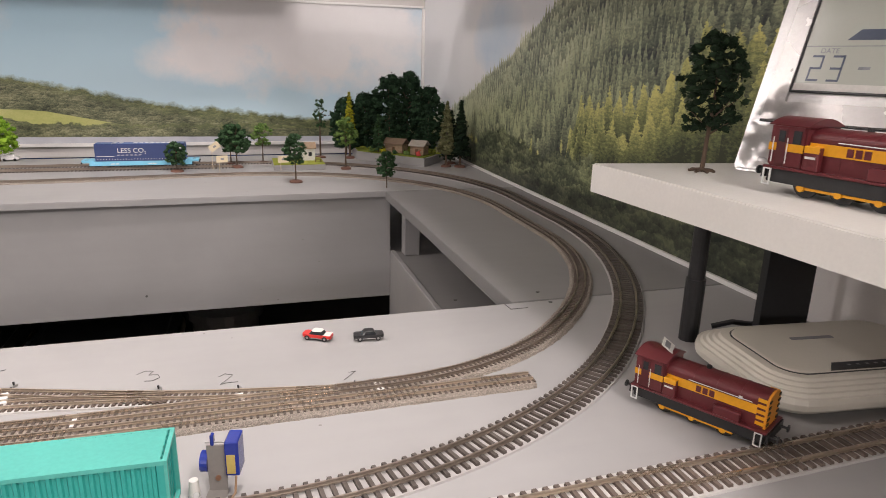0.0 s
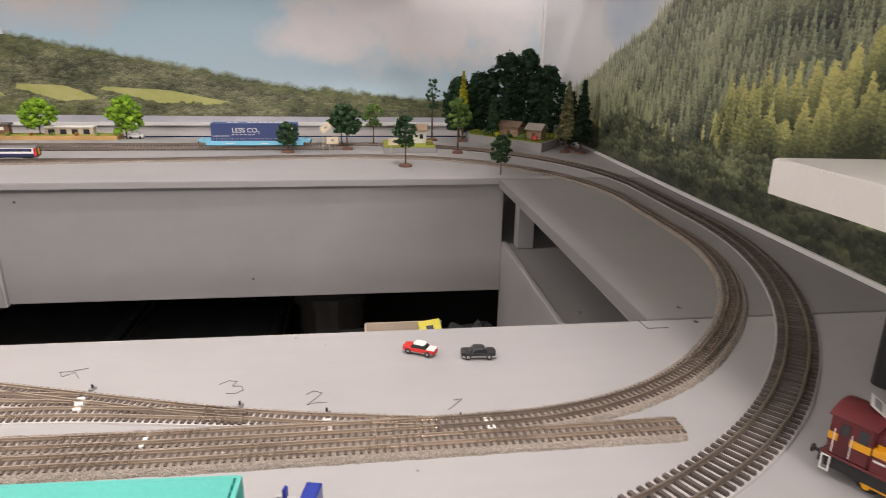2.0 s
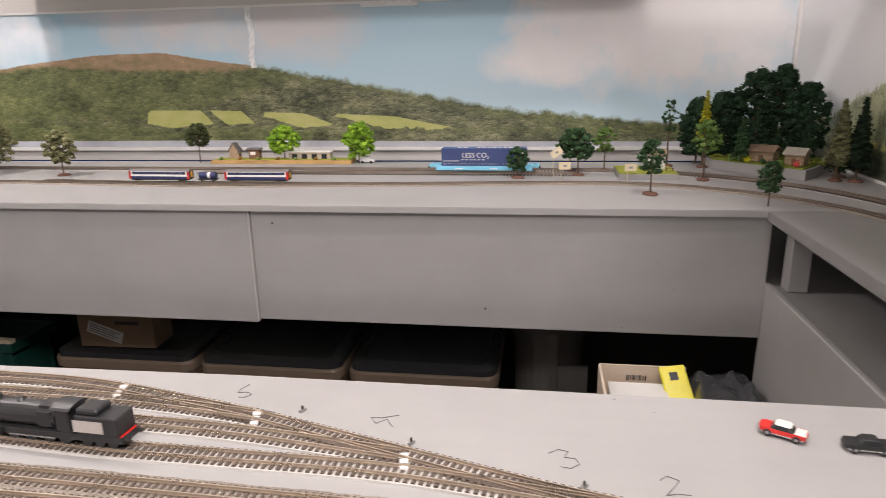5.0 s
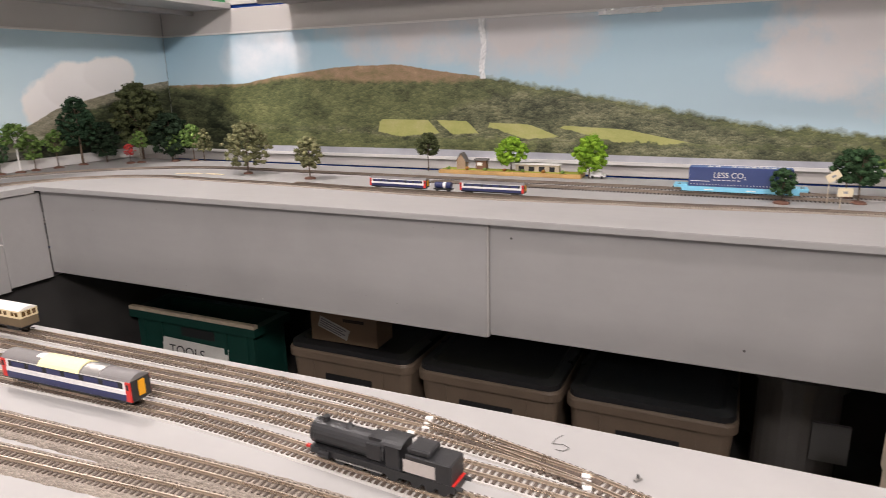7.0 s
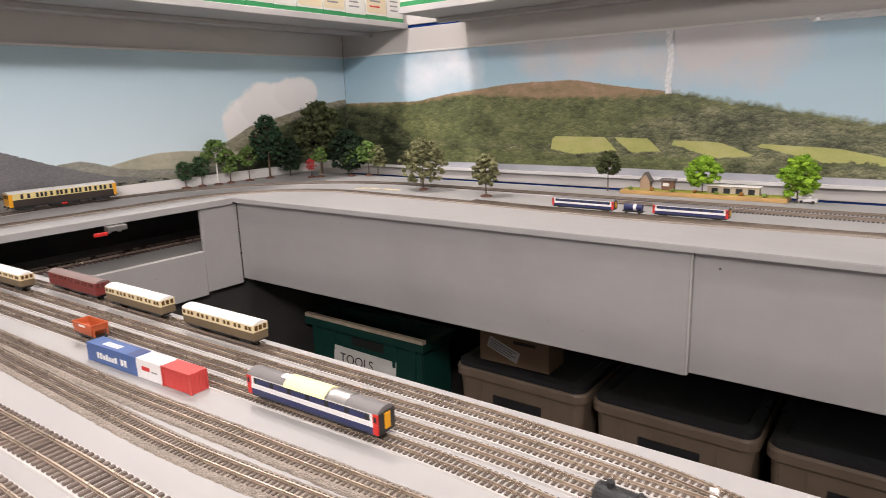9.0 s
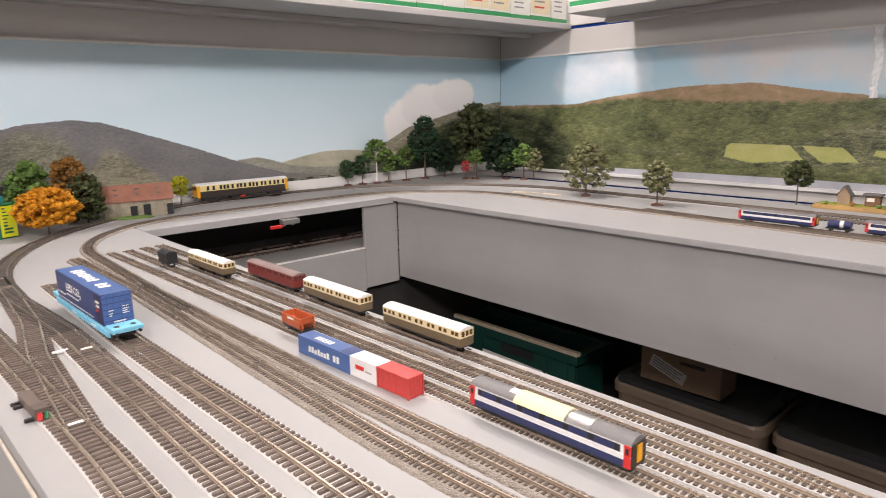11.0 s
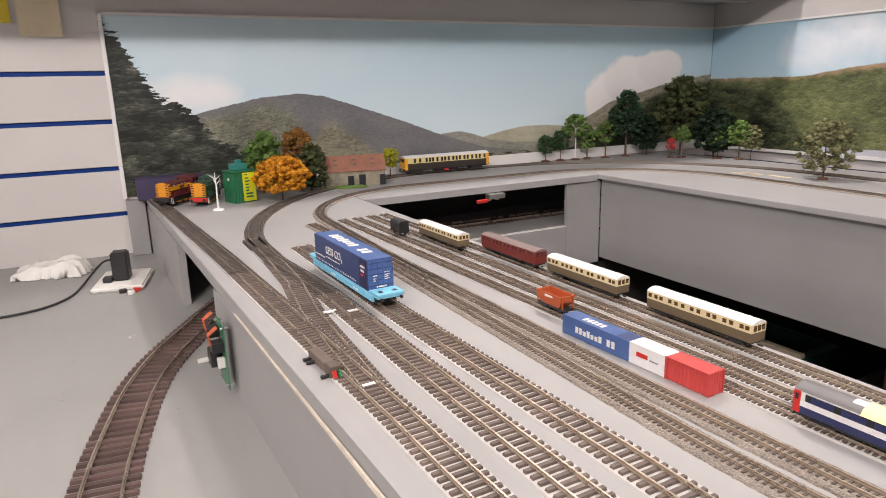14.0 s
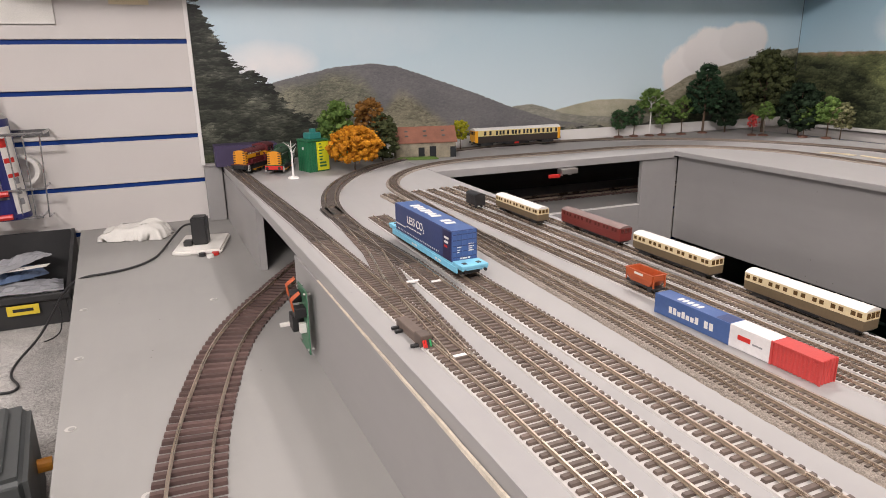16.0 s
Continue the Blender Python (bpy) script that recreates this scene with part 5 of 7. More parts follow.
rows = [[hb.verts.new((px * k, py * q, z)) for px, py in o] for k, q, z in ((0.72, 0.75, 0.0060), (0.98, 1.0, 0.0125), (1.0, 1.0, 0.0185), (0.94, 0.90, 0.0185), (0.90, 0.88, 0.0125), (0.66, 0.66, 0.0072))]
for a, c in zip(rows, rows[1:]):
    for k in range(4):
        hb.faces.new((a[k], a[(k + 1) % 4], c[(k + 1) % 4], c[k]))
hb.faces.new(rows[-1])
hb.faces.new(rows[0][::-1])
bmesh.ops.recalc_face_normals(hb, faces=hb.faces)
part("hopper_body", hb, RUST, hop)
part("top_rim", ring(-0.0196, 0.0196, -0.0094, 0.0094, 0.0011, 0.0182, 0.0190), RUST, hop)
part("chassis", box(-0.021, 0.021, -0.006, 0.006, 0.0036, 0.0060), M["black"], hop)
for s in (-1, 1):
    part("number_bar", box(-0.006, 0.006, s * 0.0089 - 0.0002, s * 0.0089 + 0.0002, 0.0150, 0.0172), CARD, hop, "white lettering bar")
    for a in (-1, 1):
        part("wheel", cyl(0.0031, 0.0013, (a * 0.012, s * 0.0047, 0.0031), (90, 0, 0), 14), M["black"], hop)
        part("end_strut", box(a * 0.0195 - 0.0006, a * 0.0195 + 0.0006, s * 0.0070 - 0.0006, s * 0.0070 + 0.0006, 0.0060, 0.0180), RUST, hop)

# containers
BLUE = paint("container_blue", (0.06, 0.115, 0.29), 0.42)
BLUE_D = paint("container_navy", (0.035, 0.055, 0.16), 0.42)
CRED = paint("container_red", (0.50, 0.055, 0.05), 0.5)
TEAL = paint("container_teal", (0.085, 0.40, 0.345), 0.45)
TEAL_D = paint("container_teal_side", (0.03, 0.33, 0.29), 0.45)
SKY = paint("wagon_sky_blue", (0.20, 0.52, 0.70), 0.42)


def ribbed(L, W, H, z0, pitch, depth):
    """A container body with corrugated long sides and ends."""
    bm = bmesh.new()
    pts = []
    nx, ny = int(L / pitch), int(W / pitch)
    for k in range(nx):
        for q, d in ((0.0, 0), (0.35, 0), (0.5, 1), (0.85, 1)):
            pts.append((-L / 2 + L * (k + q) / nx, -W / 2 + d * depth))
    for k in range(ny):
        for q, d in ((0.0, 0), (0.35, 0), (0.5, 1), (0.85, 1)):
            pts.append((L / 2 - d * depth, -W / 2 + W * (k + q) / ny))
    pts += [(-px, -py) for px, py in pts]
    return prism(pts, z0, z0 + H, 0.0)


def container(label, L, W, H, m, body, ribs=0.0, top=None, group="containers on the board", pitch=0.004):
    c = thing("shipping_container", label, "container", group, at=m)
    part("body", ribbed(L * 0.985, W * 0.97, H * 0.97, H * 0.015, pitch, ribs) if ribs else box(-L / 2, L / 2, -W / 2, W / 2, 0, H, 0.0004), body, c)
    e = W * 0.055
    for a in (-1, 1):
        for s in (-1, 1):
            part("corner_post", box(a * (L / 2 - e) - e, a * (L / 2 - e) + e, s * (W / 2 - e / 2) - e / 2 - 0.0001, s * (W / 2 - e / 2) + e / 2 + 0.0001, 0, H + 0.0001), body, c)
        part("top_rail", box(-L / 2, L / 2, a * (W / 2 - e / 2) - e / 2 - 0.00012, a * (W / 2 - e / 2) + e / 2 + 0.00012, H - e * 1.3, H + 0.00015), top or body, c)
    part("roof_panel", box(-L / 2 + e, L / 2 - e, -W / 2 + e, W / 2 - e, H - e * 0.5, H + 0.0001), top or body, c)
    return c


cy, ch = 0.4995, 3.5
c1 = container("small blue container with white lettering bars", 0.0835, 0.0170, 0.0185, pose(-0.7905, 0.4985, 0.0002, 0, 0, ch), BLUE)
for s in (-1, 1):
    for k in range(7):
        part("letter_bar", box(-0.024 + 0.0050 * k, -0.0205 + 0.0050 * k, s * 0.0086 - 0.0001, s * 0.0086 + 0.0001, 0.0055, 0.0115 if k in (0, 1, 3, 6) else 0.0098), CARD, c1, "white lettering bar")
    for k in range(2):
        part("letter_bar", box(0.016 + 0.0055 * k, 0.0198 + 0.0055 * k, s * 0.0086 - 0.0001, s * 0.0086 + 0.0001, 0.0055, 0.0118), CARD, c1, "white numeral bar")
for k in range(5):
    part("letter_bar", box(-0.020 + 0.0055 * k, -0.0162 + 0.0055 * k, -0.0045, 0.0025, 0.0186, 0.0188), CARD, c1, "white lettering bar")
part("navy_panel", box(0.026, 0.040, -0.0072, 0.0072, 0.0186, 0.0188), BLUE_D, c1, "navy end panel")
c2 = container("small white container with a red emblem", 0.0395, 0.0170, 0.0185, pose(-0.7300, 0.5025, 0.0002, 0, 0, ch), WHITE_E)
for s in (-1, 1):
    part("emblem", box(-0.011, 0.001, s * 0.0086 - 0.0001, s * 0.0086 + 0.0001, 0.0085, 0.0125), RED, c2, "red emblem bar")
    part("letter_bar", box(0.003, 0.012, s * 0.0086 - 0.0001, s * 0.0086 + 0.0001, 0.0085, 0.0098), GREY_INK, c2)
container("small red corrugated container", 0.0415, 0.0172, 0.0188, pose(-0.6905, 0.5047, 0.0002, 0, 0, ch), CRED, 0.0007, pitch=0.0032)


def lessco(label, m, n_scale=1.0):
    """Flat wagon carrying one long blue container."""
    w = thing("container_wagon", label, "wagon", "long container wagons", at=m)
    part("deck", box(-0.118, 0.118, -0.0165, 0.0165, 0.0120, 0.0150, 0.0003), SKY, w)
    for s in (-1, 1):
        part("side_sill", box(-0.104, 0.104, s * 0.0160 - 0.0012, s * 0.0160 + 0.0012, 0.0055, 0.0128, 0.0003), SKY, w)
        for k in range(14):
            part("sill_rib", box(-0.098 + 0.015 * k, -0.0967 + 0.015 * k, s * 0.0174 - 0.0004, s * 0.0174 + 0.0004, 0.006, 0.0125), SKY, w)
        for xx in (-0.03, 0.045):
            part("number_bar", box(xx, xx + 0.016, s * 0.0173 - 0.0002, s * 0.0173 + 0.0002, 0.0085, 0.0105), CARD, w)
    for d in (-1, 1):
        part("end_deck", box(d * 0.1065 - 0.0125, d * 0.1065 + 0.0125, -0.0170, 0.0170, 0.0145, 0.0178, 0.0004), SKY, w)
        for s in (-1, 1):
            part("deck_hole", box(d * 0.109 - 0.0035, d * 0.109 + 0.0035, s * 0.009 - 0.0028, s * 0.009 + 0.0028, 0.0178, 0.01795), M["black"], w, "dark opening in the deck")
            part("buffer", cyl(0.0018, 0.003, (d * 0.1195, s * 0.0125, 0.0115), (0, 90, 0), 12), M["black"], w)
        bogie(w, d * 0.088, 0.026, 0.0165, 0.0052, 0.024)
    L, W, H, z0 = 0.182, 0.0335, 0.0375, 0.0152
    b = part("container", box(-L / 2, L / 2, -W / 2, W / 2, z0, z0 + H, 0.0005), BLUE_D, w, "long blue container")
    part("roof_panel", box(-L / 2 + 0.001, L / 2 - 0.001, -W / 2 + 0.001, W / 2 - 0.001, z0 + H, z0 + H + 0.0002), BLUE, b)
    for s, rz in ((-1, 0), (1, 180)):
        q = pose(0, 0, 0, 0, 0, rz)
        lettering("slogan", "LESS CO", 0.0145, CARD, q @ pose(-0.020, -W / 2 - 0.0002, z0 + 0.0225, 90, 0, 0), b, "white lettering")
        lettering("slogan_index", "2", 0.0075, CARD, q @ pose(0.0095, -W / 2 - 0.0002, z0 + 0.0180, 90, 0, 0), b)
        for k in range(6):
            f = part("underline", box(-0.002, 0.0035, -0.0003, 0.0003, -0.0007, 0.0007), CARD, b)
            f.matrix_local = q @ pose(-0.046 + 0.0088 * k, -W / 2 - 0.0002, z0 + 0.0132)
        f = part("dark_panel", box(-0.011, 0.011, -0.0003, 0.0003, 0.001, H - 0.001), paint("container_dark_panel", (0.02, 0.02, 0.075), 0.42), b)
        f.matrix_local = q @ pose(L / 2 - 0.0125, -W / 2 - 0.0001, z0)
        for k in range(3):
            f = part("letter_bar", box(-0.006, 0.006 - 0.002 * k, -0.0003, 0.0003, 0, 0.0026), CARD if k < 2 else RED, b)
            f.matrix_local = q @ pose(L / 2 - 0.0125, -W / 2 - 0.0005, z0 + 0.026 - 0.0052 * k)
        f = part("small_print", box(0, 0.035, -0.0003, 0.0003, 0, 0.0013), CARD, b)
        f.matrix_local = q @ pose(-0.088, -W / 2 - 0.0002, z0 + 0.010)
        for k in range(26):
            f = part("strap_mark", box(-0.0007, 0.0007, -0.0003, 0.0003, 0, 0.0016), CARD, b)
            f.matrix_local = q @ pose(-0.086 + 0.0056 * k, -W / 2 - 0.0002, z0 + 0.0035)
    for d in (-1, 1):
        part("end_door", box(d * L / 2 - 0.0004, d * L / 2 + 0.0004, -W * 0.47, W * 0.47, z0 + 0.001, z0 + H - 0.001), BLUE, b)
        for k in range(4):
            part("lock_rod", cyl(0.0005, H - 0.004, (d * (L / 2 + 0.0008), -0.0105 + 0.007 * k, z0 + H / 2), seg=6), BLUE, b)
        for k in range(5):
            part("door_rib", box(d * (L / 2 + 0.0005) - 0.0002, d * (L / 2 + 0.0005) + 0.0002, -W * 0.45, W * 0.45, z0 + 0.005 + 0.0068 * k, z0 + 0.0062 + 0.0068 * k), BLUE_D, b)
        for k, (y0, y1, zz) in enumerate(((-0.010, -0.0045, 0.017), (-0.010, -0.006, 0.0135), (-0.010, -0.007, 0.011), (0.005, 0.0075, 0.020), (0.009, 0.0115, 0.020), (0.005, 0.012, 0.017), (0.005, 0.010, 0.0145), (0.005, 0.012, 0.012))):
            part("door_mark", box(d * (L / 2 + 0.0009) - 0.0002, d * (L / 2 + 0.0009) + 0.0002, y0, y1, z0 + zz, z0 + zz + 0.0011), CARD, b)
        part("door_line", box(d * (L / 2 + 0.0009) - 0.0002, d * (L / 2 + 0.0009) + 0.0002, -0.006, 0.007, z0 + 0.0030, z0 + 0.0048), CARD, b)
    for k in range(7):
        zz = 0.0135 if k in (0, 1, 3, 6) else 0.0105
        f = part("roof_letter", box(-0.0042, 0.0042, -zz / 2, zz / 2, 0, 0.0003), CARD, b, "white roof lettering bar")
        f.matrix_local = pose(-0.058 + 0.0115 * k, 0, z0 + H + 0.0002, 0, 0, -10)
    for k in range(2):
        f = part("roof_letter", box(-0.0045, 0.0045, -0.0065, 0.0065, 0, 0.0003), CARD, b, "white roof numeral bar")
        f.matrix_local = pose(0.040 + 0.013 * k, 0, z0 + H + 0.0002, 0, 0, -10)
    return w


lessco("sky blue flat wagon with a long navy container on the siding", pose(-1.0754, 0.3640, 0.0061, 0, 0, 2.6) @ Matrix.Scale(0.91, 4))
lessco("sky blue flat wagon with a long navy container at the back", pose(-0.088, 1.605, 0.0061, 0, 0, 180))

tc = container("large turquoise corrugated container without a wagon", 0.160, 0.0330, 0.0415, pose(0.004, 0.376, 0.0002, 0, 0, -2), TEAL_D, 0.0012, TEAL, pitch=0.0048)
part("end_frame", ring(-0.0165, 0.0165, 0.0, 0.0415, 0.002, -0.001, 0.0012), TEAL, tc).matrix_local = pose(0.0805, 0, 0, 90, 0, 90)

# class of long railcar: cream and brown with yellow ends
rc = coach("cream and brown railcar with yellow ends on the loop", 0.252, 0.0350, 0.0490, 0.0125, paint("dark_brown_enamel", (0.035, 0.026, 0.022), 0.42), paint("pale_cream_enamel", (0.66, 0.54, 0.24), 0.4), TANK_W,
           pose(-1.943, 0.945, 0.0061, 0, 0, 88.5), [-0.098, -0.083, -0.064, -0.054, -0.045, -0.032, -0.018, -0.009, 0.002, 0.016, 0.026, 0.036, 0.050, 0.060, 0.074, 0.087, 0.098, 0.113], 0.0062, end=YEL, name="diesel_railcar", cat="railcar", group="trains on the loop")
for d in (-1, 1):
    for s in (-1, 1):
        part("yellow_corner", box(d * 0.1225 - 0.004, d * 0.1225 + 0.004, s * 0.01755 - 0.0002, s * 0.01755 + 0.0002, 0.0126, 0.0430), YEL, rc)
        part("headlamp", cyl(0.0016, 0.001, (d * 0.1270, s * 0.011, 0.0165), (0, 90, 0), 12), paint("lamp_lens", (0.8, 0.72, 0.55), 0.2), rc)
        part("buffer", cyl(0.0024, 0.005, (d * 0.128, s * 0.0115, 0.0130), (0, 90, 0), 12), M["black"], rc)
part("red_box", box(-0.010, 0.002, -0.0150, -0.0120, 0.005, 0.0100), RED, rc, "small red tank")

# units and tank wagon at the back
unit_car("navy and white passenger unit standing at the back", 0.138, pose(-0.762, 1.4625, NT + 0.002, 0, 0, -1))
unit_car("navy and white passenger unit standing at the back", 0.138, pose(-0.545, 1.461, NT + 0.002, 0, 0, 0))
tk = thing("tank_wagon", "small blue tank wagon between the units", "wagon", at=pose(-0.655, 1.461, NT + 0.002))
part("barrel", cyl(0.0068, 0.036, (0, 0, 0.0125), (0, 90, 0), 18), NAVY, tk)
part("chassis", box(-0.021, 0.021, -0.006, 0.006, 0.0036, 0.0062), M["black"], tk)
part("white_stripe", cyl(0.0070, 0.006, (0.004, 0, 0.0125), (0, 90, 0), 18), WHITE_E, tk)
for a in (-1, 1):
    for s in (-1, 1):
        part("wheel", cyl(0.0031, 0.0013, (a * 0.013, s * 0.0047, 0.0031), (90, 0, 0), 14), M["black"], tk)



# ---- model trees ----
BARK = paint("brown_bark", (0.10, 0.065, 0.042), 0.8, vary=0.3)
BASE = paint("brown_tree_base", (0.15, 0.072, 0.05), 0.75, vary=0.3)
LEAF = {
    "green": foliage("mid_green_foam", (0.012, 0.028, 0.012), (0.055, 0.11, 0.048)),
    "dark": foliage("dark_green_foam", (0.008, 0.020, 0.011), (0.038, 0.078, 0.040)),
    "black": foliage("blackish_green_foam", (0.006, 0.012, 0.007), (0.022, 0.04, 0.02)),
    "olive": foliage("olive_foam", (0.06, 0.065, 0.028), (0.23, 0.225, 0.115)),
    "oak": foliage("dull_oak_foam", (0.014, 0.020, 0.008), (0.085, 0.098, 0.042)),
    "lime": foliage("lime_green_foam", (0.08, 0.18, 0.012), (0.26, 0.42, 0.04)),
    "yellow": foliage("yellow_green_foam", (0.18, 0.20, 0.012), (0.46, 0.42, 0.03)),
    "leafy": foliage("leaf_green_foam", (0.04, 0.085, 0.02), (0.16, 0.245, 0.065)),
    "orange": foliage("autumn_orange_foam", (0.28, 0.10, 0.008), (0.62, 0.27, 0.02)),
    "brown": foliage("autumn_brown_foam", (0.09, 0.04, 0.012), (0.25, 0.12, 0.03)),
    "red": foliage("red_foam", (0.35, 0.025, 0.03), (0.62, 0.09, 0.08)),
    "grass": foliage("grass_flock", (0.10, 0.15, 0.02), (0.32, 0.34, 0.06)),
}


def clump(bm, c, r, rg, squash=0.8):
    res = bmesh.ops.create_icosphere(bm, subdivisions=1, radius=r, matrix=Matrix.Translation(c) @ Matrix.Rotation(rg.random() * 6, 4, "Z") @ Matrix.Diagonal((1, 1, squash, 1)))
    for v in res["verts"]:
        d = v.co - Vector(c)
        v.co = Vector(c) + d * rg.uniform(0.62, 1.25)


def leaf_bits(bm, c, r, n, size, rg, low=-1.0):
    for _ in range(n):
        d = Vector((rg.gauss(0, 1), rg.gauss(0, 1), max(low, rg.gauss(0, 1)))).normalized()
        p = Vector(c) + d * r * rg.uniform(0.75, 1.22)
        a = Vector((rg.gauss(0, 1), rg.gauss(0, 1), rg.gauss(0, 1))).normalized() * size * rg.uniform(0.6, 1.3)
        b = a.cross(Vector((rg.gauss(0, 1), rg.gauss(0, 1), rg.gauss(0, 1)))).normalized() * size * rg.uniform(0.5, 1.0)
        vs = [bm.verts.new(p + q) for q in (-a, b, a, -b)]
        bm.faces.new(vs)


def crown_round(hgt, r, z0, rg, lumps, cr):
    """Uneven crown of foam clumps between z0 and hgt."""
    bm = bmesh.new()
    lumps, cr = int(lumps * 3.4), cr * 0.54
    for _ in range(lumps):
        f = rg.random()
        zz = z0 + (hgt - z0) * (0.06 + 0.9 * f)
        w = r * math.sin(math.pi * (0.16 + 0.80 * f)) ** 0.6
        a, q = rg.random() * 6.283, math.sqrt(rg.random())
        c = (w * q * math.cos(a), w * q * math.sin(a), zz)
        k = cr * rg.uniform(0.6, 1.25)
        clump(bm, c, k, rg)
        leaf_bits(bm, c, k, 22, k * 0.27, rg)
    return bm


def crown_cone(hgt, r, z0, rg, lumps, cr):
    bm = bmesh.new()
    for k in range(lumps):
        f = k / lumps
        zz = z0 + (hgt - z0) * f * 0.97
        w = r * (1 - f) ** 0.85
        a = k * 2.4 + rg.random()
        c = (w * 0.75 * math.cos(a), w * 0.75 * math.sin(a), zz)
        s = cr * (1.1 - 0.7 * f) * rg.uniform(0.8, 1.2)
        clump(bm, c, s, rg, 0.6)
        leaf_bits(bm, c, s, 16, s * 0.26, rg)
    return bm


def trunk_mesh(hgt, r, rg, limbs, spread, z0, lean=0.0):
    bm = bmesh.new()
    pts, n = [], 5
    for k in range(n + 1):
        f = k / n
        pts.append(Vector((lean * f + rg.uniform(-1, 1) * r * 0.5 * f, rg.uniform(-1, 1) * r * 0.5 * f, hgt * 0.86 * f)))
    for k in range(n):
        d = pts[k + 1] - pts[k]
        m = Matrix.Translation((pts[k] + pts[k + 1]) / 2) @ d.to_track_quat("Z", "Y").to_matrix().to_4x4()
        bmesh.ops.create_cone(bm, cap_ends=True, segments=7, radius1=r * (1.15 - 0.16 * k), radius2=r * (0.98 - 0.16 * k), depth=d.length * 1.06, matrix=m)
    for k in range(limbs):
        f = rg.uniform(0.0, 1.0)
        b = Vector((lean * 0.6, 0, z0 + (hgt * 0.75 - z0) * f))
        a = k * 2.4
        tip = b + Vector((math.cos(a), math.sin(a), 0.75)) * spread * rg.uniform(0.55, 0.95)
        d = tip - b
        m = Matrix.Translation((b + tip) / 2) @ d.to_track_quat("Z", "Y").to_matrix().to_4x4()
        bmesh.ops.create_cone(bm, cap_ends=True, segments=5, radius1=r * 0.5, radius2=r * 0.18, depth=d.length, matrix=m)
    return bm


def tree(label, x, y, hgt, r, leaf, bare=0.3, kind="round", lumps=34, cr=None, base=True, bark=None, z=0.0, seed=None, lean=0.0, name="model_tree", group="model trees"):
    rg = random.Random(seed if seed is not None else int((x * 7919 + y * 104729) * 100))
    t = thing(name, label, "tree", group, at=pose(x, y, z, 0, 0, rg.random() * 360))
    z0 = hgt * bare
    tr = max(0.0009, hgt * 0.016)
    part("trunk", trunk_mesh(hgt, tr, rg, 7 if kind == "round" else 0, r * 0.9, z0, lean), bark or BARK, t)
    size = cr or r * 0.34
    bm = crown_round(hgt, r, z0, rg, lumps, size) if kind == "round" else crown_cone(hgt, r, z0, rg, lumps, size)
    part("crown", bm, LEAF[leaf], t)
    if base:
        part("base_disc", lofted([(0.028, 0.024, 0.011, 0.0002), (0.0275, 0.0235, 0.011, 0.0030), (0.024, 0.020, 0.009, 0.0042), (0.014, 0.012, 0.005, 0.0056)]), BASE, t, "brown base disc")
    return t


# along the back board
tree("mid green model tree on a brown disc", 0.229, 1.389, 0.100, 0.024, "green", 0.36, lumps=30)
tree("small dark green tree planted at the board edge", 0.400, 1.297, 0.074, 0.021, "green", 0.30, lumps=30, base=False)
tree("small green tree on a brown disc by the wagon", -0.014, 1.560, 0.066, 0.023, "green", 0.20)
tree("green model tree on a brown disc", 0.112, 1.60, 0.100, 0.033, "green", 0.34)
tree("green model tree on a brown disc", 0.098, 1.655, 0.094, 0.028, "green", 0.30)
tree("slim green model tree on a brown disc", 0.172, 1.660, 0.098, 0.025, "leafy", 0.40, lumps=22)
tree("tall sparse tree with yellow top on a brown disc", 0.355, 1.545, 0.120, 0.030, "leafy", 0.45, lumps=24)
tree("tall sparse pine on a brown disc", 0.318, 1.735, 0.150, 0.021, "green", 0.50, lumps=16)
tree("slim yellow conifer beside the wood", 0.392, 1.72, 0.172, 0.014, "yellow", 0.40, kind="cone", lumps=44, cr=0.0075)
tree("broad olive model tree on a brown disc", -1.291, 1.590, 0.138, 0.066, "olive", 0.14, lumps=60, cr=0.013)
tree("olive model tree on a brown disc", -1.069, 1.561, 0.106, 0.034, "olive", 0.22, lumps=36)
tree("dark olive tree by the back wall", -0.842, 1.775, 0.100, 0.032, "oak", 0.42, lumps=34, base=False)
tree("bright lime tree behind the station", -0.615, 1.785, 0.090, 0.040, "lime", 0.26, base=False)
tree("bright lime tree behind the station", -0.415, 1.770, 0.104, 0.040, "lime", 0.12, lumps=44, base=False)
# corner of west and north
tree("small green tree on a brown disc", -1.982, 1.310, 0.082, 0.028, "green", 0.30, lumps=24)
tree("small green tree on a brown disc", -1.978, 1.362, 0.092, 0.028, "green", 0.34, lumps=24)
tree("taller tree with a white trunk", -1.968, 1.412, 0.142, 0.040, "leafy", 0.50, lumps=20, bark=M["white"])
tree("light green tree on a brown disc", -1.965, 1.455, 0.104, 0.030, "leafy", 0.30, lumps=22)
tree("light green tree on a brown disc", -1.955, 1.520, 0.112, 0.031, "leafy", 0.42, lumps=18)
tree("tall dark green tree against the backdrop", -1.950, 1.598, 0.208, 0.054, "dark", 0.26, lumps=70, cr=0.013)
tree("dark tree against the backdrop", -1.935, 1.672, 0.13, 0.044, "black", 0.12, lumps=60, cr=0.013, base=False)
tree("small bright red maple tree", -1.830, 1.672, 0.060, 0.017, "red", 0.40, lumps=20)
tree("lime green tree with a thick grey trunk", -1.810, 1.695, 0.098, 0.028, "leafy", 0.48, lumps=22, bark=paint("grey_bark", (0.22, 0.19, 0.15), 0.8))
tree("very tall dark green tree in the corner", -1.885, 1.770, 0.245, 0.082, "oak", 0.22, lumps=90, cr=0.020, base=False)
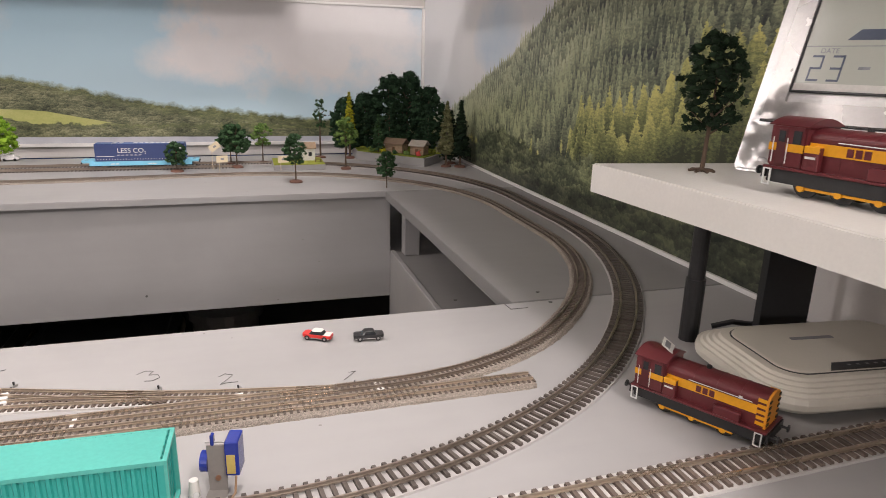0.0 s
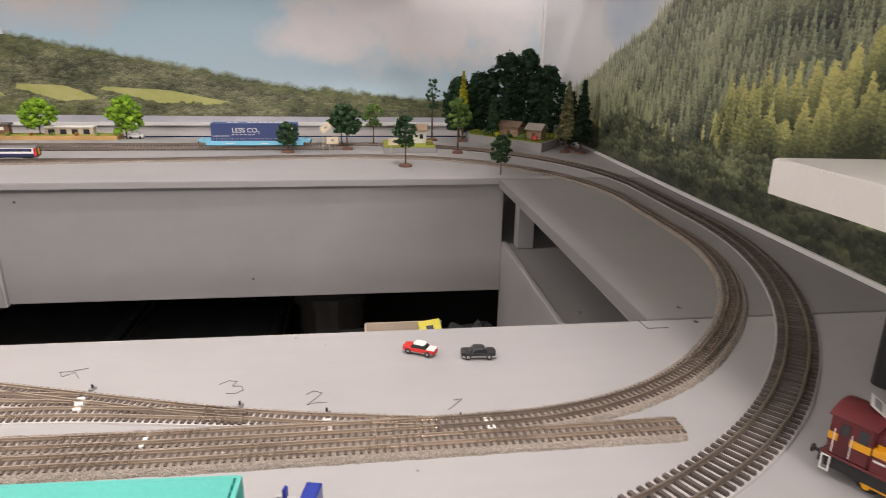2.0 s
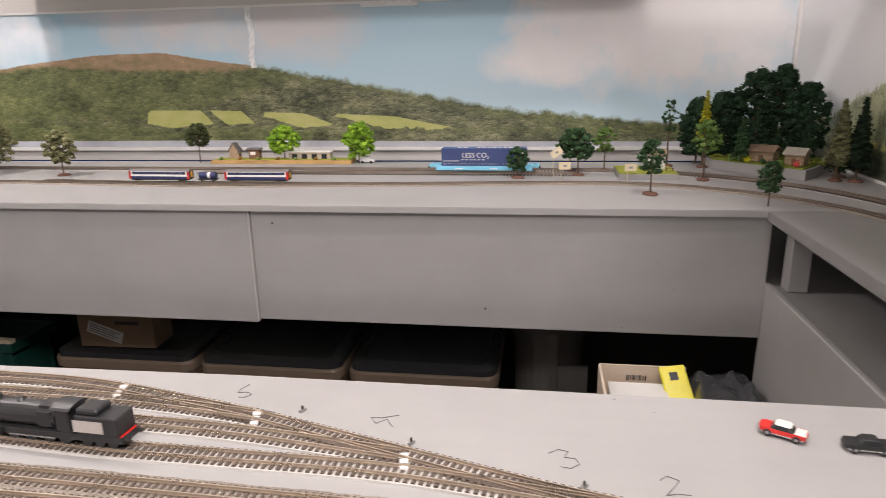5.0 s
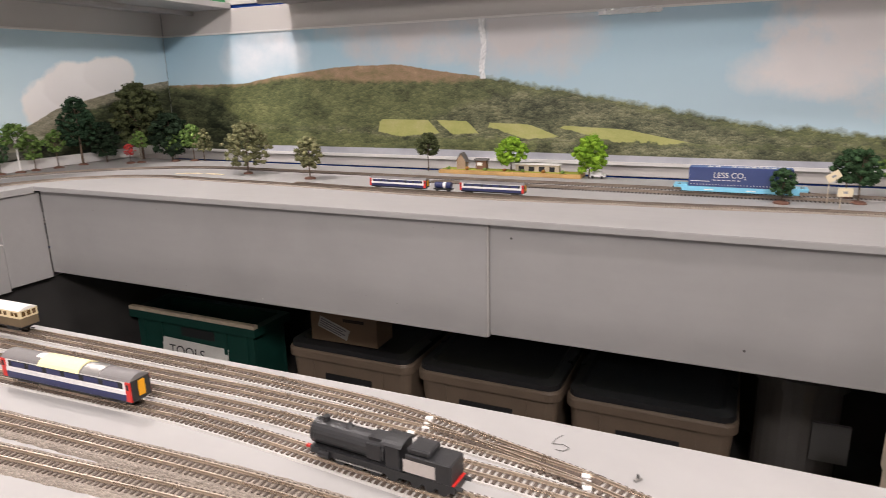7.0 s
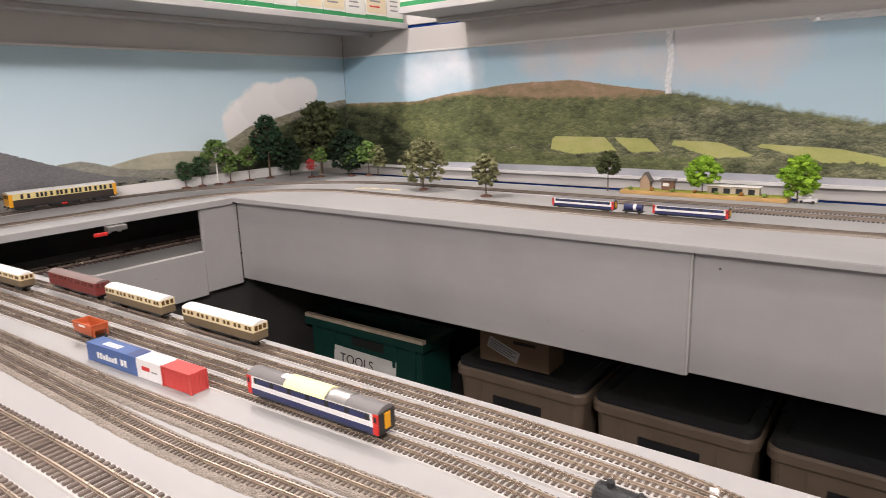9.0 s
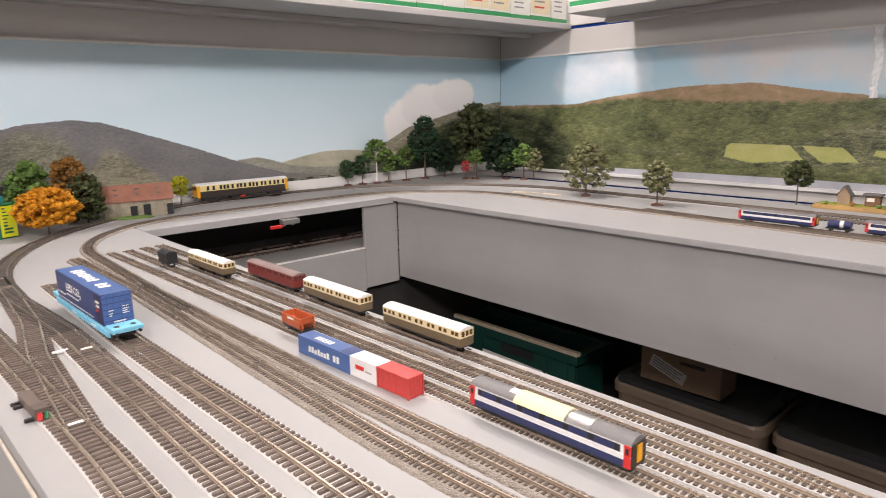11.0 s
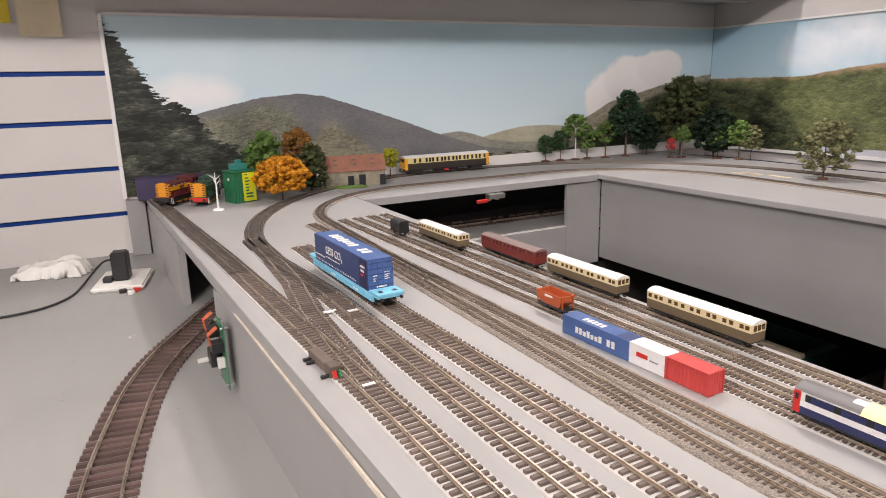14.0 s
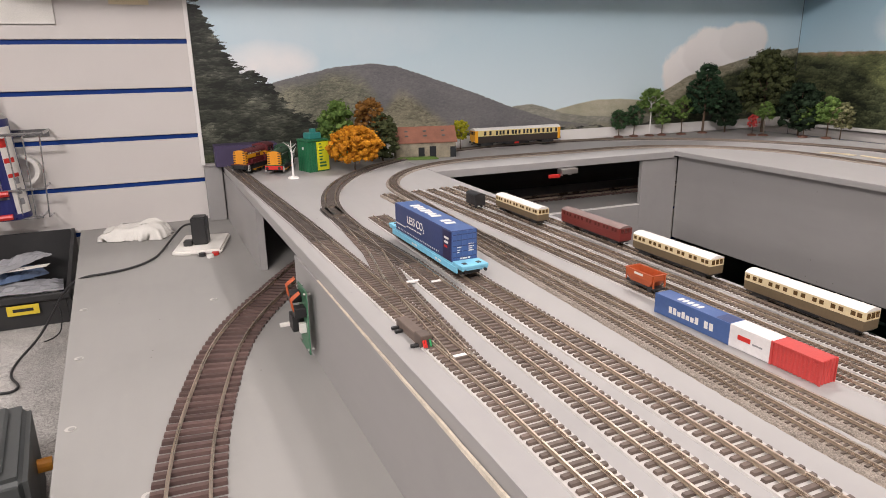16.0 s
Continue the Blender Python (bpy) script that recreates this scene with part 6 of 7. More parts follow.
tree("dark tree in the corner", -1.76, 1.775, 0.15, 0.07, "black", 0.1, lumps=70, cr=0.018, base=False)
tree("light green tree on a brown disc", -1.726, 1.755, 0.094, 0.028, "leafy", 0.34, lumps=22)
tree("green tree on a brown disc", -1.672, 1.780, 0.114, 0.038, "leafy", 0.34, lumps=30)
tree("green tree in the corner", -1.635, 1.785, 0.10, 0.030, "olive", 0.30, lumps=30, base=False)
# depot corner
tree("broad orange autumn tree", -1.748, 0.448, 0.094, 0.060, "orange", 0.24, lumps=90, cr=0.013, base=False)
tree("green tree behind the autumn tree", -1.905, 0.450, 0.140, 0.046, "leafy", 0.06, lumps=60, base=False)
tree("brown autumn tree behind", -1.885, 0.522, 0.145, 0.042, "brown", 0.06, lumps=60, base=False)
tree("dark green bush beside the barn", -1.86, 0.545, 0.112, 0.040, "oak", 0.05, lumps=46, base=False)
tree("yellow green tree beside the barn", -1.935, 0.778, 0.078, 0.025, "yellow", 0.40, lumps=28, base=False)
# north east wood
for k, (xx, yy, hh, rr) in enumerate(((0.392, 1.785, 0.150, 0.042), (0.445, 1.78, 0.165, 0.045), (0.505, 1.77, 0.215, 0.055), (0.555, 1.765, 0.225, 0.055), (0.605, 1.735, 0.185, 0.045))):
    tree("tall dark green tree of the corner wood", xx, yy, hh, rr, "dark", 0.08, lumps=80, cr=0.015, base=False)
tree("dark green conifer on the turf", 0.455, 1.66, 0.098, 0.016, "green", 0.10, kind="cone", lumps=50, cr=0.0075, base=False, z=0.022)
tree("dark green conifer on the turf", 0.490, 1.69, 0.130, 0.017, "dark", 0.20, kind="cone", lumps=44, cr=0.0075, base=False, z=0.022)
tree("dark green conifer on the turf", 0.585, 1.66, 0.110, 0.017, "dark", 0.10, kind="cone", lumps=50, cr=0.0075, base=False, z=0.022)
tree("tall olive conifer beside the loop", 0.600, 1.545, 0.160, 0.020, "olive", 0.22, kind="cone", lumps=70, cr=0.010)
tree("tall dark conifer beside the loop", 0.632, 1.535, 0.163, 0.019, "black", 0.20, kind="cone", lumps=70, cr=0.011)
tree("dark conifer beside the backdrop", 0.625, 1.59, 0.135, 0.021, "black", 0.15, kind="cone", lumps=60, cr=0.011)
# on the white shelf
tree("tall dark green tree standing on the white shelf", 0.4815, 0.468, 0.108, 0.026, "black", 0.25, lumps=66, cr=0.0066, z=0.1662, lean=0.004, base=False)
rb = bmesh.new()
for k in range(7):
    a = k * 0.9
    rod([(0.4815, 0.468, 0.168), (0.4815 + 0.010 * math.cos(a), 0.468 + 0.010 * math.sin(a), 0.1668)], 0.0011, 5, rb)
tagged(part("root_base", rb, BARK), "spread brown root base of the shelf tree", "tree base")

# ---- buildings and scenic pieces ----
STONE = paint("rubble_stone", (0.42, 0.36, 0.28), 0.8, vary=0.3, grain=700)
TIMBER = paint("brown_timber", (0.16, 0.08, 0.045), 0.7, vary=0.3)
LOG = paint("log_wall", (0.34, 0.24, 0.155), 0.7, vary=0.3)
SLATE = paint("grey_slate", (0.13, 0.12, 0.115), 0.7, vary=0.25)


def gabled(name, label, L, W, H, ridge, wall, roof, m, openings=(), cat="building", over=0.003):
    """House along local x with a pitched roof."""
    b = thing(name, label, cat, at=m)
    part("wall", profile([(-W / 2, 0), (-W / 2, H), (0, ridge - 0.001), (W / 2, H), (W / 2, 0)], -L / 2, L / 2), wall, b)
    t = 0.0016
    for s in (-1, 1):
        yo, zo = s * (W / 2 + over), H - over * (ridge - H) / (W / 2)
        part("roof_slope", profile([(0, ridge), (yo, zo), (yo, zo + t), (0, ridge + t)], -L / 2 - over, L / 2 + over), roof, b)
    for xx, w, z0, z1, mat in openings:
        for s in (-1, 1):
            part("door" if z0 < 0.002 else "window", box(xx - w / 2, xx + w / 2, s * W / 2 - 0.0006, s * W / 2 + 0.0006, z0 + 0.0002, z1), mat, b)
    return b


BARNSTONE = paint("mossy_stone", (0.26, 0.23, 0.17), 0.85, vary=0.45, grain=500, stain=60)
BARNTILE = paint("weathered_tile", (0.27, 0.115, 0.075), 0.7, vary=0.3, grain=700, stain=50)
barn = gabled("stone_barn", "long stone barn with a red tiled roof beside the loop", 0.146, 0.055, 0.040, 0.072, BARNSTONE, BARNTILE, pose(-1.885, 0.660, 0.0002, 0, 0, 79),
              [(-0.012, 0.015, 0, 0.026, GLASS), (0.016, 0.016, 0, 0.028, GLASS), (0.066, 0.014, 0, 0.026, GLASS)])
for k in range(6):
    part("skylight", box(-0.05 + 0.045 * (k % 3), -0.042 + 0.045 * (k % 3), -0.0195 + 0.009 * (k // 3), -0.0165 + 0.009 * (k // 3), 0.050 + 0.0104 * (k // 3), 0.0545 + 0.0104 * (k // 3)), SLATE, barn, "small dark roof hatch")
tagged(part("grass_verge", lofted([(0.11, 0.022, 0.009, 0.0002), (0.10, 0.016, 0.007, 0.004), (0.08, 0.006, 0.003, 0.006)]), LEAF["leafy"]), "green flock verge in front of the barn", "grass").matrix_world = pose(-1.848, 0.625, 0, 0, 0, 79)

shed = thing("green_kiosk", "dark green tin building with a yellow poster", "kiosk", at=pose(-1.802, 0.370, 0.0002, 0, 0, 20))
KGREEN = paint("kiosk_green", (0.015, 0.13, 0.055), 0.4)
part("wall", ribbed(0.046, 0.048, 0.064, 0.0, 0.006, 0.0009), KGREEN, shed)
part("roof", box(-0.025, 0.025, -0.026, 0.026, 0.064, 0.069, 0.002), KGREEN, shed)
part("roof_box", box(-0.014, 0.014, -0.014, 0.014, 0.069, 0.082, 0.001), paint("teal_tin", (0.03, 0.22, 0.20), 0.4), shed)
part("chimney_pot", box(-0.004, 0.006, -0.004, 0.006, 0.082, 0.090), paint("teal_tin", (0, 0, 0)), shed)
ps = part("poster_board", box(0.0236, 0.0250, -0.005, 0.024, 0.003, 0.064), paint("poster_yellow", (0.62, 0.62, 0.02), 0.45), shed, "yellow poster with dark lines")
for k in range(8):
    part("print_line", box(0.0250, 0.0254, 0.0, 0.006 + 0.013 * rnd.random(), 0.058 - 0.0068 * k, 0.0605 - 0.0068 * k + 0.0012 * (k > 4)), KGREEN, ps)
part("clock_face", cyl(0.0035, 0.001, (0.0, -0.0245, 0.050), (90, 0, 0), 16), CARD, shed)

dead = thing("bare_white_tree", "bare white plastic tree on a white base", "tree", at=pose(-1.722, 0.311, 0.0))
part("trunk", trunk_mesh(0.088, 0.0022, random.Random(4), 6, 0.018, 0.045), M["white"], dead)
part("base_disc", lofted([(0.030, 0.022, 0.010, 0.0002), (0.028, 0.020, 0.009, 0.002), (0.010, 0.010, 0.004, 0.004)]), M["white"], dead)

# station at the back
plat = thing("station_base", "flat station base with yellow gravel and grass", "platform", at=pose(-0.615, 1.770, 0))
part("platform", box(-0.185, 0.185, -0.022, 0.028, 0.0002, 0.009, 0.0006), paint("ochre_gravel", (0.42, 0.26, 0.10), 0.85, vary=0.3, grain=900), plat)
part("lawn", box(-0.18, 0.18, -0.008, 0.0275, 0.009, 0.0102), LEAF["grass"], plat, "yellow green grass strip")
gabled("brick_hut", "tiny stone hut with an arched door", 0.020, 0.024, 0.022, 0.040, LOG, SLATE, pose(-0.745, 1.778, 0.0103, 0, 0, 90), [(0.0, 0.006, 0, 0.014, GLASS)])
sh = thing("signal_hut", "tiny brick hut with a dark flat roof", "building", at=pose(-0.692, 1.78, 0.0103))
part("wall", box(-0.014, 0.014, -0.008, 0.008, 0, 0.022), TIMBER, sh)
part("roof", box(-0.018, 0.018, -0.011, 0.011, 0.022, 0.027, 0.001), SLATE, sh)
part("window", box(-0.010, 0.004, -0.0086, -0.0078, 0.010, 0.018), CARD, sh)
lw = thing("low_station_building", "low pale station building with dark openings", "building", at=pose(-0.545, 1.782, 0.0103))
part("wall", box(-0.055, 0.055, -0.009, 0.009, 0, 0.016), STONE, lw)
part("roof", box(-0.058, 0.058, -0.012, 0.012, 0.016, 0.019, 0.0008), TANK_W, lw)
for k in range(4):
    part("opening", box(-0.046 + 0.026 * k, -0.032 + 0.026 * k, -0.0096, -0.0088, 0.0005, 0.012), GLASS, lw)
for k in range(7):
    b = bmesh.new()
    clump(b, (0, 0, 0.004), 0.006, rnd)
    tagged(part("low_bush", b, LEAF["brown" if k % 2 else "leafy"]), "small bush on the station base", "bush", "station bushes").matrix_world = pose(-0.775 + 0.05 * k, 1.757 + 0.004 * (k % 2), 0.0095)
cars = thing("white_model_van", "small white model van behind the tracks", "model car", at=pose(-0.395, 1.775, 0.0002, 0, 0, 0))
part("body", box(-0.018, 0.018, -0.008, 0.008, 0.003, 0.010, 0.001), WHITE_E, cars)
part("cabin", box(-0.012, 0.009, -0.0075, 0.0075, 0.010, 0.0155, 0.001), WHITE_E, cars)
for a in (-1, 1):
    for s in (-1, 1):
        part("wheel", cyl(0.0032, 0.002, (a * 0.011, s * 0.0072, 0.0032), (90, 0, 0), 12), M["black"], cars)

# picnic patch with a white hut
pt = thing("scenic_patch", "raised scenic patch with yellow grass", "scenic base", at=pose(0.250, 1.595, 0))
part("base", box(-0.058, 0.058, -0.050, 0.056, 0.0002, 0.012, 0.0006), M["panel"], pt)
part("turf", box(-0.0575, 0.0575, -0.0495, 0.0555, 0.012, 0.0135), LEAF["grass"], pt)
gabled("white_hut", "small white hut with a brown roof on the patch", 0.030, 0.026, 0.030, 0.040, CARD, LOG, pose(0.275, 1.612, 0.0137, 0, 0, 0), [(0.004, 0.008, 0.010, 0.020, GLASS)])
tb = thing("picnic_table", "tiny dark picnic table on the patch", "table", at=pose(0.295, 1.575, 0.0137))
part("top", box(-0.008, 0.008, -0.004, 0.004, 0.006, 0.0068), TIMBER, tb)
for a in (-1, 1):
    part("leg", box(a * 0.006 - 0.0006, a * 0.006 + 0.0006, -0.003, 0.003, 0, 0.006), TIMBER, tb)

# cabin diorama
dio = thing("cabin_diorama", "grass covered diorama block with a grey edge", "scenic base", at=pose(0, 0, 0))
outl = [(0.405, 1.700), (0.470, 1.625), (0.545, 1.545), (0.590, 1.600), (0.640, 1.68), (0.640, 1.795), (0.41, 1.795)]
part("block", prism(outl, 0.0002, 0.020, 0.0), M["panel"], dio)
gm = prism([(0.41, 1.705), (0.473, 1.633), (0.545, 1.556), (0.583, 1.603), (0.632, 1.683), (0.632, 1.79), (0.415, 1.79)], 0.020, 0.0225)
rg = random.Random(11)
for _ in range(130):
    f, g = rg.random(), rg.random()
    clump(gm, (0.425 + 0.19 * f, 1.735 - 0.15 * f + g * 0.05, 0.0225 + 0.002), rg.uniform(0.002, 0.005), rg, 0.6)
part("turf", gm, LEAF["grass"], dio, "clumpy yellow green turf")


def cabin(x, y, rz, L, roof):
    c = thing("log_cabin", "log cabin with a pale shingle roof on the diorama", "building", "log cabins", at=pose(x, y, 0.0226, 0, 0, rz))
    for s in (-1, 1):
        for k in range(6):
            part("log", cyl(0.0019, L, (0, s * 0.0135, 0.0019 + 0.0036 * k), (0, 90, 0), 8), LOG, c)
            part("log", cyl(0.0019, 0.028, (s * (L / 2 - 0.002), 0, 0.0019 + 0.0036 * k), (90, 0, 0), 8), LOG, c)
    part("door", box(-0.004, 0.004, -0.0162, -0.0150, 0.0004, 0.015), TIMBER, c)
    for s in (-1, 1):
        part("roof_slope", profile([(0, 0.034), (s * 0.020, 0.0215), (s * 0.020, 0.0232), (0, 0.0357)], -L / 2 - 0.004, L / 2 + 0.004), roof, c)
    return c


cabin(0.500, 1.655, -40, 0.050, paint("brown_shingle", (0.20, 0.135, 0.09), 0.8, vary=0.3))
cabin(0.548, 1.605, -40, 0.036, paint("pale_shingle", (0.36, 0.32, 0.27), 0.8, vary=0.3))
for k in range(5):
    b = bmesh.new()
    clump(b, (0, 0, 0.005), 0.008, rnd)
    leaf_bits(b, (0, 0, 0.005), 0.008, 20, 0.002, rnd)
    tagged(part("low_bush", b, LEAF[("leafy", "yellow", "green", "leafy", "red")[k]]), "small flowering bush on the diorama", "bush", "diorama bushes").matrix_world = pose(0.442 + 0.024 * k, 1.672 - 0.024 * k, 0.0226)


# cream number cards on sticks
def sign(x, y, hgt, tilt):
    s = thing("card_sign", "cream paper card on a thin stick", "sign", "number cards", at=pose(x, y, 0, 0, 0, 8))
    part("stick", rod([(0, 0, 0), (0, 0, hgt)], 0.0007, 5), M["wood"], s)
    c = part("card", box(-0.012, 0.012, -0.0003, 0.0003, -0.0075, 0.0075), CREAM_CARD, s)
    c.matrix_local = pose(0.006, -0.001, hgt, 0, tilt, 0)
    part("ink_bar", box(-0.003, 0.004, -0.0006, -0.0003, -0.002, 0.002), GREY_INK, c)


sign(0.076, 1.535, 0.030, 0)
sign(0.060, 1.575, 0.052, -35)
sign(0.207, 1.540, 0.026, 0)
for k, (xx, yy, rz) in enumerate(((-1.445, 1.545, 4), (-1.375, 1.553, -3), (-1.46, 1.54, 30))):
    tagged(part("paper_strip", box(-0.030, 0.030, -0.006, 0.006, 0.0003, 0.0016), CREAM_CARD), "strip of pale card lying on the board", "card strip", "card strips").matrix_world = pose(xx, yy, 0, 0, 0, rz)


# ---- small things on the front board ----
def toy_car(label, m, body, roofm, bonnet):
    c = thing("toy_car", label, "toy car", "toy cars on the board", at=m)
    part("body", lofted([(0.0265, 0.0104, 0.003, 0.0018), (0.0275, 0.0112, 0.0032, 0.0036), (0.0272, 0.0108, 0.003, 0.0056)]), body, c)
    part("cabin", lofted([(0.0145, 0.0098, 0.002, 0.0054), (0.0095, 0.0082, 0.002, 0.0085)]), GLASS, c, "dark glazed cabin")
    part("roof", lofted([(0.0098, 0.0084, 0.002, 0.0084), (0.0090, 0.0076, 0.002, 0.0090)]), roofm, c)
    part("bonnet", box(0.0065, 0.0130, -0.0046, 0.0046, 0.0054, 0.0059, 0.0002), bonnet, c)
    part("sill", box(-0.0125, 0.0125, -0.0055, 0.0055, 0.0018, 0.0030, 0.0003), M["metal"], c)
    for a in (-1, 1):
        for s in (-1, 1):
            w = part("wheel", cyl(0.0024, 0.0016, (a * 0.0082, s * 0.0050, 0.0024), (90, 0, 0), 14), M["black"], c)
            part("hub", cyl(0.0011, 0.0018, (a * 0.0082, s * 0.0050, 0.0024), (90, 0, 0), 10), M["metal"], w)
    return c


toy_car("red and white toy rally car with blue stripes", pose(0.187, 0.588, 0.0002, 0, 0, -28), RED, CARD, CARD)
toy_car("black toy saloon car", pose(0.2315, 0.577, 0.0002, 0, 0, -4), M["black"], M["black"], M["black"])

sv = thing("servo_motor", "blue servo in a grey metal bracket with a white plug", "servo", at=pose(0.108, 0.383, 0.0002, 0, 0, -12))
SBLUE = paint("translucent_blue_plastic", (0.018, 0.035, 0.25), 0.2)
part("bracket", box(-0.0055, 0.0050, -0.0012, 0.0002, 0.0, 0.031, 0.0003), paint("grey_bracket", (0.22, 0.20, 0.185), 0.5), sv)
part("bracket_foot", box(-0.0060, 0.0055, -0.012, 0.0, 0.0, 0.0014), paint("grey_bracket", (0, 0, 0)), sv)
part("case", box(0.0052, 0.0130, -0.004, 0.010, 0.0125, 0.0345, 0.0006), SBLUE, sv)
part("gear_case", cyl(0.0062, 0.0042, (-0.0076, 0.003, 0.0185), (0, 90, 0), 20), SBLUE, sv)
part("circuit", box(0.0062, 0.0110, -0.0046, -0.0040, 0.0145, 0.0265), paint("pcb_gold", (0.45, 0.34, 0.10), 0.4), sv)
part("arm", box(-0.0030, -0.0010, -0.002, 0.002, 0.031, 0.038, 0.0006), SBLUE, sv)
part("spindle", rod([(-0.006, 0, 0.0325), (0.0055, 0, 0.0325)], 0.0006, 6), M["metal"], sv)
part("cable", rod([(0.011, -0.004, 0.0125), (0.0115, -0.010, 0.006), (0.008, -0.016, 0.0015), (0.002, -0.020, 0.001)], 0.0007, 6), paint("tan_wire", (0.22, 0.13, 0.07), 0.5), sv)
part("plug", cyl(0.0034, 0.012, (-0.0125, -0.006, 0.0062), seg=14, r2=0.0026), CARD, sv)
part("screw", cyl(0.0019, 0.0012, (-0.0105, -0.0095, 0.0044), (60, 0, 0), 12), M["metal"], sv)
part("screw", cyl(0.0016, 0.0012, (0.0002, -0.0016, 0.010), (90, 0, 0), 12), paint("copper_screw", (0.45, 0.25, 0.16), 0.35, metal=0.7), sv)

pm = thing("point_motor", "dark brown point motor box beside the crossing", "point motor", at=pose(-0.872, 0.2655, 0.0002, 0, 0, 4))
part("case", box(-0.026, 0.026, -0.005, 0.005, 0.0, 0.0085, 0.0006), M["sleeper_oo"], pm)
part("end_block", box(0.014, 0.027, -0.0052, 0.0052, 0.0, 0.0105, 0.0006), M["sleeper_oo"], pm)
for xx in (-0.020, -0.012, 0.022):
    part("lug", box(xx - 0.0016, xx + 0.0016, -0.012, -0.005, 0.0, 0.0028, 0.0004), M["black"], pm)
for k, mm in enumerate((RED, RED, M["black"], paint("green_wire", (0.03, 0.25, 0.08), 0.4))):
    part("wire", rod([(0.0272, -0.003 + 0.002 * k, 0.0062), (0.033, -0.0045 + 0.002 * k, 0.0032)], 0.0009, 6), mm, pm)


# hand-written numerals by the points
PENCIL = paint("pencil_grey", (0.10, 0.095, 0.09), 0.7)
STROKES = {"one": [(-0.2, 0.25), (0.05, 0.5), (-0.05, -0.5)],
           "two": [(-0.3, 0.3), (0.0, 0.5), (0.3, 0.25), (0.0, -0.1), (-0.35, -0.45), (0.0, -0.4), (0.4, -0.5)],
           "three": [(-0.45, 0.35), (-0.1, 0.55), (0.2, 0.4), (0.0, 0.1), (0.35, 0.0), (0.4, -0.3), (0.1, -0.5), (-0.2, -0.4)],
           "four": [(0.45, 0.35), (-0.1, 0.05), (-0.5, 0.0), (-0.2, -0.35), (0.1, 0.0), (0.45, -0.45)],
           "five": [(0.1, 0.55), (-0.15, 0.25), (-0.25, -0.05), (0.1, -0.05), (0.3, -0.25), (0.1, -0.45), (-0.15, -0.4)]}
for body, xx, yy, rz, sz in (("one", 0.204, 0.509, -35, 0.017), ("two", 0.109, 0.527, 10, 0.018), ("three", 0.050, 0.546, 10, 0.019), ("four", -0.069, 0.579, -5, 0.019), ("five", -0.181, 0.605, 15, 0.020)):
    bm = rod([(px * sz, py * sz, 0.0002) for px, py in STROKES[body]], 0.00022, 5)
    ob = tagged(part("pencil_numeral", bm, PENCIL), "pencilled numeral beside a set of points", "numeral", "point numerals")
    ob.matrix_world = pose(xx, yy, 0.0003, 0, 0, rz)

# white joint marks and point levers
for k, (xx, yy, rz) in enumerate(((-0.272, 0.592, 15), (-0.155, 0.566, 15), (-0.045, 0.529, 12), (0.010, 0.483, 5), (0.120, 0.487, 10), (-0.276, 0.570, 8), (0.222, 0.482, 5))):
    m1 = thing("joint_mark", "white painted joint patch across the track", "paint mark", "white joint marks", at=pose(xx, yy, 0, 0, 0, rz))
    for a in (-1, 0, 1):
        part("patch", box(-0.0026, 0.0026, a * 0.0062 - 0.0020, a * 0.0062 + 0.0020, 0.0010, 0.0036, 0.0004), M["white"], m1)
for k, (xx, yy, rz) in enumerate(((-0.128, 0.583, 60), (-0.045, 0.552, 60), (0.060, 0.520, 60), (0.205, 0.492, 60), (0.118, 0.506, 60))):
    lv2 = thing("point_lever", "tiny black point lever at the track side", "point lever", "point levers", at=pose(xx, yy, 0, 0, 0, rz))
    part("base", box(-0.0028, 0.0028, -0.0011, 0.0011, 0.0002, 0.0018, 0.0002), M["metal"], lv2)
    part("post", box(-0.0005, 0.0005, -0.0005, 0.0005, 0.0018, 0.0045), M["black"], lv2)
for xx, yy in ((-1.0, 0.3115), (-0.815, 0.2855), (-0.99, 0.335)):
    tagged(part("track_joint", box(-0.0022, 0.0022, -0.0072, 0.0072, 0.0014, 0.0036, 0.0004), M["white"]), "white painted patch between the rails", "paint mark", "white joint marks").matrix_world = pose(xx, yy, 0, 0, 0, 3)

# circuit board on the front panel
pc = thing("circuit_board", "green circuit board with connectors and orange wires", "circuit board", at=pose(-1.135, 0.2215, -0.062, 90, 0, 2.4))
PCB = paint("pcb_green", (0.07, 0.19, 0.11), 0.35)
part("board", box(-0.020, 0.024, -0.050, 0.030, 0.0045, 0.0062), PCB, pc)
for a, b in ((-0.016, -0.045), (0.02, -0.045), (0.02, 0.026), (-0.016, 0.026)):
    part("standoff", cyl(0.0018, 0.0085, (a, b, 0.0042), seg=10), M["metal"], pc)
for k in range(2):
    part("connector", box(-0.016 + 0.022 * k, 0.000 + 0.022 * k, 0.010 - 0.012 * k, 0.022 - 0.012 * k, 0.0062, 0.020, 0.0006), M["black"], pc)
    for q in range(4):
        part("wire", rod([(-0.014 + 0.022 * k + 0.003 * q, 0.018 - 0.012 * k, 0.020), (-0.012 + 0.022 * k + 0.0028 * q, 0.032 - 0.012 * k, 0.022), (-0.010 + 0.022 * k + 0.0028 * q, 0.040 - 0.012 * k, 0.012)], 0.0007, 5), paint("orange_wire", (0.50, 0.10, 0.03), 0.4), pc)
part("switch_block", box(-0.018, 0.004, -0.026, -0.006, 0.0062, 0.020, 0.0006), M["black"], pc)
part("switch_lever", box(-0.020, -0.014, -0.024, -0.020, 0.020, 0.032, 0.0004), CARD, pc)
part("white_socket", box(0.008, 0.016, -0.024, -0.012, 0.0062, 0.014, 0.0004), CARD, pc)

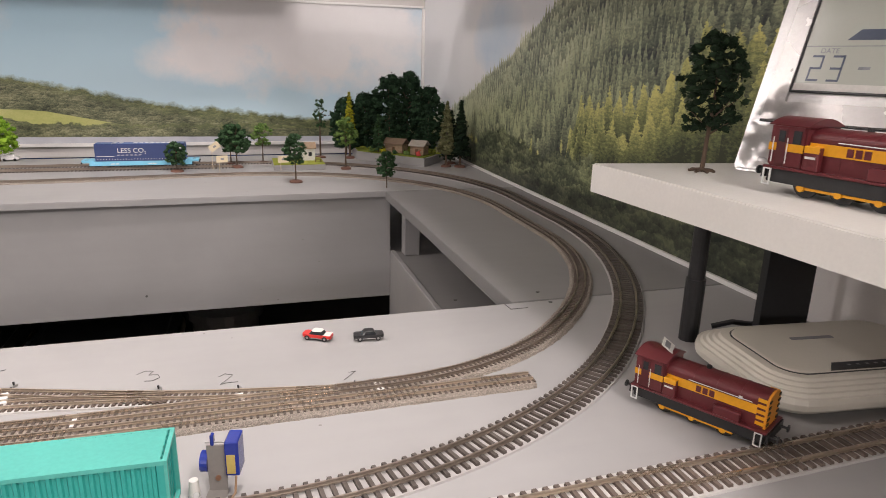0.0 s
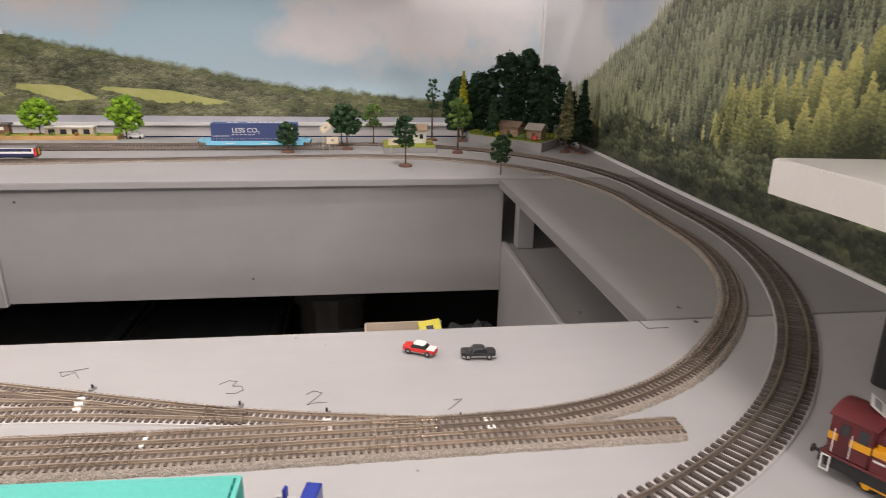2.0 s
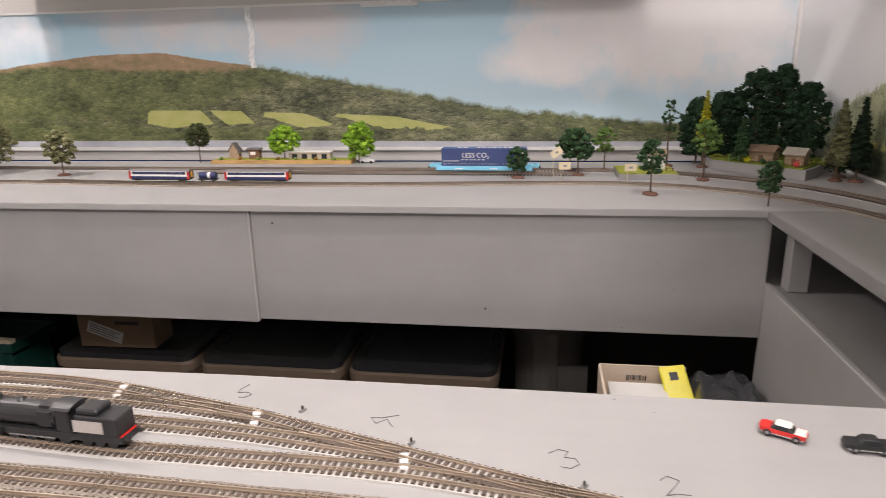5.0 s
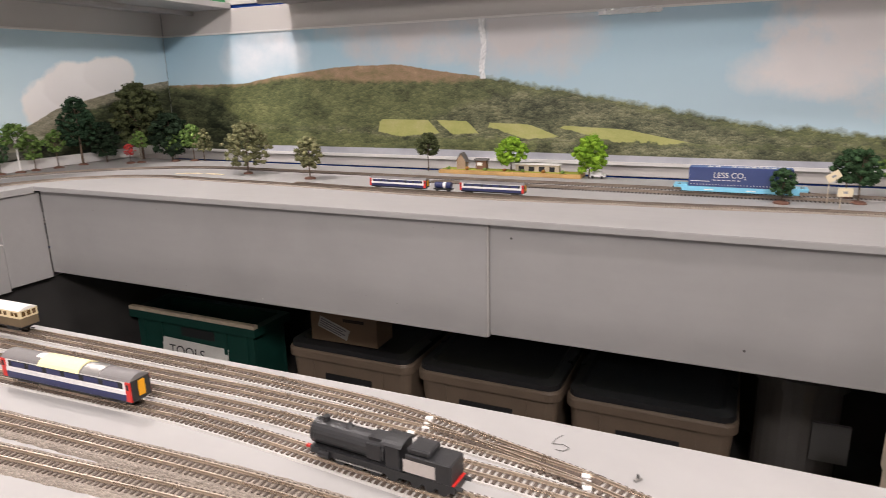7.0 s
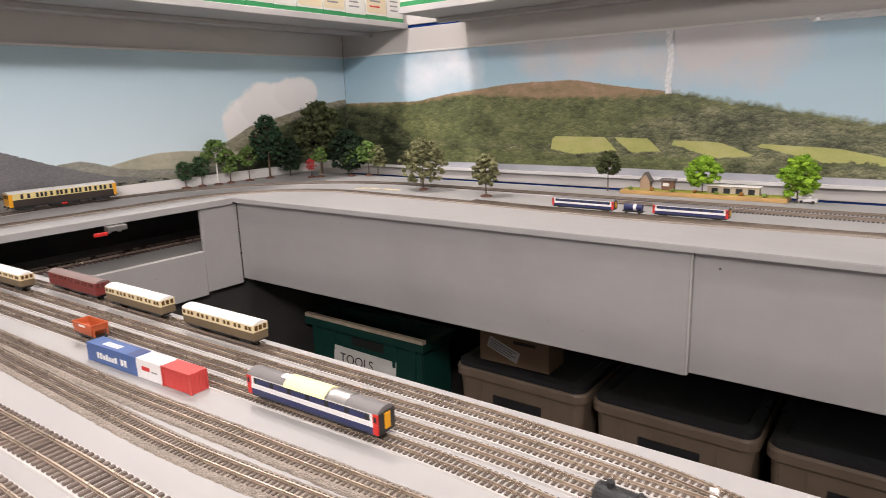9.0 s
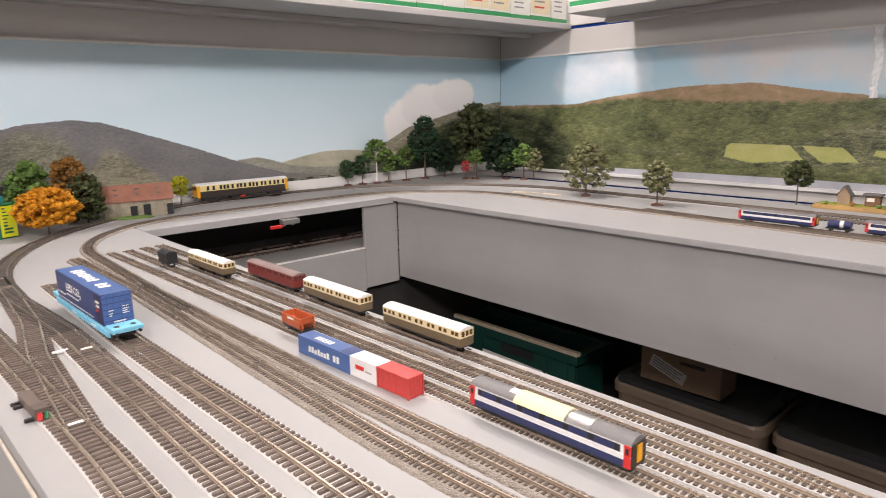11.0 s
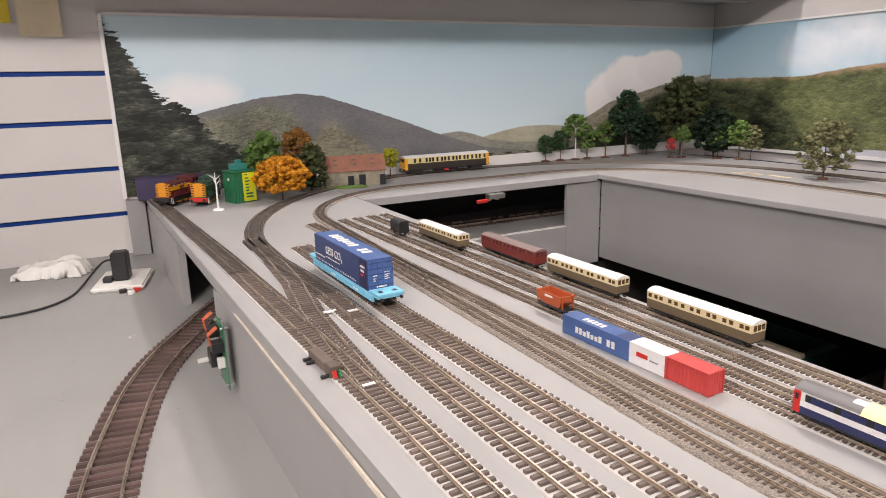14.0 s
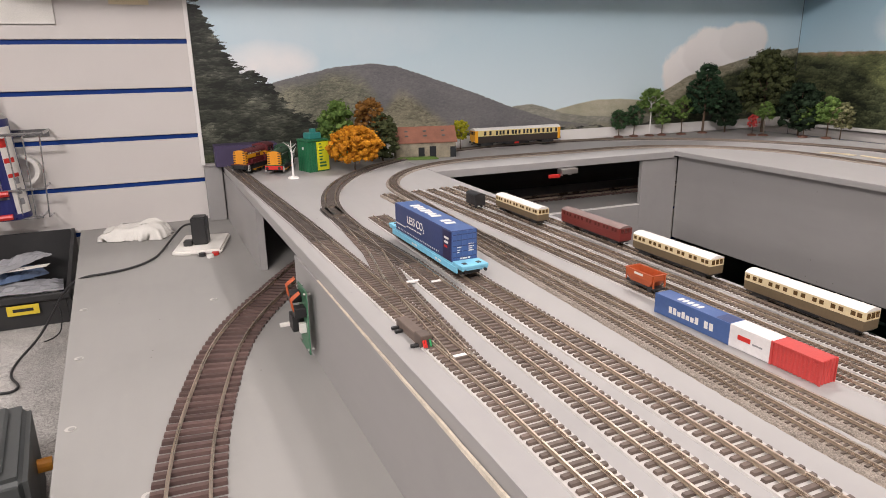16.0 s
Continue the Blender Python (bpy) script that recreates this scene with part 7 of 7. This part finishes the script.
# ---- on the lower deck and beside it ----
DZ, WT = -0.1283, -0.268
pg = thing("mains_adaptor", "black plug-in adaptor on a white double socket plate", "adaptor", at=pose(-1.735, 0.122, DZ, 0, 0, -12))
part("socket_plate", box(-0.075, 0.055, -0.048, 0.044, 0.0, 0.010, 0.003, seg=2), CARD, pg, "white socket plate")
part("adaptor_body", box(-0.016, 0.015, -0.016, 0.014, 0.010, 0.066, 0.003, seg=2), M["black"], pg)
part("lead_socket", box(0.002, 0.022, -0.032, -0.016, 0.010, 0.020, 0.001), M["black"], pg)
for k, (xx, yy, mm) in enumerate(((-1.672, 0.118, M["black"]), (-1.670, 0.142, RED), (-1.655, 0.132, CARD))):
    tagged(part("small_cap", cyl(0.0065, 0.006, (xx, yy, DZ + 0.0032), seg=16), mm), "small round plastic cap on the deck", "cap", "small caps")
rag = bmesh.new()
bmesh.ops.create_grid(rag, x_segments=22, y_segments=16, size=0.5)
for v in rag.verts:
    q = Vector((v.co.x * 9, v.co.y * 9, 1.3))
    edge = max(abs(v.co.x), abs(v.co.y)) * 2
    v.co = Vector((v.co.x * 0.15 * (0.9 + 0.2 * noise.noise(q)), v.co.y * 0.075 * (0.9 + 0.4 * noise.noise(q * 1.3)), max(0.0, (1 - edge ** 8)) * (0.020 + 0.018 * (v.co.x + 0.3) + 0.012 * noise.noise(q * 0.7)) + 0.001))
for f in rag.faces:
    f.smooth = True
bmesh.ops.solidify(rag, geom=rag.faces[:], thickness=0.0008)
tagged(part("paper_rag", rag, CARD), "crumpled white paper towel on the lower deck", "paper towel").matrix_world = pose(-1.885, -0.008, DZ + 0.0008, 0, 0, 75)


def lead(points, r, label):
    cu = bpy.data.curves.new("lead", "CURVE")
    cu.dimensions, cu.bevel_depth, cu.bevel_resolution = "3D", r, 2
    sp = cu.splines.new("NURBS")
    sp.points.add(len(points) - 1)
    for p, c in zip(sp.points, points):
        p.co = (*c, 1)
    sp.use_endpoint_u, sp.order_u = True, 3
    ob = new("lead", cu)
    me = bpy.data.meshes.new_from_object(ob)
    bpy.data.objects.remove(ob)
    me.materials.append(M["black"])
    return tagged(new("power_lead", me), label, "cable")


lead([(-1.745, 0.108, DZ + 0.048), (-1.765, 0.095, DZ + 0.047), (-1.80, 0.074, DZ + 0.020), (-1.785, 0.056, DZ + 0.003), (-1.735, 0.046, DZ + 0.003), (-1.685, 0.034, DZ + 0.003), (-1.640, 0.002, DZ + 0.003), (-1.62, -0.043, DZ + 0.003), (-1.617, -0.085, DZ + 0.003),
      (-1.635, -0.115, -0.150), (-1.665, -0.145, -0.200), (-1.665, -0.175, -0.245), (-1.62, -0.205, WT + 0.003), (-1.56, -0.205, WT + 0.003), (-1.515, -0.180, WT + 0.003), (-1.495, -0.190, WT + 0.003), (-1.505, -0.220, WT + 0.003), (-1.56, -0.27, WT + 0.003)], 0.0022, "black power lead over the deck edge")
lead([(-1.79, -0.165, WT + 0.045), (-1.765, -0.150, WT + 0.050), (-1.735, -0.145, WT + 0.030), (-1.715, -0.150, WT + 0.003), (-1.70, -0.175, WT + 0.003)], 0.0012, "thin dark wire hanging out of the bin")

bin_ = thing("storage_bin", "black plastic bin holding bagged parts", "storage bin", at=pose(-1.90, -0.29, WT + 0.0004))
BINM = paint("black_bin_plastic", (0.03, 0.03, 0.031), 0.4)
part("side_wall", profile([(-0.1, 0.0), (0.1, 0.0), (0.1, 0.062), (-0.1, 0.148)], 0.148, 0.155), BINM, bin_)
part("side_wall", profile([(-0.1, 0.0), (0.1, 0.0), (0.1, 0.062), (-0.1, 0.148)], -0.155, -0.148), BINM, bin_)
part("front_wall", box(-0.147, 0.147, 0.094, 0.100, 0.0, 0.062, 0.001), BINM, bin_)
part("back_wall", box(-0.147, 0.147, -0.100, -0.094, 0.0, 0.148, 0.001), BINM, bin_)
part("bin_floor", box(-0.147, 0.147, -0.094, 0.094, 0.0, 0.006), BINM, bin_)
part("front_lip", box(-0.156, 0.156, 0.0985, 0.108, 0.052, 0.066, 0.002), BINM, bin_)
part("bin_label", box(-0.100, -0.045, 0.1081, 0.1087, 0.030, 0.050), paint("label_yellow", (0.72, 0.55, 0.04), 0.5), bin_, "yellow label")
part("label_bar", box(-0.090, -0.055, 0.1087, 0.1091, 0.037, 0.043), M["black"], bin_)
bin_.matrix_world = pose(-1.90, -0.29, WT + 0.0004, 0, 0, -90)
POLY = paint("clear_poly_bag", (0.52, 0.53, 0.56), 0.16, spec=0.8)
POLY.node_tree.nodes["Principled BSDF"].inputs["Transmission Weight"].default_value = 0.35


def bag(L, W, fat, seed):
    """A flat plastic bag, puffed in the middle and creased."""
    bm = bmesh.new()
    bmesh.ops.create_grid(bm, x_segments=24, y_segments=14, size=0.5)
    for v in bm.verts:
        px, py = v.co.x, v.co.y
        edge = max(abs(px), abs(py)) * 2
        crease = noise.noise(Vector((px * 7 + seed, py * 11, seed * 1.7)))
        v.co = Vector((px * L, py * W * (1 - 0.12 * abs(px)), fat * (1 - edge ** 3) * (0.6 + 0.7 * crease) + 0.0025 * noise.noise(Vector((px * 26, py * 30, seed)))))
    bmesh.ops.solidify(bm, geom=bm.faces[:], thickness=0.0006)
    return bm


for k, (L, W, fat, mm, lab) in enumerate(((0.19, 0.11, 0.020, POLY, "clear bag of small parts lying in the bin"), (0.17, 0.06, 0.014, CARD, "white padded packet lying in the bin"), (0.20, 0.10, 0.018, POLY, "clear bag of small parts lying in the bin"),
                                          (0.16, 0.08, 0.016, paint("blue_bag", (0.12, 0.17, 0.28), 0.2), "pale blue bag of parts lying in the bin"), (0.22, 0.07, 0.016, POLY, "clear bag of small parts lying in the bin"))):
    ob = tagged(part("parts_bag", bag(L, W, fat, k * 3.1 + 1), mm), lab, "parts bag", "bagged parts")
    ob.matrix_world = pose(-1.90 + 0.012 * (k % 3 - 1), -0.235 - 0.012 * k, WT + 0.022 + 0.018 * k, 5 * (k % 2) - 2, 16 - 6 * k, 70 + 14 * k)
lb = tagged(part("bag_label", box(-0.05, 0.05, -0.011, 0.011, 0, 0.001), CARD), "white printed label strip on a bag", "label")
lb.matrix_world = pose(-1.885, -0.225, WT + 0.098, 0, -6, 78)
for k in range(6):
    part("print_bar", box(-0.040 + 0.008 * k, -0.035 + 0.008 * k, -0.004, 0.002, 0.001, 0.0014), GREY_INK, lb)

# wire basket with a spray can
bk = thing("wire_basket", "chrome wire basket hooked on the slatwall", "basket", at=pose(WX + 0.0015, -0.222, -0.02))
bw = bmesh.new()
for zz, e in ((0.118, 0.0), (0.004, 0.016), (-0.058, 0.030)):
    rod([(0.004, 0.070 - e, zz), (0.092 - e, 0.070 - e, zz), (0.092 - e, -0.16 + e, zz), (0.004, -0.16 + e, zz)], 0.0024 if zz < 0.1 else 0.0032, 6, bw)
for k in range(8):
    yy = 0.066 - 0.030 * k
    rod([(0.092, yy, 0.118), (0.064, yy * 0.8, -0.058), (0.006, yy * 0.8, -0.062)], 0.0016, 5, bw)
part("wire_frame", bw, paint("chrome_wire", (0.42, 0.42, 0.43), 0.25, metal=0.9), bk)
part("back_plate", box(0.001, 0.003, -0.16, 0.070, 0.105, 0.120), paint("chrome_wire", (0, 0, 0)), bk)
can = thing("spray_can", "blue and white spray can with a red cap in the basket", "spray can", at=pose(WX + 0.042, -0.236, -0.0775, 3, 2, 0))


def wrap(r, z0, z1, a0, a1, n=10):
    """A sheet bent round a can between two angles."""
    bm = bmesh.new()
    cols = []
    for k in range(n + 1):
        q = math.radians(a0 + (a1 - a0) * k / n)
        cols.append([bm.verts.new((rr * math.cos(q), rr * math.sin(q), z)) for rr, z in ((r, z0), (r, z1), (r - 0.0006, z1), (r - 0.0006, z0))])
    for c0, c1 in zip(cols, cols[1:]):
        for k in range(4):
            bm.faces.new((c0[k], c1[k], c1[(k + 1) % 4], c0[(k + 1) % 4]))
    bm.faces.new(cols[0])
    bm.faces.new(cols[-1][::-1])
    bmesh.ops.recalc_face_normals(bm, faces=bm.faces)
    return bm


part("body", cyl(0.0325, 0.205, (0, 0, 0.1025), seg=32), paint("can_blue", (0.02, 0.025, 0.13), 0.3), can)
part("white_wrap", wrap(0.0329, 0.012, 0.190, 22, 80), CARD, can, "white printed panel")
part("yellow_badge", wrap(0.0332, 0.172, 0.196, 2, 34), paint("badge_yellow", (0.75, 0.55, 0.02), 0.35), can, "yellow badge")
part("badge_mark", wrap(0.0334, 0.180, 0.188, 8, 28), M["black"], can)
for z0, z1, a0, a1 in ((0.150, 0.168, 24, 48), (0.118, 0.128, 24, 60), (0.088, 0.096, 24, 64)):
    part("red_print", wrap(0.0332, z0, z1, a0, a1), RED, can, "red printed bar")
for z0 in (0.030, 0.052, 0.074):
    part("warning_mark", wrap(0.0332, z0, z0 + 0.013, 38, 58), GREY_INK, can, "small grey warning mark")
for k in range(3):
    part("print_bar", wrap(0.0329, 0.045 + 0.012 * k, 0.049 + 0.012 * k, -40, 10 - 12 * k), GREY_INK, can)
part("shoulder", cyl(0.0325, 0.016, (0, 0, 0.213), seg=28, r2=0.016), M["metal"], can)
part("valve", cyl(0.009, 0.012, (0, 0, 0.227), seg=16), M["metal"], can)
part("cap", cyl(0.015, 0.034, (0, -0.004, 0.248), seg=20, r2=0.012), RED, can, "red nozzle cap")
tr = bmesh.new()
for k in range(40):
    a, b = 2 * math.pi * k / 40, 2 * math.pi * (k + 1) / 40
    for r0, r1 in ((0.034, 0.026),):
        v = [tr.verts.new((xq, r * math.cos(t), r * math.sin(t))) for t in (a, b) for r in (r0, r1) for xq in (-0.009, 0.009)]
        for q in ((0, 1, 5, 4), (2, 6, 7, 3), (0, 4, 6, 2), (1, 3, 7, 5)):
            tr.faces.new([v[i] for i in q])
bmesh.ops.remove_doubles(tr, verts=tr.verts, dist=1e-5)
bmesh.ops.recalc_face_normals(tr, faces=tr.faces)
tagged(part("tape_roll", tr, CARD), "roll of white masking tape in the basket", "tape roll").matrix_world = pose(WX + 0.022, -0.212, 0.018)
for k in range(2):
    tagged(part("red_handle_tool", rod([(0, -0.03, 0), (0, 0.03, 0.002)], 0.006, 8), RED), "red handled hand tool in the basket", "hand tool", "hand tools").matrix_world = pose(WX + 0.088, -0.262, -0.022 - 0.048 * k)

# papers on the slatwall
for nm, y0, y1, z0, z1, mm, lb in (("wall_paper", -0.16, 0.145, 0.362, 0.47, M["slat"], "pale paper sheet taped to the slatwall"), ("white_paper", -0.33, -0.105, 0.312, 0.45, CARD, "white paper sheet pinned to the slatwall"),
                                   ("yellow_note", -0.10, -0.012, 0.378, 0.46, paint("label_yellow", (0, 0, 0)), "yellow sticky note on the slatwall"), ("cream_note", 0.0, 0.078, 0.352, 0.44, CREAM_CARD, "cream sticky note on the slatwall")):
    off = {"wall_paper": 0.001, "white_paper": 0.004, "yellow_note": 0.004, "cream_note": 0.006}[nm]
    tagged(part(nm, box(WX + off, WX + off + 0.0008, y0, y1, z0, z1), mm), lb, "paper")

# black case by the deck edge
cs = thing("tool_case", "dark grey plastic case with an orange latch", "tool case", at=pose(-1.115, -0.172, WT + 0.0004, 0, 0, 8))
part("shell", box(-0.09, 0.085, -0.11, 0.085, 0.0, 0.112, 0.008, seg=3), paint("dark_grey_plastic", (0.06, 0.065, 0.065), 0.5), cs)
part("lid_panel", box(-0.075, 0.07, -0.10, 0.065, 0.1122, 0.1185, 0.003), paint("dark_grey_plastic", (0, 0, 0)), cs)
part("letter_bar", box(-0.03, 0.03, -0.02, -0.008, 0.1186, 0.1189), GREY_INK, cs, "grey moulded lettering bar")
part("latch", cyl(0.008, 0.016, (-0.025, 0.092, 0.060), (90, 0, 0), 14), ORANGE, cs, "orange latch")

# ---- under the layout ----
WF = -0.5998
GC = paint("crate_green", (0.008, 0.05, 0.038), 0.45)
crate = thing("tool_crate", "dark green plastic crate with a handwritten tools label", "crate", at=pose(-1.447, 1.62, WF))
for a in ((-0.215, 0.215, -0.14, -0.13), (-0.215, 0.215, -0.02, -0.01), (-0.215, -0.205, -0.13, -0.02), (0.205, 0.215, -0.13, -0.02)):
    part("side_wall", box(*a, 0.006, 0.205, 0.001), GC, crate)
part("crate_floor", box(-0.21, 0.21, -0.135, -0.015, 0.0, 0.006), GC, crate)
part("rim", ring(-0.231, 0.231, -0.152, 0.0, 0.022, 0.182, 0.205), GC, crate)
part("rim_board", box(-0.231, 0.231, -0.152, -0.136, 0.2052, 0.216, 0.001), M["wood"], crate, "strip of bare wood on the rim")
for xx in (-0.19, -0.12, 0.12, 0.19):
    part("rib", box(xx - 0.006, xx + 0.006, -0.146, -0.140, 0.01, 0.181), GC, crate)
part("handle_slot", box(-0.045, 0.078, -0.1412, -0.1396, 0.145, 0.172, 0.0004), M["black"], crate, "dark hand hole")
lab = part("paper_label", box(-0.122, 0.122, -0.0012, 0, -0.045, 0.045), CARD, crate, "white paper label")
lab.matrix_local = pose(0.005, -0.1468, 0.088, -4, 1, 0)
lettering("label_word", "TOOLS", 0.042, M["black"], pose(-0.03, -0.0016, 0.010, 90, 0, 0), lab)
part("ink_line", box(-0.09, 0.02, -0.0016, -0.0012, -0.030, -0.022), M["black"], lab)
part("ink_line", box(0.03, 0.07, -0.0016, -0.0012, -0.030, -0.020), RED, lab)


def tub(x, w):
    d = 0.32
    t = thing("storage_tub", "beige plastic tub with a black lid", "storage tub", "storage tubs", at=pose(x, 1.63, WF))
    BE = paint("beige_tub_plastic", (0.19, 0.14, 0.10), 0.5)
    part("body", lofted([(w * 0.90, d * 0.9, 0.02, 0.0), (w * 0.955, d * 0.95, 0.025, 0.150), (w, d, 0.030, 0.154), (w, d, 0.030, 0.172), (w * 0.985, d * 0.985, 0.030, 0.178)]), BE, t)
    part("lid", lofted([(w * 0.975, d * 0.97, 0.030, 0.176), (w * 0.965, d * 0.96, 0.028, 0.190), (w * 0.84, d * 0.84, 0.02, 0.196), (w * 0.80, d * 0.80, 0.02, 0.190)]), SOOT, t, "black lid")
    for s in (-1, 1):
        part("clip", box(s * w * 0.47 - 0.006, s * w * 0.47 + 0.006, -0.02, 0.02, 0.165, 0.196, 0.002), SOOT, t, "black lid clip")
        part("moulded_line", box(s * w * 0.28 - 0.0012, s * w * 0.28 + 0.0012, -d * 0.478, -d * 0.465, 0.03, 0.145), BE, t)
    part("label_window", box(-w * 0.18, w * 0.19, -d * 0.478 - 0.001, -d * 0.470, 0.095, 0.118), M["black"], t, "black label window")
    return t


for xx, ww in ((-0.938, 0.360), (-0.571, 0.346), (-0.217, 0.340)):
    tub(xx, ww)
cb = thing("cardboard_box", "brown cardboard box with a taped paper label", "box", at=pose(-0.958, 1.56, WF + 0.1965, 0, 0, 1))
part("carton", box(-0.096, 0.096, -0.06, 0.02, 0, 0.11, 0.001), BROWN_CARD, cb)
p = part("paper_label", box(-0.045, 0.045, -0.0006, 0, -0.015, 0.015), CARD, cb, "white printed label")
p.matrix_local = pose(-0.028, -0.0602, 0.038, 0, 20, 0)
for k in range(4):
    part("ink_line", box(-0.040, 0.036 - 0.01 * (k % 2), -0.0010, -0.0006, 0.0075 - 0.006 * k, 0.0100 - 0.006 * k), GREY_INK, p)
part("marker_scrawl", box(0.0, 0.06, -0.0606, -0.0600, 0.058, 0.066), paint("marker_brown", (0.05, 0.03, 0.02), 0.6), cb, "dark marker scrawl")
jar = thing("clear_jar", "large clear plastic jar with a wide rim", "jar", at=pose(0.062, 1.63, WF))
SMOKE = paint("smoky_plastic", (0.16, 0.15, 0.14), 0.15, spec=0.8)
part("body", cyl(0.080, 0.235, (0, 0, 0.1175), seg=28), SMOKE, jar)
part("rim", cyl(0.092, 0.022, (0, 0, 0.246), seg=28), SMOKE, jar)
part("label", box(0.02, 0.085, -0.087, -0.078, 0.10, 0.18), paint("grey_card", (0.16, 0.155, 0.15), 0.6), jar, "grey paper label")
PALEC = paint("pale_carton", (0.66, 0.55, 0.44), 0.65)
pb = thing("parcel_tray", "open pale cardboard tray with a barcode label", "box", at=pose(0.246, 1.20, WF))
part("tray_bottom", box(-0.10, 0.045, -0.08, 0.08, 0.0, 0.262, 0.001), PALEC, pb)
part("back_wall", box(-0.102, 0.045, 0.077, 0.081, 0.2622, 0.316), PALEC, pb)
part("side_wall", box(-0.104, -0.100, -0.08, 0.0768, 0.2622, 0.316), PALEC, pb)
for k in range(10):
    part("barcode_bar", box(-0.055 + 0.0035 * k, -0.0535 + 0.0035 * k + 0.001 * (k % 3 == 0), 0.0762, 0.0770, 0.288, 0.298), M["black"], pb)
bx = tagged(part("white_carton", box(-0.048, 0.048, -0.045, 0.045, 0.0, 0.030, 0.001), M["white"]), "small white carton lying in the tray", "carton")
bx.matrix_world = pose(0.205, 1.215, WF + 0.2624)
yp = tagged(part("yellow_packet", box(-0.022, 0.022, -0.050, 0.050, 0.0, 0.005, 0.002), paint("packet_yellow", (0.78, 0.68, 0.02), 0.3)), "bright yellow packet leaning in the tray", "packet")
yp.matrix_world = pose(0.272, 1.235, WF + 0.290, 34, -6, 6)
tagged(part("packet_mark", box(-0.004, 0.010, -0.003, 0.012, 0.0, 0.0006), M["black"]), "black printed mark on the packet", "print").matrix_world = yp.matrix_world @ pose(-0.004, 0.024, 0.0052)
bg = bmesh.new()
bmesh.ops.create_grid(bg, x_segments=18, y_segments=14, size=0.5)
for v in bg.verts:
    q = Vector((v.co.x * 5, v.co.y * 5, 4.1))
    edge = max(abs(v.co.x), abs(v.co.y)) * 2
    v.co = Vector((v.co.x * 0.108, v.co.y * 0.15, (1 - edge ** 6) * (0.046 + 0.018 * noise.noise(q)) + 0.001))
for f in bg.faces:
    f.smooth = True
bmesh.ops.solidify(bg, geom=bg.faces[:], thickness=0.0008)
tagged(part("plastic_bag", bg, paint("dark_grey_bag", (0.045, 0.045, 0.05), 0.18, spec=0.8)), "dark grey plastic bag beside the tray", "bag").matrix_world = pose(0.3465, 1.215, WF + 0.272)
tagged(part("brown_carton", box(0.293, 0.400, 1.13, 1.30, WF, WF + 0.271, 0.001), BROWN_CARD), "brown carton under the plastic bag", "box")


# small marks and screws
SCREW = paint("sunk_screw", (0.10, 0.095, 0.09), 0.5, metal=0.4)
for xx, yy in ((0.438, 0.659), (0.438, 0.626), (0.34, 0.655), (-1.50, 0.255), (-0.62, 0.262)):
    tagged(part("board_screw", cyl(0.0022, 0.0006, (xx, yy, 0.0002), seg=10), SCREW), "dark countersunk screw in the board", "screw", "board screws")
for xx, zz in ((-0.058, -0.184), (-0.44, -0.035)):
    tagged(part("panel_screw", cyl(0.0022, 0.0008, (xx, 1.2708, zz), (90, 0, 0), 10), SCREW), "dark screw hole in the panel", "screw", "panel screws")
for xx, zz in ((-1.60, -0.21), (-1.0, -0.215), (-0.53, -0.04)):
    tagged(part("panel_screw", cyl(0.0022, 0.0008, (xx, 1.2658, zz), (90, 0, 0), 10), M["panel"]), "painted screw head in the panel", "screw", "panel screws")
for xx, yy in ((-1.072, -0.037), (-1.256, -0.049), (-1.446, -0.063), (-1.411, 0.122), (-0.924, 0.039)):
    ds = thing("deck_screw", "painted screw head in a chipped dimple of the deck", "screw", "deck screws", at=pose(xx, yy, -0.1285))
    part("dimple", cyl(0.0055, 0.0005, (0, 0, 0.0003), seg=14), M["underlay"], ds)
    part("head", cyl(0.0034, 0.0006, (0.001, 0.0012, 0.0005), seg=12), M["deck"], ds)
tagged(part("pencil_mark", rod([(0.387, 0.633, 0.0003), (0.388, 0.616, 0.0003), (0.407, 0.616, 0.0003)], 0.0004, 5), PENCIL), "pencilled corner mark on the board", "pencil mark")
# point motor hanging under the west board
pmw = thing("point_motor", "grey point motor with red lever under the board", "point motor", at=pose(-1.662, 0.93, -0.0175))
part("bracket", box(-0.010, 0.010, -0.022, 0.022, -0.012, 0.0, 0.001), M["metal"], pmw)
for a in (-1, 1):
    part("clip", box(-0.012, -0.008, a * 0.012 - 0.004, a * 0.012 + 0.004, -0.018, -0.003), M["white"], pmw)
part("lever", box(-0.004, 0.002, -0.050, -0.020, -0.020, -0.012, 0.001), RED, pmw, "red plastic lever")
